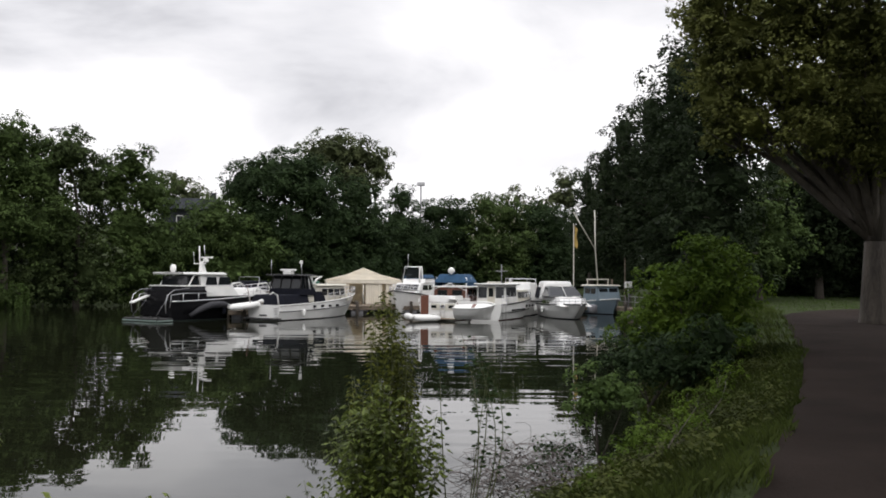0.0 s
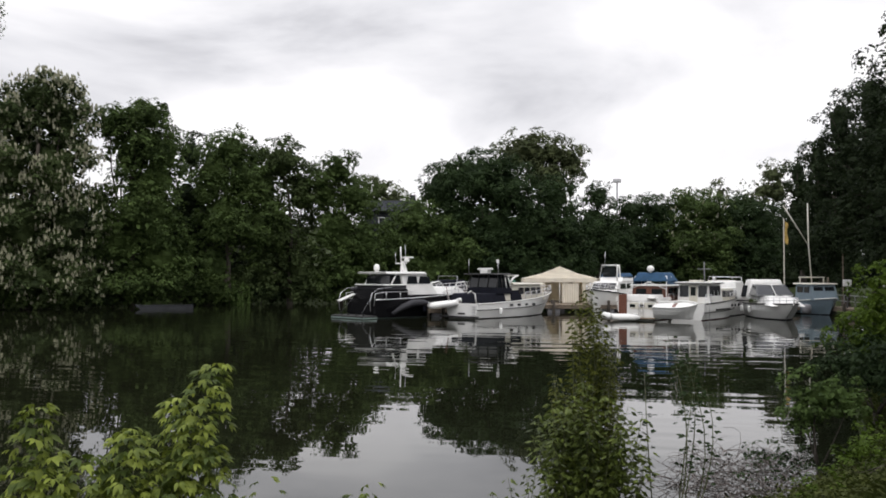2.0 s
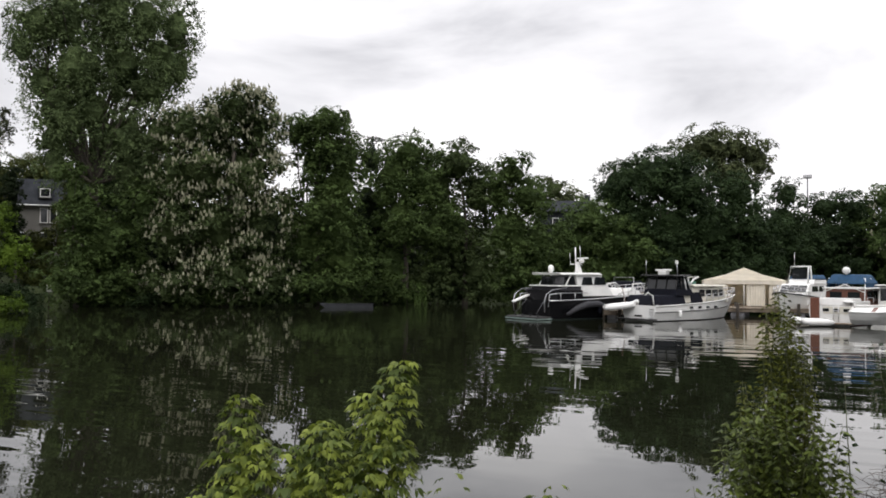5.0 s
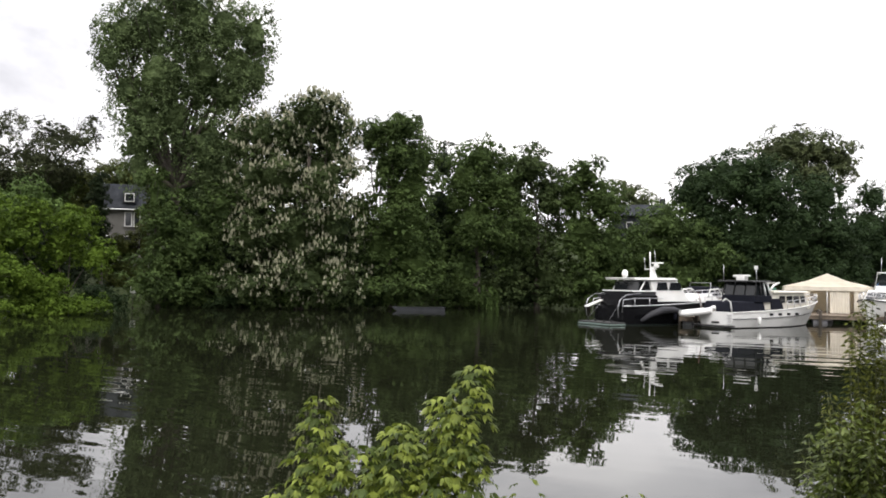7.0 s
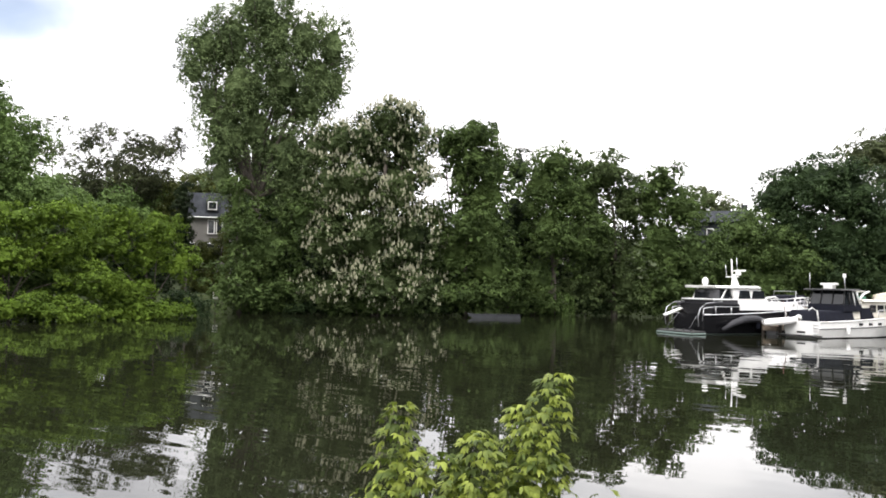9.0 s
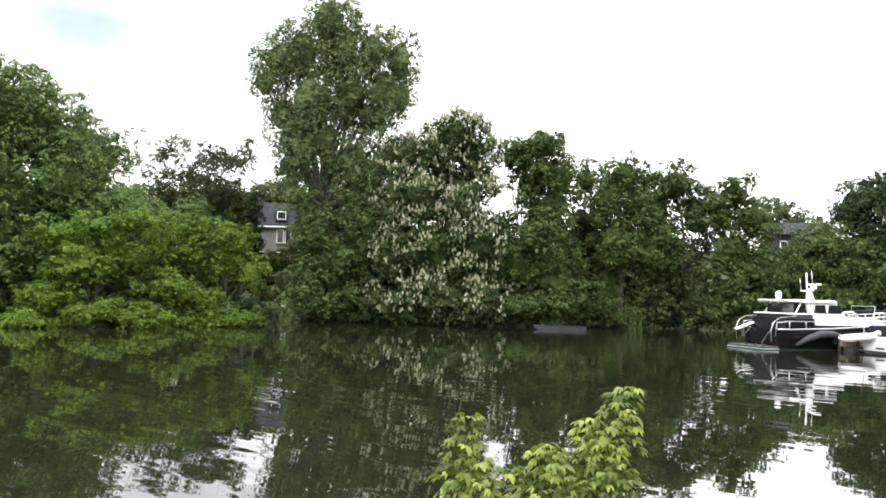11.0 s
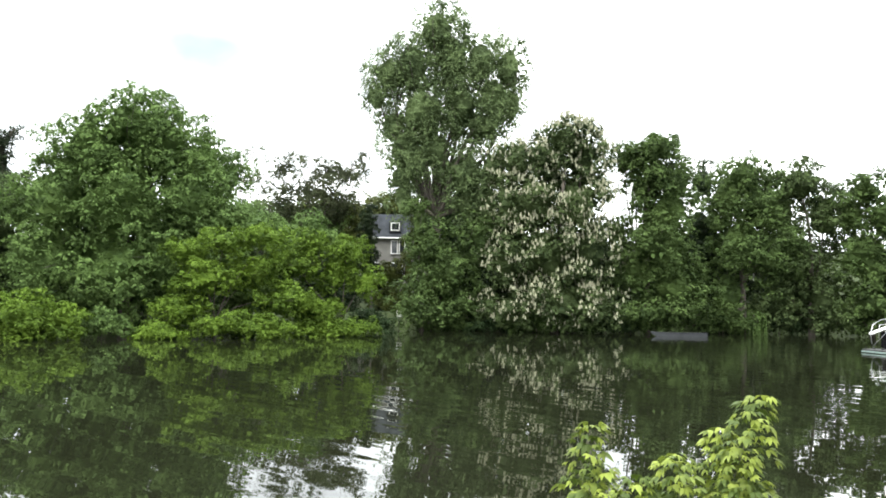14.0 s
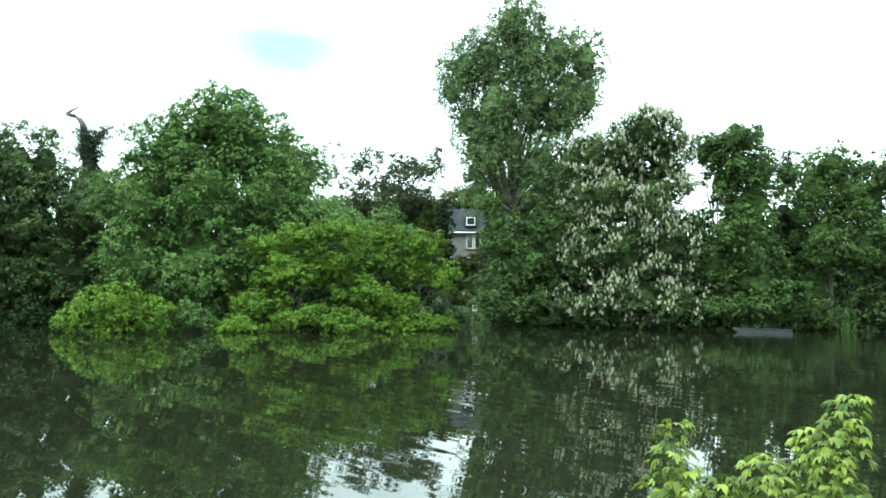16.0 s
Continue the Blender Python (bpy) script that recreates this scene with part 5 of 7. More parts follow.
    for sgn in (1, -1):
        part("stern_hoop", pipe([(sgn * 1.72, -0.55, 0.55), (sgn * 1.74, -0.62, 1.2), (sgn * 1.74, -0.45, 1.75), (sgn * 1.72, 0.1, 2.08), (sgn * 1.7, 1.4, 2.2)], 0.026, 8), M_STEEL, ob, "bent steel stern hoop rail")
    part("hull_moulding", mesh_of("hull_moulding", *tubes([[(Vector((-(abs(r[1][0]) + 0.02), r[1][1], r[1][2] + 0.3)), 0.035) for r in rings[3:13]]], 6), M_STEEL, True), None, ob)
    for k, y in enumerate((7.2, 7.9, 8.6)):
        part("foredeck_loop", pipe([(-1.4, y, 1.85), (-1.45, y + 0.05, 2.3), (-1.3, y + 0.45, 2.42), (-1.2, y + 0.8, 1.95)], 0.04), M_WHITE, ob)
    for x in (-1.0, 1.0):
        part("deck_line", pipe([(x, 0.0, 1.35), (x * 1.2, -0.9, 0.4)], 0.012), M_GREY, ob, "grey mooring line")
    for x in (-1.2, -0.4, 0.5, 1.3):
        part("platform_cleat", block(x, x + 0.22, -0.95, -0.85, 0.24, 0.36, 0.02), M_RUBBER, ob)


black_cruiser()


# ---- white cruiser with dark canopy ----
def white_cruiser():
    ob = boat_thing("motor_yacht", (-12.23, 58.74, 0.29), 29, "white classic motor yacht with dark wheelhouse canopy")
    rings = hull_parts(ob, 10.8, 3.3, 1.08, 1.72, M_WHITE, M_RUBBER, M_TEAK, M_WHITE, rake=1.6, full=0.5)
    part("stern_platform", block(-1.6, 1.6, -0.55, 0.0, 0.10, 0.20, 0.03), M_RUBBER, ob)
    for sgn in (1, -1):
        part("hull_stripe", mesh_of("hull_stripe", *tubes([[(Vector((sgn * (abs(r[1][0]) + 0.012), r[1][1], r[1][2] + 0.02)), 0.03) for r in rings[:13]]], 5), M_RUBBER, True), None, ob)
        for y in (3.4, 4.3, 5.2, 6.1):
            part("porthole", rounded(solid([(sgn * 1.63 - 0.02, y, 0.82), (sgn * 1.63 + 0.02, y, 0.82), (sgn * 1.63 + 0.02, y + 0.35, 0.82), (sgn * 1.63 - 0.02, y + 0.35, 0.82),
                                            (sgn * 1.63 - 0.02, y, 0.98), (sgn * 1.63 + 0.02, y, 0.98), (sgn * 1.63 + 0.02, y + 0.35, 0.98), (sgn * 1.63 - 0.02, y + 0.35, 0.98)]), 0.015), M_GLASS, ob)
    part("hawse_hole", block(-0.35, 0.3, -0.03, 0.02, 0.3, 0.42, 0.02), M_RUBBER, ob)
    for k in range(4):
        part("step", block(0.95, 1.3, -0.06, 0.02, 0.25 + 0.2 * k, 0.29 + 0.2 * k, 0.01), M_STEEL, ob)
    guard_rail(ob, rings, 7, 15, 0.5)
    part("cockpit_cover", house_solid(1.5, 1.3, 0.3, 3.2, 1.05, 1.75, 0.2, 0.0, 0.1), M_NAVY, ob, "dark blue canvas cockpit cover")
    trunk = part("trunk_cabin", house_solid(1.3, 1.18, 3.0, 8.3, 1.2, 2.35, 0.0, 0.6, 0.06), M_CREAM, ob, "low cream cabin with windows")
    side_windows(trunk, 1.27, [(4.9, 5.5), (5.65, 6.25), (6.4, 7.0), (7.15, 7.6)], 1.65, 2.12)
    part("cabin_top", house_solid(1.36, 1.28, 4.2, 8.0, 2.35, 2.46, 0.0, 0.2, 0.03), M_CREAM, ob)
    part("wheelhouse_base", house_solid(1.40, 1.38, 2.2, 4.0, 1.7, 2.15, 0.03, 0.05, 0.04), M_NAVY, ob, "dark painted wheelhouse base")
    can = part("wheelhouse", house_solid(1.30, 1.18, 2.3, 3.9, 2.15, 3.05, 0.2, 0.4, 0.03), M_GLASS, ob, "dark tinted wheelhouse glazing")
    for sgn in (1, -1):
        for y0, y1 in ((2.25, 2.5), (2.85, 2.9), (3.35, 3.25), (3.95, 3.5)):
            part("window_post", pipe([(sgn * 1.36, y0, 2.12), (sgn * 1.24, y1, 3.07)], 0.045), M_RUBBER if y0 < 3.2 else M_WHITE, can)
    for x in (-0.45, 0.45):
        part("window_post", pipe([(x, 2.27, 2.12), (x, 2.48, 3.07)], 0.04), M_RUBBER, can)
    roof = part("wheelhouse_roof", house_solid(1.5, 1.45, 1.9, 3.85, 3.05, 3.16, 0, 0.1, 0.04), M_RUBBER, ob)
    part("roof_light", block(-0.75, 0.55, 2.6, 2.85, 3.40, 3.54, 0.05), M_WHITE, roof)
    part("roof_light_stand", block(-0.45, 0.25, 2.55, 2.95, 3.15, 3.41, 0.04), M_WHITE, roof)
    part("mast", pipe([(0.75, 3.2, 3.1), (0.75, 3.1, 4.0)], 0.03), M_STEEL, roof)
    part("horn", block(0.69, 0.81, 3.0, 3.22, 3.9, 4.15, 0.02), M_WHITE, roof)
    for sgn in (1, -1):
        part("davit", pipe([(sgn * 1.25, 0.1, 1.0), (sgn * 1.25, -0.05, 1.75), (sgn * 1.2, -0.45, 1.95), (sgn * 1.15, -0.7, 1.8)], 0.05), M_WHITE, ob)
    fender(ob, 1.75, 2.2, 0.2, M_WHITE)
    part("bow_rail_gate", pipes([[(0.4, 10.0, 1.6), (0.4, 10.0, 2.2), (-0.4, 10.0, 2.2), (-0.4, 10.0, 1.6)]], 0.025), M_STEEL, ob)
    part("side_antenna", pipe([(-1.2, 2.2, 3.1), (-1.2, 2.2, 4.2)], 0.015), M_STEEL, ob)
    part("deck_cover", house_solid(1.34, 1.22, 3.9, 5.3, 1.2, 2.0, 0.0, 0.2, 0.08), M_NAVY, ob, "dark canvas cover over the side deck")
    part("curved_windscreen", pipe([(-1.15, 4.0, 2.45), (-1.1, 4.5, 2.85), (-0.9, 5.3, 3.0), (0.0, 5.7, 3.02), (0.9, 5.3, 3.0), (1.1, 4.5, 2.85), (1.15, 4.0, 2.45)], 0.07, 8), M_WHITE, ob, "white curved windscreen frame")
    for y, z in ((0.4, 1.02), (1.4, 1.03), (2.4, 1.05), (3.4, 1.08), (4.4, 1.13), (5.4, 1.2)):
        part("stanchion", pipe([(-1.5, y, z), (-1.5, y, z + 0.14)], 0.02), M_STEEL, ob)
    part("flag_staff", pipe([(-1.2, 0.1, 1.0), (-1.2, -0.3, 2.3)], 0.02), M_WOOD, ob)


white_cruiser()
inflatable("inflatable_dinghy", (-14.58, 58.72, 0.28), 70, "white inflatable dinghy slung at the yacht's stern", 2.4, 0.60, 7)


# ---- generic smaller cruisers ----
def flybridge_cruiser():
    ob = boat_thing("flybridge_cruiser", (-1.33, 76.99, 0.24), 200, "white flybridge cruiser with blue canvas, bow on")
    rings = hull_parts(ob, 7.8, 2.9, 1.3, 1.9, M_WHITE, M_NAVY, M_CREAM, M_NAVY)
    cab = part("cabin", house_solid(1.25, 1.1, 1.2, 5.6, 1.3, 2.5, 0.1, 1.1, 0.07), M_WHITE, ob)
    side_windows(cab, 1.19, [(1.8, 2.9), (3.1, 4.3)], 1.9, 2.32, 0.1)
    end_panes(cab, [(-1.0, -0.38), (-0.32, 0.32), (0.38, 1.0)], 5.15, 1.9, 2.38, 0.45)
    part("flybridge_coaming", house_solid(1.15, 1.0, 1.0, 3.9, 2.48, 2.85, 0, 0.5, 0.06), M_WHITE, ob)
    part("canvas", house_solid(1.1, 0.9, 1.0, 3.3, 2.85, 3.2, 0.1, 0.4, 0.1), M_BLUE, ob, "blue canvas flybridge cover")
    arch = [[(-0.8, 4.1, 2.4), (-0.68, 3.7, 3.85), (0.68, 3.7, 3.85), (0.8, 4.1, 2.4)], [(-0.8, 3.3, 2.4), (-0.68, 3.3, 3.85), (0.68, 3.3, 3.85), (0.8, 3.3, 2.4)]]
    part("radar_arch", pipes(arch, 0.08, 8), M_WHITE, ob, "tall white radar arch")
    part("arch_screen", house_solid(0.66, 0.60, 3.62, 3.66, 2.9, 3.7, 0, 0, 0.0), M_GLASS, ob, "dark screen in the arch")
    part("antenna", pipe([(0.6, 3.3, 3.8), (0.6, 3.2, 5.0)], 0.018), M_STEEL, ob)
    for x in (-0.6, 0.6):
        part("bow_window", block(x - 0.28, x + 0.28, 5.72, 5.78, 1.45, 1.75, 0.02), M_GLASS, cab)
    guard_rail(ob, rings, 9, 15, 0.5)


def canopy_cruiser():
    ob = boat_thing("cabin_cruiser", (-0.32, 60.00, 0.31), 22, "white cabin cruiser with blue bimini and varnished cabin")
    rings = hull_parts(ob, 9.0, 3.3, 1.25, 1.75, M_WHITE, M_RED, M_TEAK, M_WOOD)
    part("swim_platform", block(-1.4, 1.5, -0.6, 0.0, 0.12, 0.2, 0.03), M_TEAK, ob)
    part("transom_door", block(-1.30, -0.72, -0.05, 0.03, 0.28, 1.75, 0.02), M_WOOD, ob, "tall dark wooden transom door")
    part("transom_panel", block(-0.5, 1.4, -0.035, 0.02, 0.75, 1.2, 0.02), M_CREAM, ob)
    part("bathing_ladder", pipes([[(0.2, -0.1, 0.2), (0.2, -0.05, 1.3)], [(0.5, -0.1, 0.2), (0.5, -0.05, 1.3)], [(0.2, -0.08, 0.6), (0.5, -0.08, 0.6)], [(0.2, -0.07, 0.95), (0.5, -0.07, 0.95)]], 0.02), M_STEEL, ob)
    cab = part("cabin", house_solid(1.3, 1.2, 2.2, 6.2, 1.2, 2.3, 0.0, 0.7, 0.05), M_WOOD, ob, "varnished wooden deckhouse")
    side_windows(cab, 1.26, [(2.6, 3.5), (3.7, 4.6), (4.8, 5.4)], 1.65, 2.15)
    end_panes(cab, [(-0.95, -0.2), (0.2, 0.95)], 2.2, 1.55, 2.1, 0.0)
    part("cabin_top", house_solid(1.4, 1.35, 2.0, 6.0, 2.3, 2.4, 0, 0.2, 0.04), M_WHITE, ob)
    bim = part("bimini", house_solid(1.30, 0.95, 2.2, 4.6, 2.62, 3.25, 0.3, 0.4, 0.12), M_BLUE, ob, "blue canvas bimini top")
    part("bimini_frame", pipes([[(-1.5, 1.5, 1.2), (-1.15, 2.6, 3.0)], [(1.5, 1.5, 1.2), (1.15, 2.6, 3.0)], [(-1.3, 4.0, 1.5), (-1.1, 3.6, 3.0)], [(1.3, 4.0, 1.5), (1.1, 3.6, 3.0)], [(-1.3, 2.0, 2.1), (1.15, 2.5, 3.0)], [(1.3, 2.0, 2.1), (-1.15, 2.5, 3.0)]], 0.03), M_WHITE, ob)
    part("spotlight", lathe([(0.04, 0), (0.2, 0.1), (0.27, 0.25), (0.2, 0.42), (0.04, 0.5)], 12, (0.0, 2.5, 3.24)), M_WHITE, bim)
    part("cockpit_screen", house_solid(0.9, 0.85, 1.6, 1.66, 1.2, 1.75, 0, 0, 0.02), M_GLASS, ob)
    for sgn in (1, -1):
        part("side_curtain", house_solid(0.03, 0.03, 2.5, 4.4, 2.3, 2.65, 0.1, 0.1, 0.0), M_BLUE, ob).location.x = sgn * 1.2
        part("bulwark", block(min(sgn * 1.42, sgn * 1.52), max(sgn * 1.42, sgn * 1.52), 0.0, 2.4, 1.2, 1.55, 0.03), M_WHITE, ob)
    part("after_cabin_top", house_solid(1.2, 1.1, 0.3, 2.0, 1.25, 1.72, 0.1, 0.0, 0.05), M_WHITE, ob)
    for x in (-0.3, 0.35, 1.0):
        part("transom_window", block(x - 0.2, x + 0.2, -0.06, -0.036, 0.88, 1.08, 0.01), M_GLASS, ob)
    part("life_ring", lathe([(0.2, 0), (0.34, 0.02), (0.36, 0.1), (0.22, 0.14)], 14, (1.0, 0.25, 1.45)), M_WHITE, ob)


def stern_dinghy_cruiser():
    ob = boat_thing("river_cruiser", (2.99, 60.93, 0.29), 24, "cream steel river cruiser with square wheelhouse")
    rings = hull_parts(ob, 8.6, 2.9, 1.15, 1.6, M_WHITE, M_RED, M_CREAM, M_RUBBER, full=0.62)
    for sgn in (1, -1):
        part("hull_slot", block(min(sgn * 1.38, sgn * 1.455), max(sgn * 1.38, sgn * 1.455), 1.8, 4.6, 0.62, 0.74, 0.02), M_RUBBER, ob)
    cab = part("wheelhouse", house_solid(1.15, 1.05, 1.2, 4.0, 1.1, 2.5, 0.05, 0.35, 0.05), M_WHITE, ob)
    side_windows(cab, 1.10, [(1.4, 2.2), (2.3, 3.0), (3.1, 3.5)], 1.62, 2.32)
    end_panes(cab, [(-0.98, -0.33), (0.36, 0.98)], 1.23, 1.55, 2.34, -0.03)
    door = part("wheelhouse_door", block(-0.26, 0.30, 1.17, 1.22, 1.2, 2.35, 0.01), M_CREAM, ob)
    part("door_pane", block(-0.16, 0.20, 1.15, 1.166, 1.65, 2.25, 0.0), M_GLASS, door)
    for sgn in (1, -1):
        part("stern_rail", pipes([[(sgn * 1.3, 0.05, 1.1), (sgn * 1.3, 0.05, 1.75), (sgn * 1.35, 1.1, 1.75)], [(sgn * 1.35, 1.1, 1.1), (sgn * 1.35, 1.1, 1.75)], [(sgn * 1.3, 0.05, 1.42), (sgn * 1.35, 1.1, 1.42)]], 0.022), M_STEEL, ob)
        part("hull_line", mesh_of("hull_line", *tubes([[(Vector((sgn * (abs(r[1][0]) + 0.012), r[1][1], r[1][2] - 0.12)), 0.025) for r in rings[:13]]], 5), M_RUBBER, True), None, ob)
        for k in range(3):
            part("porthole", block(min(sgn * 1.40, sgn * 1.46), max(sgn * 1.40, sgn * 1.46), 4.9 + 0.7 * k, 5.2 + 0.7 * k, 0.82, 1.0, 0.02), M_GLASS, ob)
    part("roof_edge", house_solid(1.26, 1.26, 0.88, 3.92, 2.47, 2.52, 0, 0.05, 0.0), M_RUBBER, ob)
    part("roof_hatch", block(-0.45, 0.35, 1.6, 2.4, 2.6, 2.72, 0.03), M_CREAM, ob)
    part("searchlight", lathe([(0.03, 0), (0.04, 0.12), (0.12, 0.16), (0.12, 0.32), (0.03, 0.36)], 10, (0.7, 3.4, 2.6)), M_STEEL, ob)
    part("roof", house_solid(1.25, 1.2, 0.9, 3.9, 2.5, 2.6, 0, 0.1, 0.04), M_WHITE, ob)
    fore = part("fore_cabin", house_solid(1.1, 1.0, 3.9, 7.0, 1.1, 2.1, 0.0, 0.5, 0.06), M_CREAM, ob)
    side_windows(fore, 1.06, [(4.1, 4.8), (4.95, 5.6), (5.75, 6.35)], 1.5, 1.95)
    guard_rail(ob, rings, 8, 15, 0.45)
    part("mast", pipe([(0, 3.4, 2.55), (0, 3.4, 4.0)], 0.04), M_GREY, ob)
    part("mast_spreader", pipe([(-0.5, 3.4, 3.5), (0.5, 3.4, 3.5)], 0.03), M_GREY, ob)
    part("stern_ladder", pipes([[(1.35, -0.05, 0.1), (1.35, 0.0, 1.6)], [(1.6, -0.05, 0.1), (1.6, 0.0, 1.6)]], 0.02), M_STEEL, ob)
    d = thing("rowing_dinghy", Vector((1.11, 58.99, 0.68)), "white moulded dinghy hoisted across a cruiser's stern", "dinghy", "", -112)
    d.matrix_basis = pose(0.88, 59.19, 0.55, 0, 18, -108)
    hull_parts(d, 2.9, 1.25, 0.62, 0.72, M_WHITE, M_WHITE, M_WHITE, M_WHITE, rake=0.4, stations=9)
    part("dinghy_seat", block(-0.5, 0.5, 1.2, 1.45, 0.5, 0.54, 0.01), M_WOOD, d)


def sport_cruiser():
    ob = boat_thing("sport_cruiser", (8.72, 69.0, 0.45), 172, "white sport cruiser with dark windscreen and canopy, bow on")
    rings = hull_parts(ob, 8.2, 2.9, 1.0, 1.2, M_WHITE, M_NAVY, M_WHITE, M_RUBBER, rake=2.2, full=0.4)
    part("foredeck", house_solid(1.25, 0.8, 3.4, 7.0, 0.95, 1.6, 0.0, 1.9, 0.15), M_WHITE, ob)
    part("deck_hatch", block(-0.3, 0.3, 4.4, 4.9, 1.58, 1.64, 0.02), M_GLASS, ob)
    scr = part("windscreen", house_solid(1.35, 1.05, 1.6, 4.2, 1.55, 2.35, 0, 1.2, 0.08), M_GLASS, ob, "dark curved wraparound windscreen")
    part("windscreen_frame", pipes([[(-1.36, 1.7, 1.6), (-1.2, 4.1, 1.62), (0, 4.3, 1.62), (1.2, 4.1, 1.62), (1.36, 1.7, 1.6)], [(-1.05, 1.6, 2.38), (-0.95, 2.9, 2.38), (0, 3.05, 2.38), (0.95, 2.9, 2.38), (1.05, 1.6, 2.38)], [(0, 4.25, 1.62), (0, 3.02, 2.36)]], 0.035), M_WHITE, ob)
    part("canopy", house_solid(1.4, 1.1, -0.1, 2.3, 1.3, 2.75, 0.4, 0.5, 0.2), M_WHITE, ob, "white canvas cockpit canopy")
    part("dark_side_screen", house_solid(1.44, 1.28, 0.2, 1.4, 1.45, 2.3, 0.1, 0.1, 0.02), M_NAVY, ob)
    guard_rail(ob, rings, 6, 15, 0.4)
    for x, y in ((-1.55, 3.0), (1.55, 3.0), (1.62, 1.2)):
        fender(ob, x, y, 0.35, M_WHITE, 0.12, 0.5)


def grey_boat():
    ob = boat_thing("fishing_launch", (12.35, 75.9, 0.33), 160, "grey-blue open launch with a low shelter and mast")
    rings = hull_parts(ob, 5.8, 2.3, 1.0, 1.35, M_GREYBLUE, M_NAVY, M_GREYBLUE, M_WHITE)
    cab = part("shelter", house_solid(1.1, 1.0, 2.0, 4.6, 1.1, 2.35, 0, 0.4, 0.05), M_GREYBLUE, ob)
    side_windows(cab, 1.06, [(2.3, 3.1), (3.3, 4.0)], 1.7, 2.15)
    end_panes(cab, [(-0.85, -0.08), (0.08, 0.85)], 4.4, 1.65, 2.15, 0.15)
    part("shelter_roof", house_solid(1.2, 1.1, 1.8, 4.4, 2.35, 2.45, 0, 0.1, 0.03), M_CREAM, ob)
    part("mast", pipe([(0, 2.6, 2.4), (0.25, 2.6, 5.5), (0.3, 2.6, 8.8)], 0.055, 8), M_CREAM, ob, "tall pale wooden mast")
    part("gaff", pipe([(0.15, 2.5, 5.4), (2.3, 2.5, 8.6)], 0.045, 8), M_CREAM, ob)
    part("mast_light_bar", pipes([[(-1.1, 2.6, 2.9), (1.1, 2.6, 2.9)], [(-1.0, 2.6, 2.4), (-1.0, 2.6, 2.9)], [(1.0, 2.6, 2.4), (1.0, 2.6, 2.9)]], 0.05), M_CREAM, ob)
    fender(ob, 1.6, 4.6, 0.1, M_GREY, 0.35, 0.75)


flybridge_cruiser()
canopy_cruiser()
stern_dinghy_cruiser()
sport_cruiser()
grey_boat()
inflatable("inflatable_dinghy", (-0.36, 59.19, 0.00), 250, "small white inflatable dinghy afloat behind a cruiser", 2.2)


def low_cruiser(at_, az, label, canopy):
    """A smaller cruiser behind the front row."""
    ob = boat_thing("small_cruiser", at_, az, label)
    rings = hull_parts(ob, 7.2, 2.7, 1.1, 1.5, M_WHITE, M_NAVY, M_CREAM, M_NAVY)
    cab = part("cabin", house_solid(1.15, 1.05, 2.4, 5.2, 1.0, 2.1, 0, 0.7, 0.06), M_WHITE, ob)
    side_windows(cab, 1.11, [(2.7, 3.4), (3.6, 4.2)], 1.5, 1.9)
    end_panes(cab, [(-0.9, -0.1), (0.1, 0.9)], 4.95, 1.5, 1.95, 0.25)
    part("canopy", house_solid(1.2, 1.0, 0.4, 2.6, 1.1, 2.6, 0.3, 0.1, 0.15), canopy, ob)
    part("hoops", pipes([[(-1.1, 0.9, 1.1), (-1.0, 1.2, 2.9), (1.0, 1.2, 2.9), (1.1, 0.9, 1.1)]], 0.04), M_STEEL, ob)
    guard_rail(ob, rings, 8, 15, 0.4)
    return ob


low_cruiser((-12.51, 72.94, -0.39), 20, "white small cruiser with green hooped canopy", material("green_canvas", (0.03, 0.11, 0.075), rough=0.9, vary=0.25, scale=3, fine=40))
low_cruiser((-16.71, 71.06, -0.33), 24, "white small cruiser under a dark cover", M_NAVY)
low_cruiser((6.06, 75.76, -0.41), 25, "white small cruiser moored behind a river cruiser", M_CREAM)
low_cruiser((7.14, 71.65, -0.20), 205, "white small cruiser with pale canopy, bow on", M_WHITE)


# ---- pontoon, tent, poles ----
def planked_deck(name, label, a, b, width, z=0.62):
    """A floating walkway from a to b: beam, floats and one plank after another."""
    a, b = Vector(a), Vector(b)
    a.z = b.z = 0
    ln = (b - a).length
    az = math.degrees(math.atan2((b - a).y, (b - a).x))
    ob = thing(name, a, label, "jetty", "", az)
    part("beam", block(0, ln, -width / 2, width / 2, z - 0.32, z - 0.06, 0.02), M_TEAK, ob)
    n = int(ln / 0.24)
    plank = block(-0.105, 0.105, -width / 2 - 0.05, width / 2 + 0.05, -0.03, 0.03, 0.01)
    me = bpy.data.meshes.new("plank")
    plank.to_mesh(me)
    plank.free()
    me.materials.append(M_TEAK)
    for k in range(n):
        p = new("plank", me)
        p.parent = ob
        p.location = (0.12 + k * ln / n, 0.01 * math.sin(k * 2.3), z - 0.028 + 0.004 * math.sin(k * 1.7))
    for k in range(int(ln / 4) + 1):
        x = 0.4 + k * (ln - 0.8) / max(1, int(ln / 4))
        for sgn in (1, -1):
            part("pile", lathe([(0.12, -1.6), (0.12, 0.9), (0.1, 1.0)], 10, (x, sgn * (width / 2 + 0.12), 0)), M_BARK, ob)
        part("float", block(x - 0.5 if k else x, x + 0.5, -width / 2 + 0.1, width / 2 - 0.1, -0.2, z - 0.33, 0.05), M_GREY, ob)
    return ob


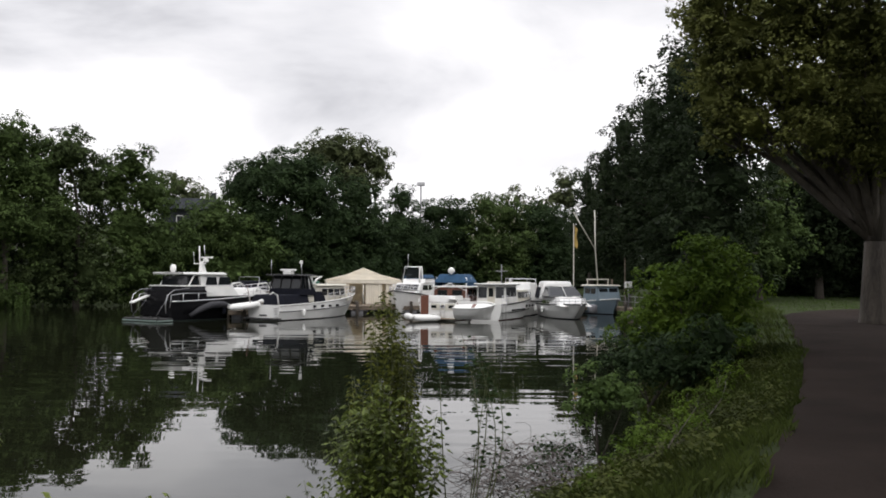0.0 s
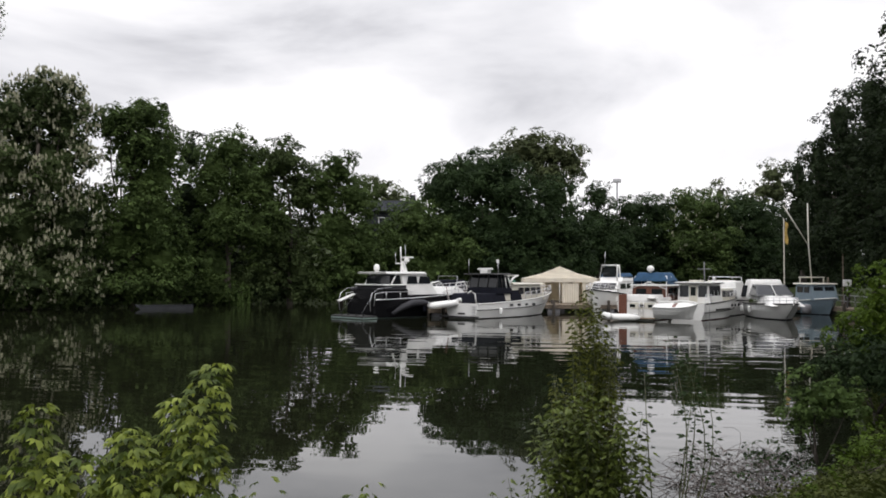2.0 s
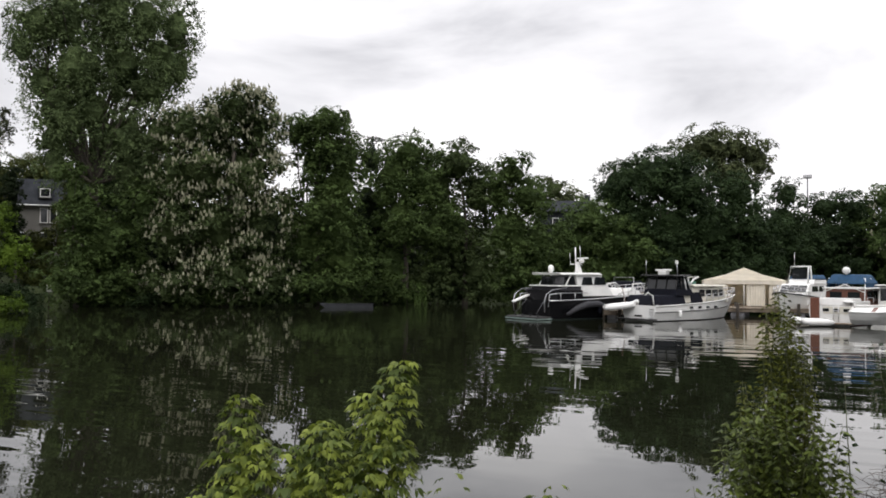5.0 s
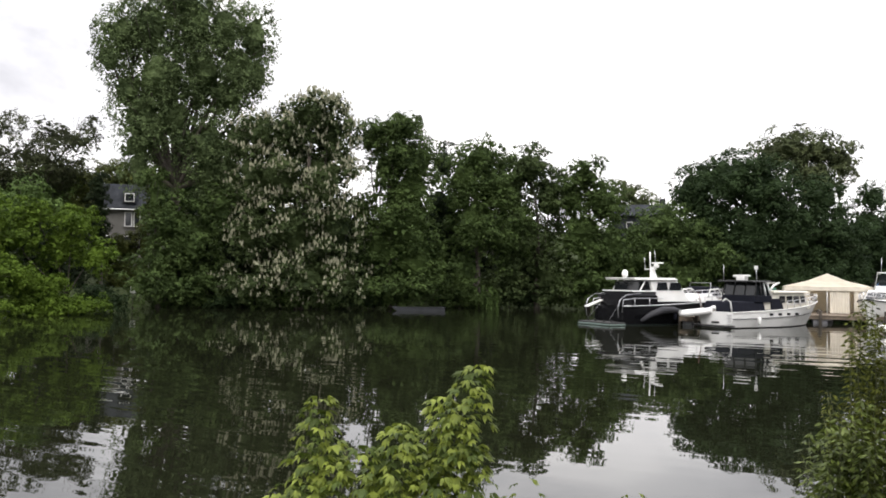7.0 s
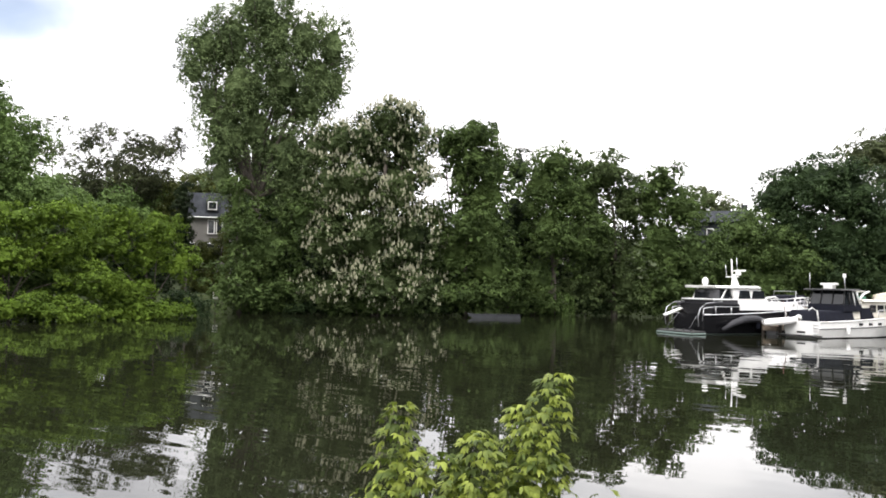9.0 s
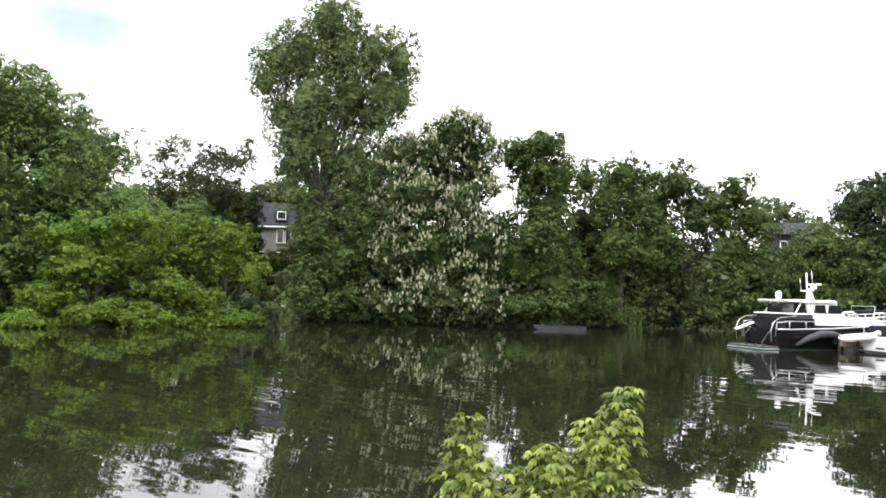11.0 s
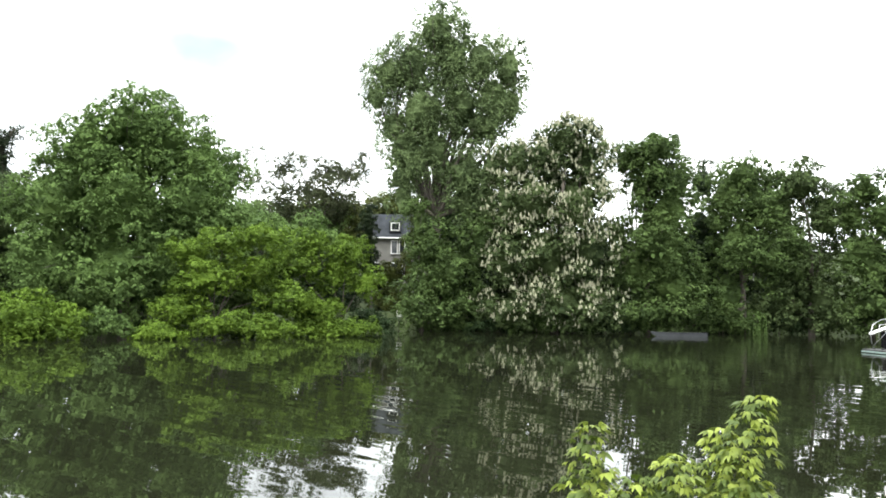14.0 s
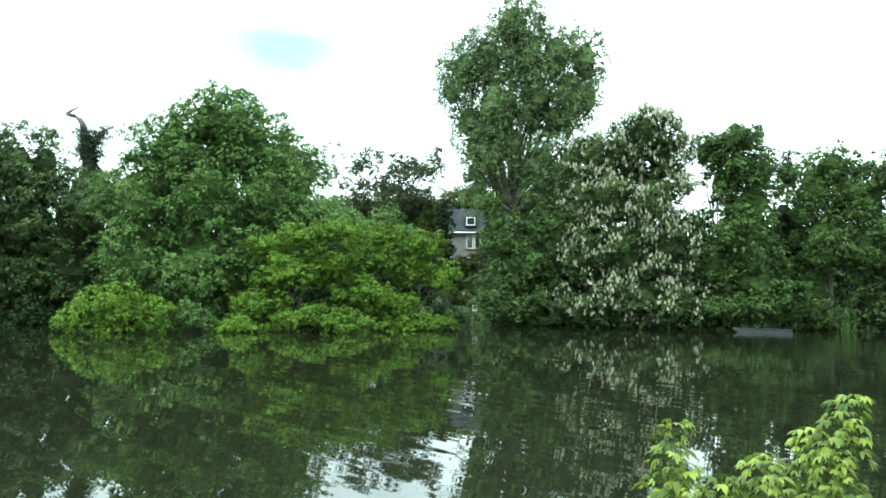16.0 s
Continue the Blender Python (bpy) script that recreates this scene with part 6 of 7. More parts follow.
planked_deck("jetty", "weathered plank jetty behind the moored boats", (-20.53, 69.01, -0.03), (15.00, 74.50, 0.69), 2.2)
planked_deck("jetty", "plank gangway from the jetty to the bank", (14.77, 73.33, 0.73), (16.55, 59.75, 1.61), 1.4)
planked_deck("jetty", "narrow finger jetty between two cruisers", (-14.45, 59.78, 0.23), (-13.33, 69.74, -0.02), 0.9)
# handrail of the gangway
gate = thing("handrail", (14.70, 72.53, 0.76), "grey metal handrail along the jetty", "railing")
_a, _b = Vector((14.70, 72.53, 0.76)), Vector((16.50, 60.28, 1.40))
_a.z = _b.z = 0
gate.location = (_a.x, _a.y, 0.6)
part("rails", pipes([[(0, 0, 0.95), (_b.x - _a.x, _b.y - _a.y, 0.95)], [(0, 0, 0.5), (_b.x - _a.x, _b.y - _a.y, 0.5)]], 0.03), M_GREY, gate)
for k in range(7):
    q = (_b - _a) * k / 6
    part("post", pipe([(q.x, q.y, -0.1), (q.x, q.y, 0.98)], 0.035), M_GREY, gate)


def party_tent():
    at_ = Vector((-6.97, 75.68, 0.50))
    deck = thing("tent_platform", (at_.x, at_.y, 0), "square floating timber platform under the tent", "platform", "", 5)
    part("platform_deck", block(-3.9, 3.9, -3.2, 3.2, 0.45, 0.64, 0.03), M_TEAK, deck)
    for x in (-3.4, 0, 3.4):
        part("float", block(x - 0.4, x + 0.4, -3.0, 3.0, -0.25, 0.45, 0.05), M_GREY, deck)
    ob = thing("party_tent", (at_.x, at_.y, 0.64), "cream canvas party tent with a pyramid roof on a pontoon", "tent", "", 5)
    w, d, e, top = 3.1, 2.6, 2.1, 3.05
    for x in (-w, 0, w):
        for y in (-d, d):
            part("pole", pipe([(x, y, 0), (x, y, e)], 0.05), M_WHITE, ob)
    v = [(-w - 0.15, -d - 0.15, e), (w + 0.15, -d - 0.15, e), (w + 0.15, d + 0.15, e), (-w - 0.15, d + 0.15, e), (0, 0, top + 0.1)]
    mid = [((a[0] * 0.45), a[1] * 0.45, e + (top - e) * 0.47) for a in v[:4]]
    bm = bmesh.new()
    o = [bm.verts.new(p) for p in v[:4]]
    m = [bm.verts.new(p) for p in mid]
    c = bm.verts.new(v[4])
    for k in range(4):
        bm.faces.new((o[k], o[(k + 1) % 4], m[(k + 1) % 4], m[k]))
        bm.faces.new((m[k], m[(k + 1) % 4], c))
    bmesh.ops.solidify(bm, geom=list(bm.faces), thickness=0.03)
    part("roof", bm, M_TENT, ob)
    for x0, x1, y0, y1 in ((-w, w, -d - 0.16, -d - 0.12), (-w, w, d + 0.12, d + 0.16), (-w - 0.16, -w - 0.12, -d, d), (w + 0.12, w + 0.16, -d, d)):
        part("valance", block(x0, x1, y0, y1, e - 0.32, e - 0.01, 0.005), M_TENT, ob)
    # side curtains with folds; the front stands partly open
    for x0, x1 in ((-3.0, -1.2), (0.2, 1.6), (1.9, 3.0)):
        vv, ff = [], []
        n = 24
        for k in range(n + 1):
            x = x0 + (x1 - x0) * k / n
            y = -d - 0.05 + 0.045 * math.sin(k * 1.9)
            vv += [(x, y, 0.05), (x, y, e - 0.05)]
            if k:
                ff.append((2 * k - 2, 2 * k, 2 * k + 1, 2 * k - 1))
        part("curtain", mesh_of("curtain", vv, ff, M_TENT, True), None, ob)
    for sgn in (1, -1):
        part("curtain", block(min(sgn * w, sgn * (w + 0.03)), max(sgn * w, sgn * (w + 0.03)), -d, d, 0.05, e - 0.05, 0.005), M_TENT, ob)
    part("curtain", block(-w, w, d, d + 0.03, 0.05, e - 0.05, 0.005), M_TENT, ob)


party_tent()


def pole(name, at_, top, r, label, mat, category="pole", z0=-0.8):
    ob = thing(name, (at_[0], at_[1], 0), label, category, "mooring poles")
    part("shaft", lathe([(r * 1.1, z0), (r, 0.3), (r * 0.85, top - 0.05), (r * 0.5, top)], 10), mat, ob)
    return ob


fp = pole("flagpole", (11.13, 73.16, 0.71), 7.6, 0.05, "thin pale flagpole with a limp flag", M_CREAM, "flagpole")
fv, ff = [], []
for k in range(9):
    for j in range(3):
        fv.append((0.06 + 0.12 * j + 0.05 * math.sin(k * 0.9 + j), 0.06 * math.sin(k * 1.3 + j * 2), 7.4 - k * 0.22 - 0.1 * j))
for k in range(8):
    for j in range(2):
        a = k * 3 + j
        ff.append((a, a + 1, a + 4, a + 3))
part("flag", mesh_of("flag", fv, ff, material("faded_flag", (0.32, 0.22, 0.06), rough=0.9, vary=0.6, scale=1.5, fine=8), True), None, fp, "limp faded yellow and red flag")
pole("mooring_post", (15.06, 76.53, 0.62), 2.9, 0.11, "grey weathered timber mooring post", M_TEAK)
pole("mooring_post", (15.75, 74.35, 0.70), 4.9, 0.05, "tall thin timber mooring pole", M_TEAK)
pole("mooring_post", (15.45, 64.17, 1.06), 2.6, 0.10, "dark timber mooring post by the bank", M_BARK)
lamp = thing("jetty_lamp", (14.98, 69.40, 0.6), "white box lamp on a short jetty post", "lamp")
part("post", pipe([(0, 0, -0.1), (0, 0, 1.7)], 0.06), M_GREY, lamp)
part("head", block(-0.28, 0.28, -0.2, 0.2, 1.65, 2.15, 0.06), M_WHITE, lamp)
sb = thing("notice_board", (13.92, 54.24, 1.0), "small white notice board on a post by the bank", "sign")
part("post", pipe([(0, 0, -0.6), (0, 0, 1.7)], 0.05), M_BARK, sb)
part("board", block(-0.3, 0.3, -0.03, 0.03, 1.45, 1.85, 0.01), M_WHITE, sb)
tower = thing("floodlight_mast", (-7.60, 289.90, 1.0), "distant grey floodlight mast above the trees", "mast")
part("shaft", lathe([(0.5, 0), (0.3, 20), (0.22, 32.5)], 10), M_GREY, tower)
part("lamp_frame", block(-1.3, 1.3, -0.3, 0.3, 32.2, 33.4, 0.1), M_GREY, tower)
for k in range(4):
    part("floodlight", block(-1.2 + k * 0.62, -0.7 + k * 0.62, -0.6, -0.3, 32.4, 33.2, 0.05), M_STEEL, tower)


# ---- far bank: punt, sign, houses, snag ----
M_PUNT = material("dark_grey_aluminium", (0.026, 0.028, 0.031), rough=0.6, spec=0.2, vary=0.3, scale=1.5, fine=15)


def punt():
    ob = thing("punt", Vector((-42.53, 66.75, 0.00)), "grey flat-bottomed work punt moored at the far bank", "boat", "", 32)
    for nm, x0, x1, y0, y1, z0, z1 in (("side", 0.3, 4.5, -0.75, -0.68, -0.1, 0.32), ("side", 0.3, 4.5, 0.68, 0.75, -0.1, 0.32), ("floor", 0.2, 4.5, -0.7, 0.7, -0.12, -0.02), ("end", 4.45, 4.55, -0.75, 0.75, 0.0, 0.34), ("thwart", 1.6, 1.9, -0.7, 0.7, 0.22, 0.27), ("thwart", 3.6, 3.9, -0.7, 0.7, 0.22, 0.27)):
        part(nm, block(x0, x1, y0, y1, z0, z1, 0.02), M_PUNT, ob)
    part("bow_ramp", rounded(solid([(-0.2, -0.72, 0.25), (0.35, -0.75, -0.1), (0.35, 0.75, -0.1), (-0.2, 0.72, 0.25), (-0.25, -0.72, 0.38), (0.35, -0.75, 0.33), (0.35, 0.75, 0.33), (-0.25, 0.72, 0.38)]), 0.02), M_PUNT, ob)
    part("gunwale", block(0.2, 4.6, -0.8, -0.7, 0.31, 0.35, 0.01), M_PUNT, ob)


punt()
_s = Vector((-63.97, 55.32, 1.58))
sg = thing("bank_sign", (_s.x, _s.y, _s.z - 1.4), "small square white sign with a dark mark on a post", "sign", "", 49)
part("post", pipe([(0, 0, -0.4), (0, 0, 1.2)], 0.05), M_BARK, sg)
part("board", block(-0.3, 0.3, -0.05, -0.01, 1.1, 1.7, 0.02), M_WHITE, sg)
part("mark", block(-0.12, 0.12, -0.065, -0.051, 1.28, 1.5, 0.0), M_RUBBER, sg)
M_SLATE = material("dark_slate", (0.030, 0.033, 0.038), rough=0.9, spec=0.12, vary=0.4, scale=1.0, fine=8, bump=0.3)
M_RENDER = material("pale_render", (0.12, 0.115, 0.105), rough=0.9, vary=0.15, scale=0.7, fine=12)


def window(parent, x, y, z, w, h, open_=False):
    fr = part("window", block(x - w / 2 - 0.09, x + w / 2 + 0.09, y - 0.06, y, z - 0.09, z + h + 0.09, 0.01), M_WHITE, parent, "white framed window")
    part("pane", block(x - w / 2, x + w / 2, y - 0.075, y - 0.061, z, z + h, 0.0), M_GLASS, fr)
    part("sill", block(x - w / 2 - 0.15, x + w / 2 + 0.15, y - 0.2, y, z - 0.16, z - 0.095, 0.01), M_RENDER, fr)


def house(at_, turn, w, d, base, eave, ridge, label, windows, dormer=True, terrace=True, walls=None):
    ob = thing("house", (at_[0], at_[1], 0), label, "house", "", turn)
    part("wall", block(-w / 2, w / 2, 0, d, base, eave, 0.02), walls or M_RENDER, ob)
    roof = part("roof", solid([(-w / 2 - 0.3, -0.4, eave), (w / 2 + 0.3, -0.4, eave), (w / 2 + 0.3, d + 0.4, eave), (-w / 2 - 0.3, d + 0.4, eave),
                               (-w / 2 + 0.5, 1.3, ridge), (w / 2 - 0.5, 1.3, ridge), (w / 2 - 0.5, d - 1.3, ridge), (-w / 2 + 0.5, d - 1.3, ridge)]), M_SLATE, ob, "steep dark slate roof")
    part("gutter", pipe([(-w / 2 - 0.3, -0.45, eave + 0.02), (w / 2 + 0.3, -0.45, eave + 0.02)], 0.08), walls or M_WHITE, roof)
    for x, z, ww, hh in windows:
        window(ob, x, 0, z, ww, hh)
    if dormer:
        dm = part("dormer", block(-0.8, 0.8, -0.15, 2.0, eave + 0.75, eave + 2.3, 0.03), M_SLATE, ob)
        window(dm, 0, -0.15, eave + 1.1, 0.95, 0.85)
    part("chimney", block(w / 2 - 1.6, w / 2 - 0.9, d / 2, d / 2 + 0.7, ridge - 0.5, ridge + 1.0, 0.03), M_SLATE, ob)
    if terrace:
        part("terrace", block(-w / 2, w / 2, -3.2, 0.0, base, base + 1.9, 0.03), M_RENDER, ob)
        for k in range(12):
            part("baluster", block(-w / 2 + 0.1 + k * (w - 0.3) / 11, -w / 2 + 0.2 + k * (w - 0.3) / 11, -3.15, -3.05, base + 1.9, base + 2.8, 0.01), M_RENDER, ob)
        part("handrail", block(-w / 2, w / 2, -3.2, -3.0, base + 2.8, base + 2.92, 0.02), M_RENDER, ob)
    return ob


_h = Vector((-85.15, 72.87, 5.89))
house(_h, 49, 9.0, 8.0, 3.6, 10.85, 14.1, "pale rendered house with steep slate roof among trees",
      [(-0.1, 8.9, 0.7, 1.6), (0.9, 8.9, 0.6, 1.6), (-2.6, 6.2, 1.0, 1.4), (0.2, 6.2, 1.4, 1.4), (2.4, 6.2, 1.0, 1.4)])
_h = Vector((-54.09, 104.88, 8.15))
house(_h, 30, 14.0, 8.0, 1.5, 9.21, 12.06, "white rendered house with dark roof glimpsed between trees",
      [(-4.5, 4.4, 1.1, 1.5), (-1.5, 4.4, 1.1, 1.5), (1.5, 4.4, 1.1, 1.5), (4.5, 4.4, 1.1, 1.5)], dormer=False, terrace=False)

_h = polar(16.3, 118)
house(_h, 16, 8.0, 7.0, 1.5, 11.6, 13.2, "dark slate-hung house with a low roof behind the bank trees",
      [(-1.6, 9.9, 0.7, 0.8), (1.4, 9.9, 0.7, 0.8)], dormer=False, terrace=False, walls=M_SLATE)


def snag():
    foot = Vector((-86.1, 25.8, 0.73))
    foot.z = ground_z(foot.x, foot.y)
    ob = thing("dead_tree", foot, "dead broken tree trunk wrapped in dark ivy", "tree")
    tops = [Vector(p) - foot for p in ((-86.45, 24.54, 18.12), (-86.89, 22.94, 19.78), (-86.61, 23.98, 20.54), (-85.93, 26.29, 18.66), (-86.27, 25.13, 14.57))]
    rnd = random.Random(4)
    paths = [limb((0, 0, -0.2), tops[4], 0.75, 0.6, rnd, 6, 0.02), limb(tops[4], tops[0], 0.6, 0.4, rnd, 4, 0.05), limb(tops[0], tops[1], 0.36, 0.16, rnd, 4, 0.2), limb(tops[1], tops[2], 0.16, 0.06, rnd, 3, 0.2), limb(tops[4], tops[3], 0.4, 0.14, rnd, 4, 0.1)]
    part("trunk", mesh_of("trunk", *tubes(paths, 8), M_BARK, True), None, ob)
    rng = np.random.default_rng(8)
    cen = np.array([tuple(tops[4].lerp(tops[0], f) + Vector((rnd.gauss(0, 0.35), rnd.gauss(0, 0.35), 0))) for f in np.linspace(-1.2, 1.05, 90)] + [tuple(tops[4].lerp(tops[3], f) + Vector((rnd.gauss(0, 0.3), rnd.gauss(0, 0.3), 0))) for f in np.linspace(0, 1.0, 20)])
    part("ivy", quads("ivy", leaf_cloud(cen, np.full(len(cen), 0.85), 70, 0.24, rng), LEAF["shade"]), None, ob, "dark ivy leaves")


snag()

# ---- the near bank: weeds, shrubs, path trees ----
def weeds(name, label, x0, x1, y0, y1, n, size, leaf, seed, lo, hi, tall=0.3, per=9):
    """Leafy ground cover on the bank between two distances from the water's edge."""
    rng = np.random.default_rng(seed)
    x, y = rng.uniform(x0, x1, n), rng.uniform(y0, y1, n)
    d = shore_distance(x, y)
    keep = (d > lo) & (d < hi)
    patch = np.sin(x * 1.1 + 0.7 * y) + np.sin(y * 0.9 - x * 0.5) + rng.normal(size=n) * 0.8
    keep &= patch > -0.7
    x, y = x[keep], y[keep]
    # never on the path
    for a, b in zip(PATH, PATH[1:]):
        e = np.array(b) - np.array(a)
        e = e / np.linalg.norm(e)
        along = (x - a[0]) * e[0] + (y - a[1]) * e[1]
        side = (x - a[0]) * e[1] - (y - a[1]) * e[0]
        ok = ~((along > -0.5) & (along < np.linalg.norm(np.array(b) - np.array(a)) + 0.5) & (side > -0.05 - 0.15 * rng.random(len(x))) & (side < PATH_W))
        x, y = x[ok], y[ok]
    z = height(x, y)
    h = tall * rng.uniform(0.3, 1.0, len(x))
    c = np.stack([x, y, z + h * 0.5], 1)
    q = leaf_cloud(c, np.maximum(h * 0.8, 0.06), per, size, rng, 0.9)
    me = quads(name, q, LEAF[leaf])
    return tagged(new(name, me), label, "plants", kind="stuff")


M_BLADE = leafy("grass_blade", (0.110, 0.155, 0.038), (0.045, 0.070, 0.018))


M_LAWN = leafy("lawn_blade", (0.125, 0.225, 0.045), (0.060, 0.110, 0.022))


def grass(name, label, x0, x1, y0, y1, n, ln, lo, hi, seed):
    rng = np.random.default_rng(seed)
    x, y = rng.uniform(x0, x1, n), rng.uniform(y0, y1, n)
    d = shore_distance(x, y)
    k = (d > lo) & (d < hi)
    x, y = x[k], y[k]
    for a, b in zip(PATH, PATH[1:]):
        e = np.array(b) - np.array(a)
        l_ = np.linalg.norm(e)
        e = e / l_
        along, side = (x - a[0]) * e[0] + (y - a[1]) * e[1], (x - a[0]) * e[1] - (y - a[1]) * e[0]
        ok = ~((along > -0.5) & (along < l_ + 0.5) & (side > 0.1 - 0.55 * rng.random(len(x)) * (1 + np.sin(1.3 * x + 2.1 * y))) & (side < PATH_W))
        x, y = x[ok], y[ok]
    z = height(x, y)
    m = len(x)
    w = rng.uniform(0, 2 * np.pi, m)
    s = ln * rng.uniform(0.4, 1.2, m)
    u = np.stack([np.cos(w), np.sin(w), 0 * w], 1)
    side = np.stack([-np.sin(w), np.cos(w), 0 * w], 1) * (0.004 + 0.012 * s[:, None])
    p = np.stack([x, y, z - 0.02], 1)
    tip = p + u * (s * rng.uniform(0.2, 0.7, m))[:, None] + np.array([0, 0, 1]) * s[:, None]
    mid = p + u * (s * 0.15)[:, None] + np.array([0, 0, 0.6]) * s[:, None]
    q = np.stack([p - side, p + side, mid + side * 0.8, tip], 1)
    me = quads(name, q, M_LAWN if "lawn" in name else M_BLADE)
    return tagged(new(name, me), label, "grass", kind="stuff")


grass("bank_grass", "long green grass on the sloping bank", -8, 8, -2, 22, 260000, 0.17, 0.1, 5.0, 11)
grass("bank_grass", "green grass on the bank further along", 4, 24, 20, 60, 60000, 0.2, 0.1, 6.0, 12)
grass("lawn_grass", "short lawn grass beside the path", 6, 48, 8, 84, 62000, 0.13, 4.5, 40.0, 13)
weeds("bank_weeds", "leafy nettles and weeds on the bank slope", -7, 14, 0, 42, 30000, 0.062, "olive", 21, 0.2, 2.8, 0.34, 12)
weeds("bank_weeds", "bright leafy weeds along the path edge", -7, 14, 0, 42, 14000, 0.05, "olive", 22, 1.0, 3.6, 0.14, 10)

G2 = "shrubs on the near bank"
tree("shrub", "large leafy green shrub leaning over the water's edge", (-16.35, 21.0), 0.10,
     [(-15.30, 21.0, 2.93, 0.90, 0.69), (-17.90, 21.0, 3.13, 0.90, 0.55), (-16.18, 21.0, 3.86, 0.33, 0.39), (-14.60, 21.0, 2.06, 1.04, 0.69), (-18.0, 21.0, 2.48, 0.66, 0.69), (-13.18, 21.0, 1.71, 0.76, 0.55), (-16.69, 21.0, 1.75, 1.10, 0.62), (-17.39, 21.0, 3.59, 0.62, 0.41)],
     "lime", size=0.12, spacing=0.40, per=32, seed=71, group=G2, category="shrub", trunk_to=0.4, core=0.42)
tree("shrub", "small leafy shrub at the water's edge", (-10.37, 14.5), 0.04, [(-10.49, 14.5, 1.32, 0.36, 0.31), (-12.11, 14.5, 1.24, 0.29, 0.27), (-9.58, 14.5, 1.03, 0.24, 0.21)],
     "willow", size=0.10, spacing=0.3, per=24, seed=72, group=G2, category="shrub", trunk_to=0.3, core=0.5)
tree("shrub", "dark low shrub under the leaning bush", (-13.54, 19.0), 0.05, [(-12.82, 19.0, 1.37, 0.69, 0.44), (-15.30, 19.0, 1.33, 0.75, 0.44), (-17.72, 19.0, 1.89, 0.62, 0.50), (-11.75, 19.0, 1.36, 0.37, 0.37)],
     "dark", size=0.12, spacing=0.4, per=36, seed=73, group=G2, category="shrub", trunk_to=0.3, core=0.5)
# low brambles that cover the slope below the path
tree("bramble", "yellow-green brambles covering the bank slope", (-14.25, 11.0), 0.03, [(-12.47, 11.0, 0.91, 0.36, 0.19), (-14.94, 13.0, 1.06, 0.38, 0.19), (-16.51, 15.0, 1.11, 0.39, 0.20), (-11.39, 10.0, 0.75, 0.33, 0.18), (-18.22, 18.0, 1.21, 0.38, 0.21), (-13.89, 12.0, 0.91, 0.32, 0.16), (-10.31, 10.0, 0.62, 0.26, 0.14), (-15.64, 12.0, 1.01, 0.24, 0.13)],
     "lime", size=0.07, spacing=0.26, per=20, seed=74, group=G2, category="shrub", trunk_to=0.2, core=0)

M_SHOOT = material("young_maple_leaf", (0.182, 0.222, 0.036), rough=0.55, dark=(0.056, 0.085, 0.013), vary=0.3, scale=6, fine=40, object_random=0.7, spec=0.25, through_light=0.35)
M_SHOOT_STEM = material("green_shoot_stem", (0.060, 0.070, 0.022), rough=0.6, vary=0.3, scale=8, fine=60)

# young trees at the water's edge: upright shoots with drooping leaflets
M_SAPLING = material("sapling_leaf", (0.092, 0.120, 0.022), rough=0.5, dark=(0.028, 0.042, 0.009), vary=0.35, scale=2.0, fine=20, island=0.45, spec=0.25, through_light=0.3)
M_SAPLING_TOP = material("olive_sapling_leaf", (0.088, 0.100, 0.018), rough=0.7, dark=(0.034, 0.042, 0.010), vary=0.3, scale=2.0, fine=20, island=0.45, spec=0.08, through_light=0.35)


def shoots(name, label, foot, stems, leaf_mat, seed, gap=0.02, ln=0.062, slim=0.36, bare=0.15, droop=0.7, reach=0.09, bend=0.05):
    """stems: tips as (x, y, z) offsets from the foot on the ground; leaflets hang in threes along each shoot."""
    rng, rnd = np.random.default_rng(seed), random.Random(seed)
    foot = Vector(foot)
    foot.z = max(ground_z(foot.x, foot.y), -0.1) - 0.05
    ob = thing(name, foot, label, "young tree", G2)
    p, d = [], []
    for tip in stems:
        tip = Vector(tip)
        base = Vector((tip.x * 0.25, tip.y * 0.25, 0))
        path = limb(base, tip, 0.008, 0.002, rnd, 8, bend)
        part("stem", mesh_of("stem", *tubes([path], 5), M_SHOOT_STEM, True), None, ob)
        n = int(tip.length * (1 - bare) / gap)
        for k in range(n):
            f = (bare + (1 - bare) * k / n) * 7.999
            q = path[int(f)][0].lerp(path[int(f) + 1][0], f - int(f))
            w = k * 2.4 + rnd.uniform(-0.6, 0.6)
            out = Vector((math.cos(w), math.sin(w), 0))
            at_ = q + out * rnd.uniform(0.15, 1.0) * reach * (1.15 - 0.55 * k / n) + Vector((0, 0, 0.02))
            for j in (-1, 0, 1):
                v = (out + Vector((-out.y, out.x, 0)) * 0.9 * j + Vector((0, 0, -droop * rnd.uniform(0.4, 1.4)))).normalized()
                p.append(at_)
                d.append(v)
    p, d = np.array([tuple(v) for v in p]), np.array([tuple(v) for v in d])
    side = np.cross(d, rng.normal(size=d.shape) * 0.6 + np.array([0, 0, 1]))
    side /= np.linalg.norm(side, axis=1)[:, None]
    s_ = ln * rng.uniform(0.6, 1.25, (len(p), 1))
    q = np.stack([p, p + d * s_ * 0.5 + side * s_ * slim * 0.5, p + d * s_, p + d * s_ * 0.5 - side * s_ * slim * 0.5], 1)
    part("foliage", quads("foliage", q, leaf_mat), None, ob)
    return ob


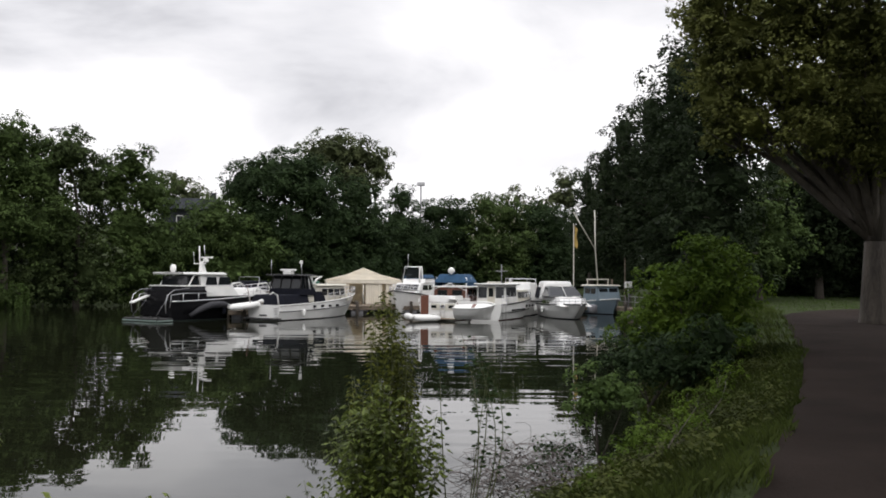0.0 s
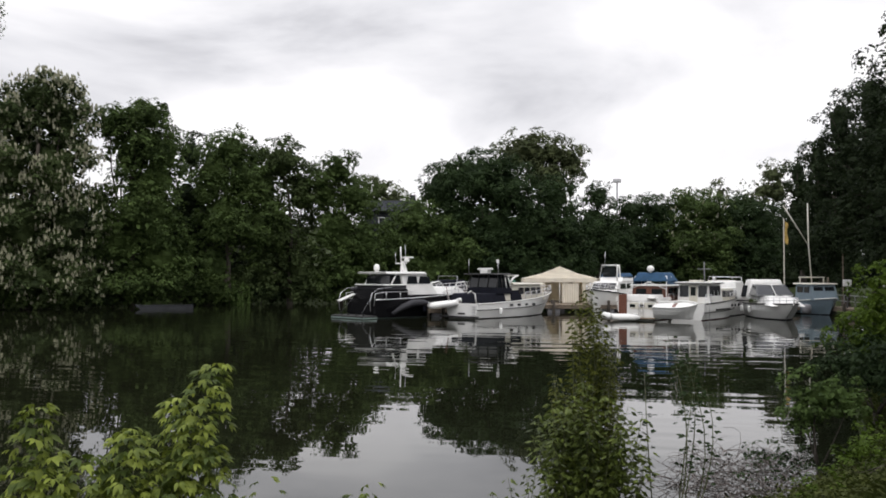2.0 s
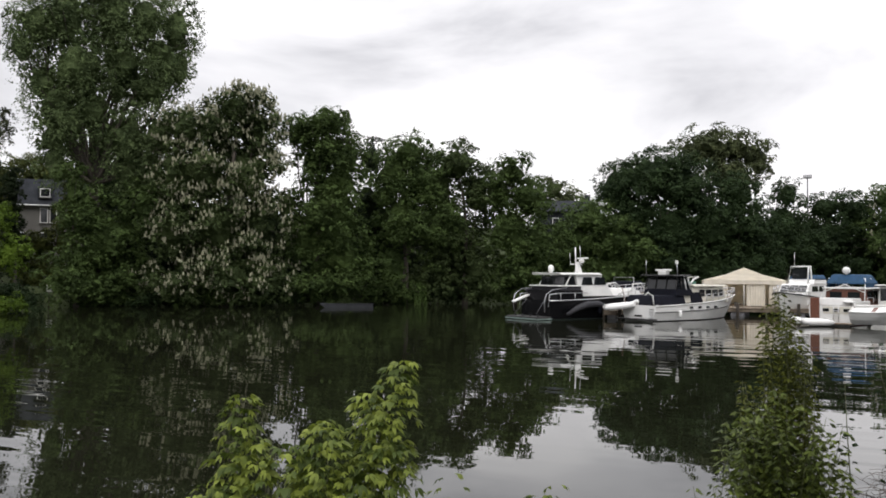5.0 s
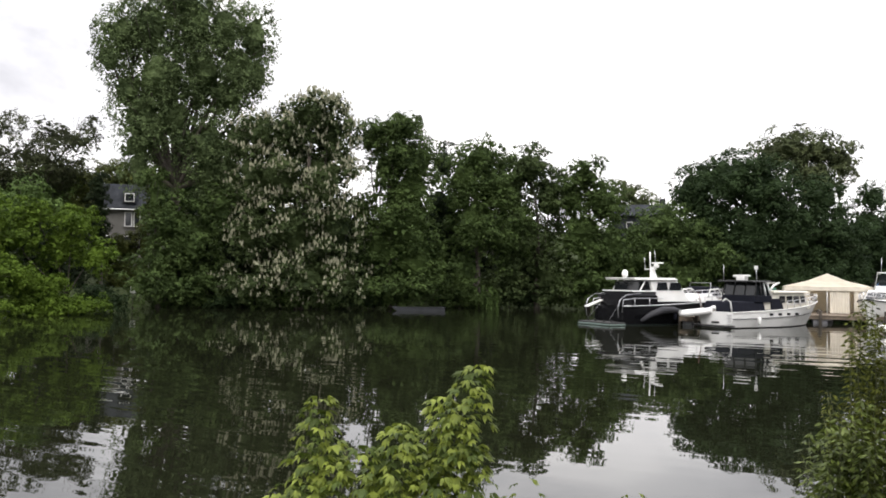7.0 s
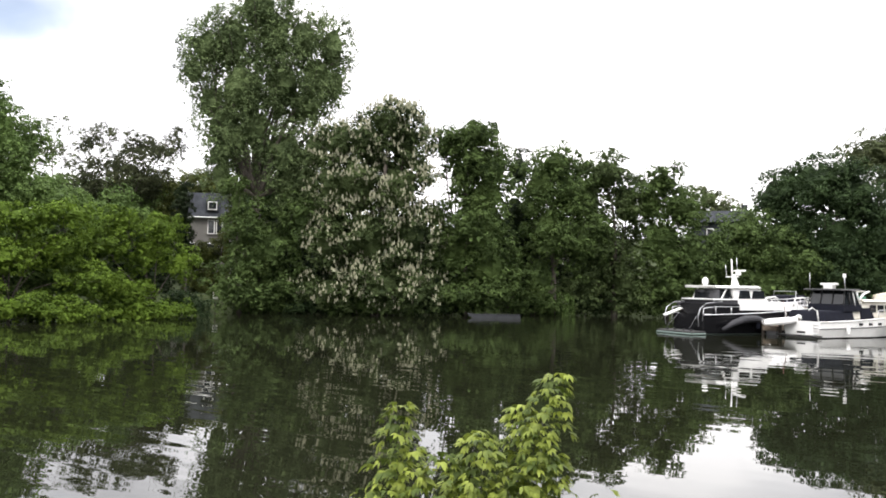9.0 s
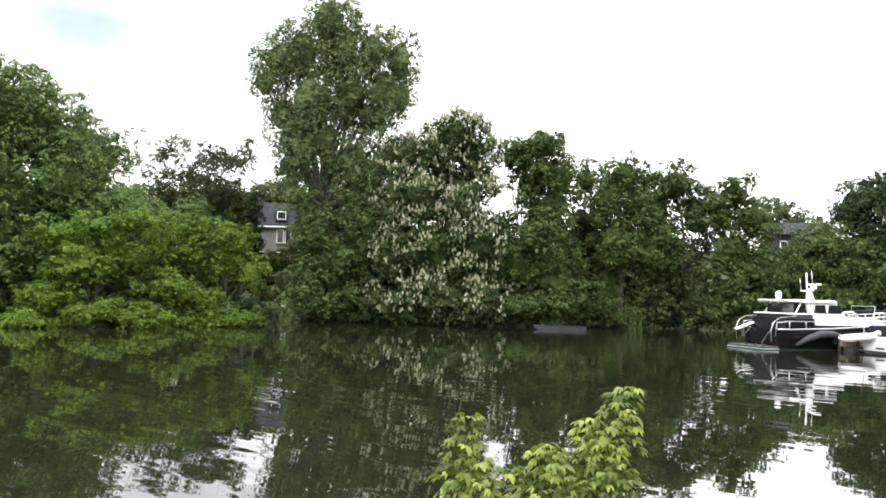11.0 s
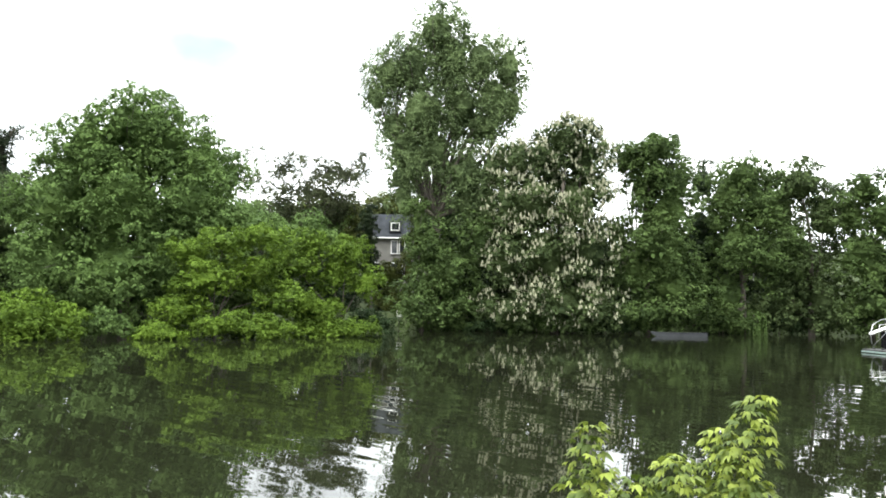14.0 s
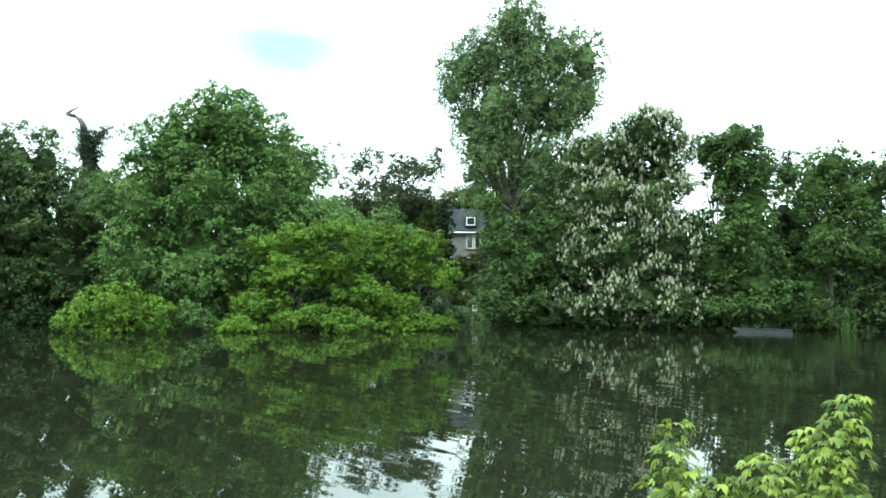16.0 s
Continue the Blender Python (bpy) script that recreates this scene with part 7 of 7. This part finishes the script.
_r = random.Random(75)
_c = polar(3.7, 7.6)
_low, _high = [], []
for _k in range(64):
    _u = _r.uniform(-1, 1)
    _low.append((_u * 0.52, _r.uniform(-0.35, 0.35), 1.98 - 0.40 * abs(_u) - _r.uniform(0, 0.55)))
for _k in range(38):
    _u = _r.uniform(-1, 1)
    _high.append((_u * 0.30 * (1 if _k > 6 else 0.4), _r.uniform(-0.2, 0.2), 2.95 - 0.75 * abs(_u) ** 0.8 - _r.uniform(0, 0.5) * (_k > 3)))
shoots("young_tree", "young tree with dense drooping green leaflets at the water", _c, _low, M_SAPLING, 75, gap=0.024, ln=0.07, reach=0.11)
shoots("young_tree", "slender olive sapling with airy upright shoots", polar(3.9, 7.9), _high, M_SAPLING_TOP, 76, gap=0.020, ln=0.05, bare=0.3, reach=0.08)
shoots("young_tree", "sparse twiggy sapling with scattered round leaves", polar(-0.9, 7.6),
       [(0.05, 0.0, 2.05), (0.22, 0.05, 1.85), (0.36, -0.05, 1.6), (0.30, 0.2, 1.75), (0.14, -0.2, 1.95), (-0.14, 0.1, 1.7)], LEAF["dark"], 77, gap=0.045, ln=0.05, slim=0.7, bare=0.4, droop=0.3, reach=0.07, bend=0.14)
shoots("young_tree", "low leafy shoots drooping over the water's edge", polar(8.2, 7.3),
       [(-0.25, 0.0, 1.15), (-0.12, 0.1, 1.25), (0.05, 0.0, 1.3), (0.15, -0.1, 1.4), (-0.35, 0.05, 0.95), (0.25, 0.1, 1.3)], M_SAPLING, 78, gap=0.025, bare=0.2, droop=1.0)


def brush_pile():
    """A tangle of dead stems lying at the water's edge."""
    rnd = random.Random(9)
    c = Vector((1.33, 13.67, 0.10))
    ob = thing("brushwood", (c.x, c.y, 0), "tangle of dead grey-brown stems lying in the shallows", "brushwood")
    paths = []
    for k in range(430):
        u, v = rnd.uniform(-1.15, 1.15), rnd.uniform(-1.3, 2.3)
        p = Vector((0.1 + u * (1 - 0.12 * abs(v)) + 0.16 * v, v, 0.01 + abs(rnd.gauss(0, 0.06))))
        d = Vector((rnd.gauss(0, 1), rnd.gauss(0, 1), rnd.gauss(0, 0.35))).normalized() * rnd.uniform(0.2, 0.7)
        path = limb(p, p + d, 0.006, 0.003, rnd, 4, 0.3)
        paths.append([(q if q.z > -0.05 else Vector((q.x, q.y, -0.05)), r) for q, r in path])
    tagged(part("stem_tangle", mesh_of("stem_tangle", *tubes(paths, 4), M_TWIG, True), None, ob), kind="stuff")
    rng = np.random.default_rng(5)
    cen = np.stack([rng.normal(0.8, 0.4, 60), rng.normal(0.6, 0.7, 60), rng.uniform(0.1, 0.5, 60)], 1)
    part("leaves", quads("leaves", leaf_cloud(cen, np.full(60, 0.12), 9, 0.07, rng), LEAF["dark"]), None, ob)


brush_pile()

# ---- young maple shoots close to the viewpoint; each leaf is a piece of its own ----
def leaf_mesh(seed, ln=0.085):
    """A leaf of three to five drooping leaflets, each folded along its rib."""
    rnd = random.Random(seed)
    v, f = [], []
    count = 3 if seed % 2 else 5
    for k in range(count):
        ang = (k - (count - 1) / 2) * (0.75 if count == 3 else 0.55) + rnd.uniform(-0.1, 0.1)
        l_ = ln * (1.0 - 0.18 * abs(k - (count - 1) / 2)) * rnd.uniform(0.9, 1.1)
        w = l_ * rnd.uniform(0.20, 0.29)
        out, side = Vector((math.cos(ang), math.sin(ang), 0)), Vector((-math.sin(ang), math.cos(ang), 0))
        start = Vector((0.018, 0, 0)) + out * 0.008
        b = len(v)
        for s, ww, z in ((0, 0.05, 0), (0.3, 0.9, -0.02), (0.6, 0.85, -0.16), (1.0, 0.0, -0.48)):
            p = start + out * l_ * s + Vector((0, 0, z * l_))
            if ww == 0:
                v.append(p)
            else:
                v += [p + side * w * ww + Vector((0, 0, 0.15 * w)), p, p - side * w * ww + Vector((0, 0, 0.15 * w))]
        f += [(b, b + 3, b + 4, b + 1), (b + 1, b + 4, b + 5, b + 2), (b + 3, b + 6, b + 7, b + 4), (b + 4, b + 7, b + 8, b + 5), (b + 6, b + 9, b + 7), (b + 7, b + 9, b + 8)]
    return mesh_of("leaf", v, f, M_SHOOT, True)


LEAVES = [leaf_mesh(k, 0.040 + 0.004 * k) for k in range(5)]


def maple_shoots(foot, tips, seed, label, leaves_per_metre=26, top_only=1.0):
    """Upright shoots from one foot; leaves in drooping whorls over their upper part."""
    rnd = random.Random(seed)
    foot = Vector(foot)
    foot.z = ground_z(foot.x, foot.y) - 0.03
    ob = thing("maple_sapling", foot, label, "sapling", "saplings on the near bank")
    for tip, spread in tips:
        t = Vector(tip) - foot
        path = limb((0, 0, 0), t, 0.008, 0.002, rnd, 10, 0.06)
        stem = part("stem", mesh_of("stem", *tubes([path[:-1]], 6), M_SHOOT_STEM, True), None, ob)
        ln = t.length
        n = int(min(top_only, ln) * leaves_per_metre)
        for k in range(n):
            s = 1 - (k / n) * min(1.0, top_only / ln)
            i = min(len(path) - 2, int(s * 10))
            p = path[i][0].lerp(path[i + 1][0], s * 10 - i)
            w = k * 2.4 + rnd.uniform(-0.5, 0.5)
            reach = spread * (0.25 + 0.75 * min(1, (k + 1) / n * 2.2)) * rnd.uniform(0.45, 1.1)
            q = p + Vector((math.cos(w), math.sin(w), 0.30)) * reach
            leaf = new("leaf", LEAVES[rnd.randrange(5)])
            leaf.parent = stem
            leaf.matrix_basis = pose(q.x, q.y, q.z, rnd.uniform(-25, 25), rnd.uniform(-10, 35), math.degrees(w) + rnd.uniform(-30, 30)) @ Matrix.Scale(rnd.uniform(0.75, 1.2), 4)
    return ob


maple_shoots((-2.14, 3.65, 2.13), [((-2.00, 3.72, 2.77), 0.13), ((-2.19, 3.68, 2.61), 0.10), ((-2.04, 3.59, 2.54), 0.14), ((-2.19, 3.62, 2.35), 0.15), ((-2.03, 3.71, 2.38), 0.15)], 31,
             "bright yellow-green young maple shoots beside the water", 200, 0.8)
maple_shoots((-2.51, 3.29, 2.16), [((-2.59, 3.24, 2.63), 0.07), ((-2.54, 3.27, 2.42), 0.10), ((-2.31, 3.49, 2.49), 0.10), ((-2.34, 3.41, 2.34), 0.13)], 32,
             "slim bright green maple shoots beside the water", 190, 0.6)
maple_shoots((-2.72, 3.13, 2.16), [((-2.72, 3.13, 2.21), 0.10), ((-2.58, 3.12, 2.24), 0.10)], 33, "low yellow-green maple shoots on the bank", 100, 0.4)
maple_shoots((-1.83, 3.91, 2.11), [((-1.85, 3.90, 2.18), 0.09), ((-1.36, 4.09, 2.16), 0.07)], 34, "low maple shoots with few leaves at the water", 40, 0.4)
maple_shoots((-2.33, 3.28, 2.26), [((-2.20, 3.36, 2.51), 0.09), ((-2.36, 3.25, 2.42), 0.10), ((-2.07, 3.44, 2.28), 0.12), ((-2.27, 3.31, 2.30), 0.14)], 35, "leafy low maple shoots on the bank", 120, 0.5)

# ---- big tree over the path, and the park behind ----
tree("park_tree", "big old tree with a forked dark trunk over the path", (-26.75, 33.0), 0.50,
     [(-18.80, 31.0, 11.56, 1.53, 1.02), (-22.14, 31.0, 11.78, 1.83, 1.22), (-25.32, 31.0, 11.21, 1.83, 1.43), (-20.31, 31.0, 10.13, 1.63, 1.02), (-17.76, 31.0, 9.44, 1.02, 0.92), (-23.09, 31.0, 9.63, 1.83, 1.12), (-26.21, 31.0, 9.11, 1.83, 1.22), (-19.79, 31.0, 8.50, 1.33, 0.92), (-17.75, 31.0, 8.17, 0.77, 0.77), (-24.02, 31.0, 7.90, 1.63, 0.82), (-27.10, 31.0, 7.42, 1.63, 1.02), (-21.82, 31.0, 13.34, 2.24, 1.22), (-25.96, 31.0, 13.41, 2.45, 1.43), (-28.93, 31.0, 10.97, 2.24, 2.24), (-17.08, 31.0, 10.45, 0.82, 0.82), (-17.0, 31.0, 12.2, 1.1, 0.9), (-17.6, 31.0, 13.2, 1.4, 1.0), (-24.2, 33.0, 8.6, 1.6, 1.1), (-27.2, 33.0, 9.6, 1.9, 1.6), (-27.4, 33.0, 7.0, 1.4, 1.0), (-23.38, 34.0, 7.3, 0.95, 0.71)],
     "park", size=0.17, spacing=0.62, per=30, seed=81, group="park trees", trunk_to=3.0, bare=3)
# wood with the shade between its trees put into the leaf colour
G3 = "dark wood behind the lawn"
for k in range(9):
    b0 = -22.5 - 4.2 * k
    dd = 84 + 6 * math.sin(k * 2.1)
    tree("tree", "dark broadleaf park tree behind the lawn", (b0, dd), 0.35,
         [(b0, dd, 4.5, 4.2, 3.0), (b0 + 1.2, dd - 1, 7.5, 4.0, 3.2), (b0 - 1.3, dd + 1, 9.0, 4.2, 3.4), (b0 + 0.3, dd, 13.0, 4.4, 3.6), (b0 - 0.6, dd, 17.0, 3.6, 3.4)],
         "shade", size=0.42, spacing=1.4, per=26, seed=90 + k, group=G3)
# unseen trees added beside the path, out of view, to shade it and the viewpoint
tree("park_tree", "unseen broad leafy tree added over the footpath to shade it", (-44, 16), 0.42,
     [(-33, 9.5, 9.6, 3.4, 2.2), (-29, 16, 11.0, 4.0, 2.4), (-28, 22.5, 13.4, 4.0, 2.4), (-46, 13, 11.0, 4.4, 3.0), (-44, 20, 13.0, 4.8, 3.4), (-40, 27, 14.0, 4.6, 3.2), (-50, 16, 15.5, 5.0, 3.2)],
     "maple", size=0.3, spacing=0.95, per=24, seed=120, group="park trees", trunk_to=5.5)
for k, (b0, dd) in enumerate(((-78, 9.5), (-120, 12.0))):
    tree("park_tree", "unseen leafy tree added beside the path to shade it", (b0, dd), 0.32,
         [(b0, dd, 9.0, 4.6, 3.0), (b0 + 8, dd - 2.0, 10.5, 3.6, 2.6), (b0 - 9, dd + 1, 11.0, 4.2, 3.0), (b0, dd, 14.0, 4.4, 3.4)],
         "maple", size=0.34, spacing=1.0, per=20, seed=121 + k, group="park trees", trunk_to=5.0)
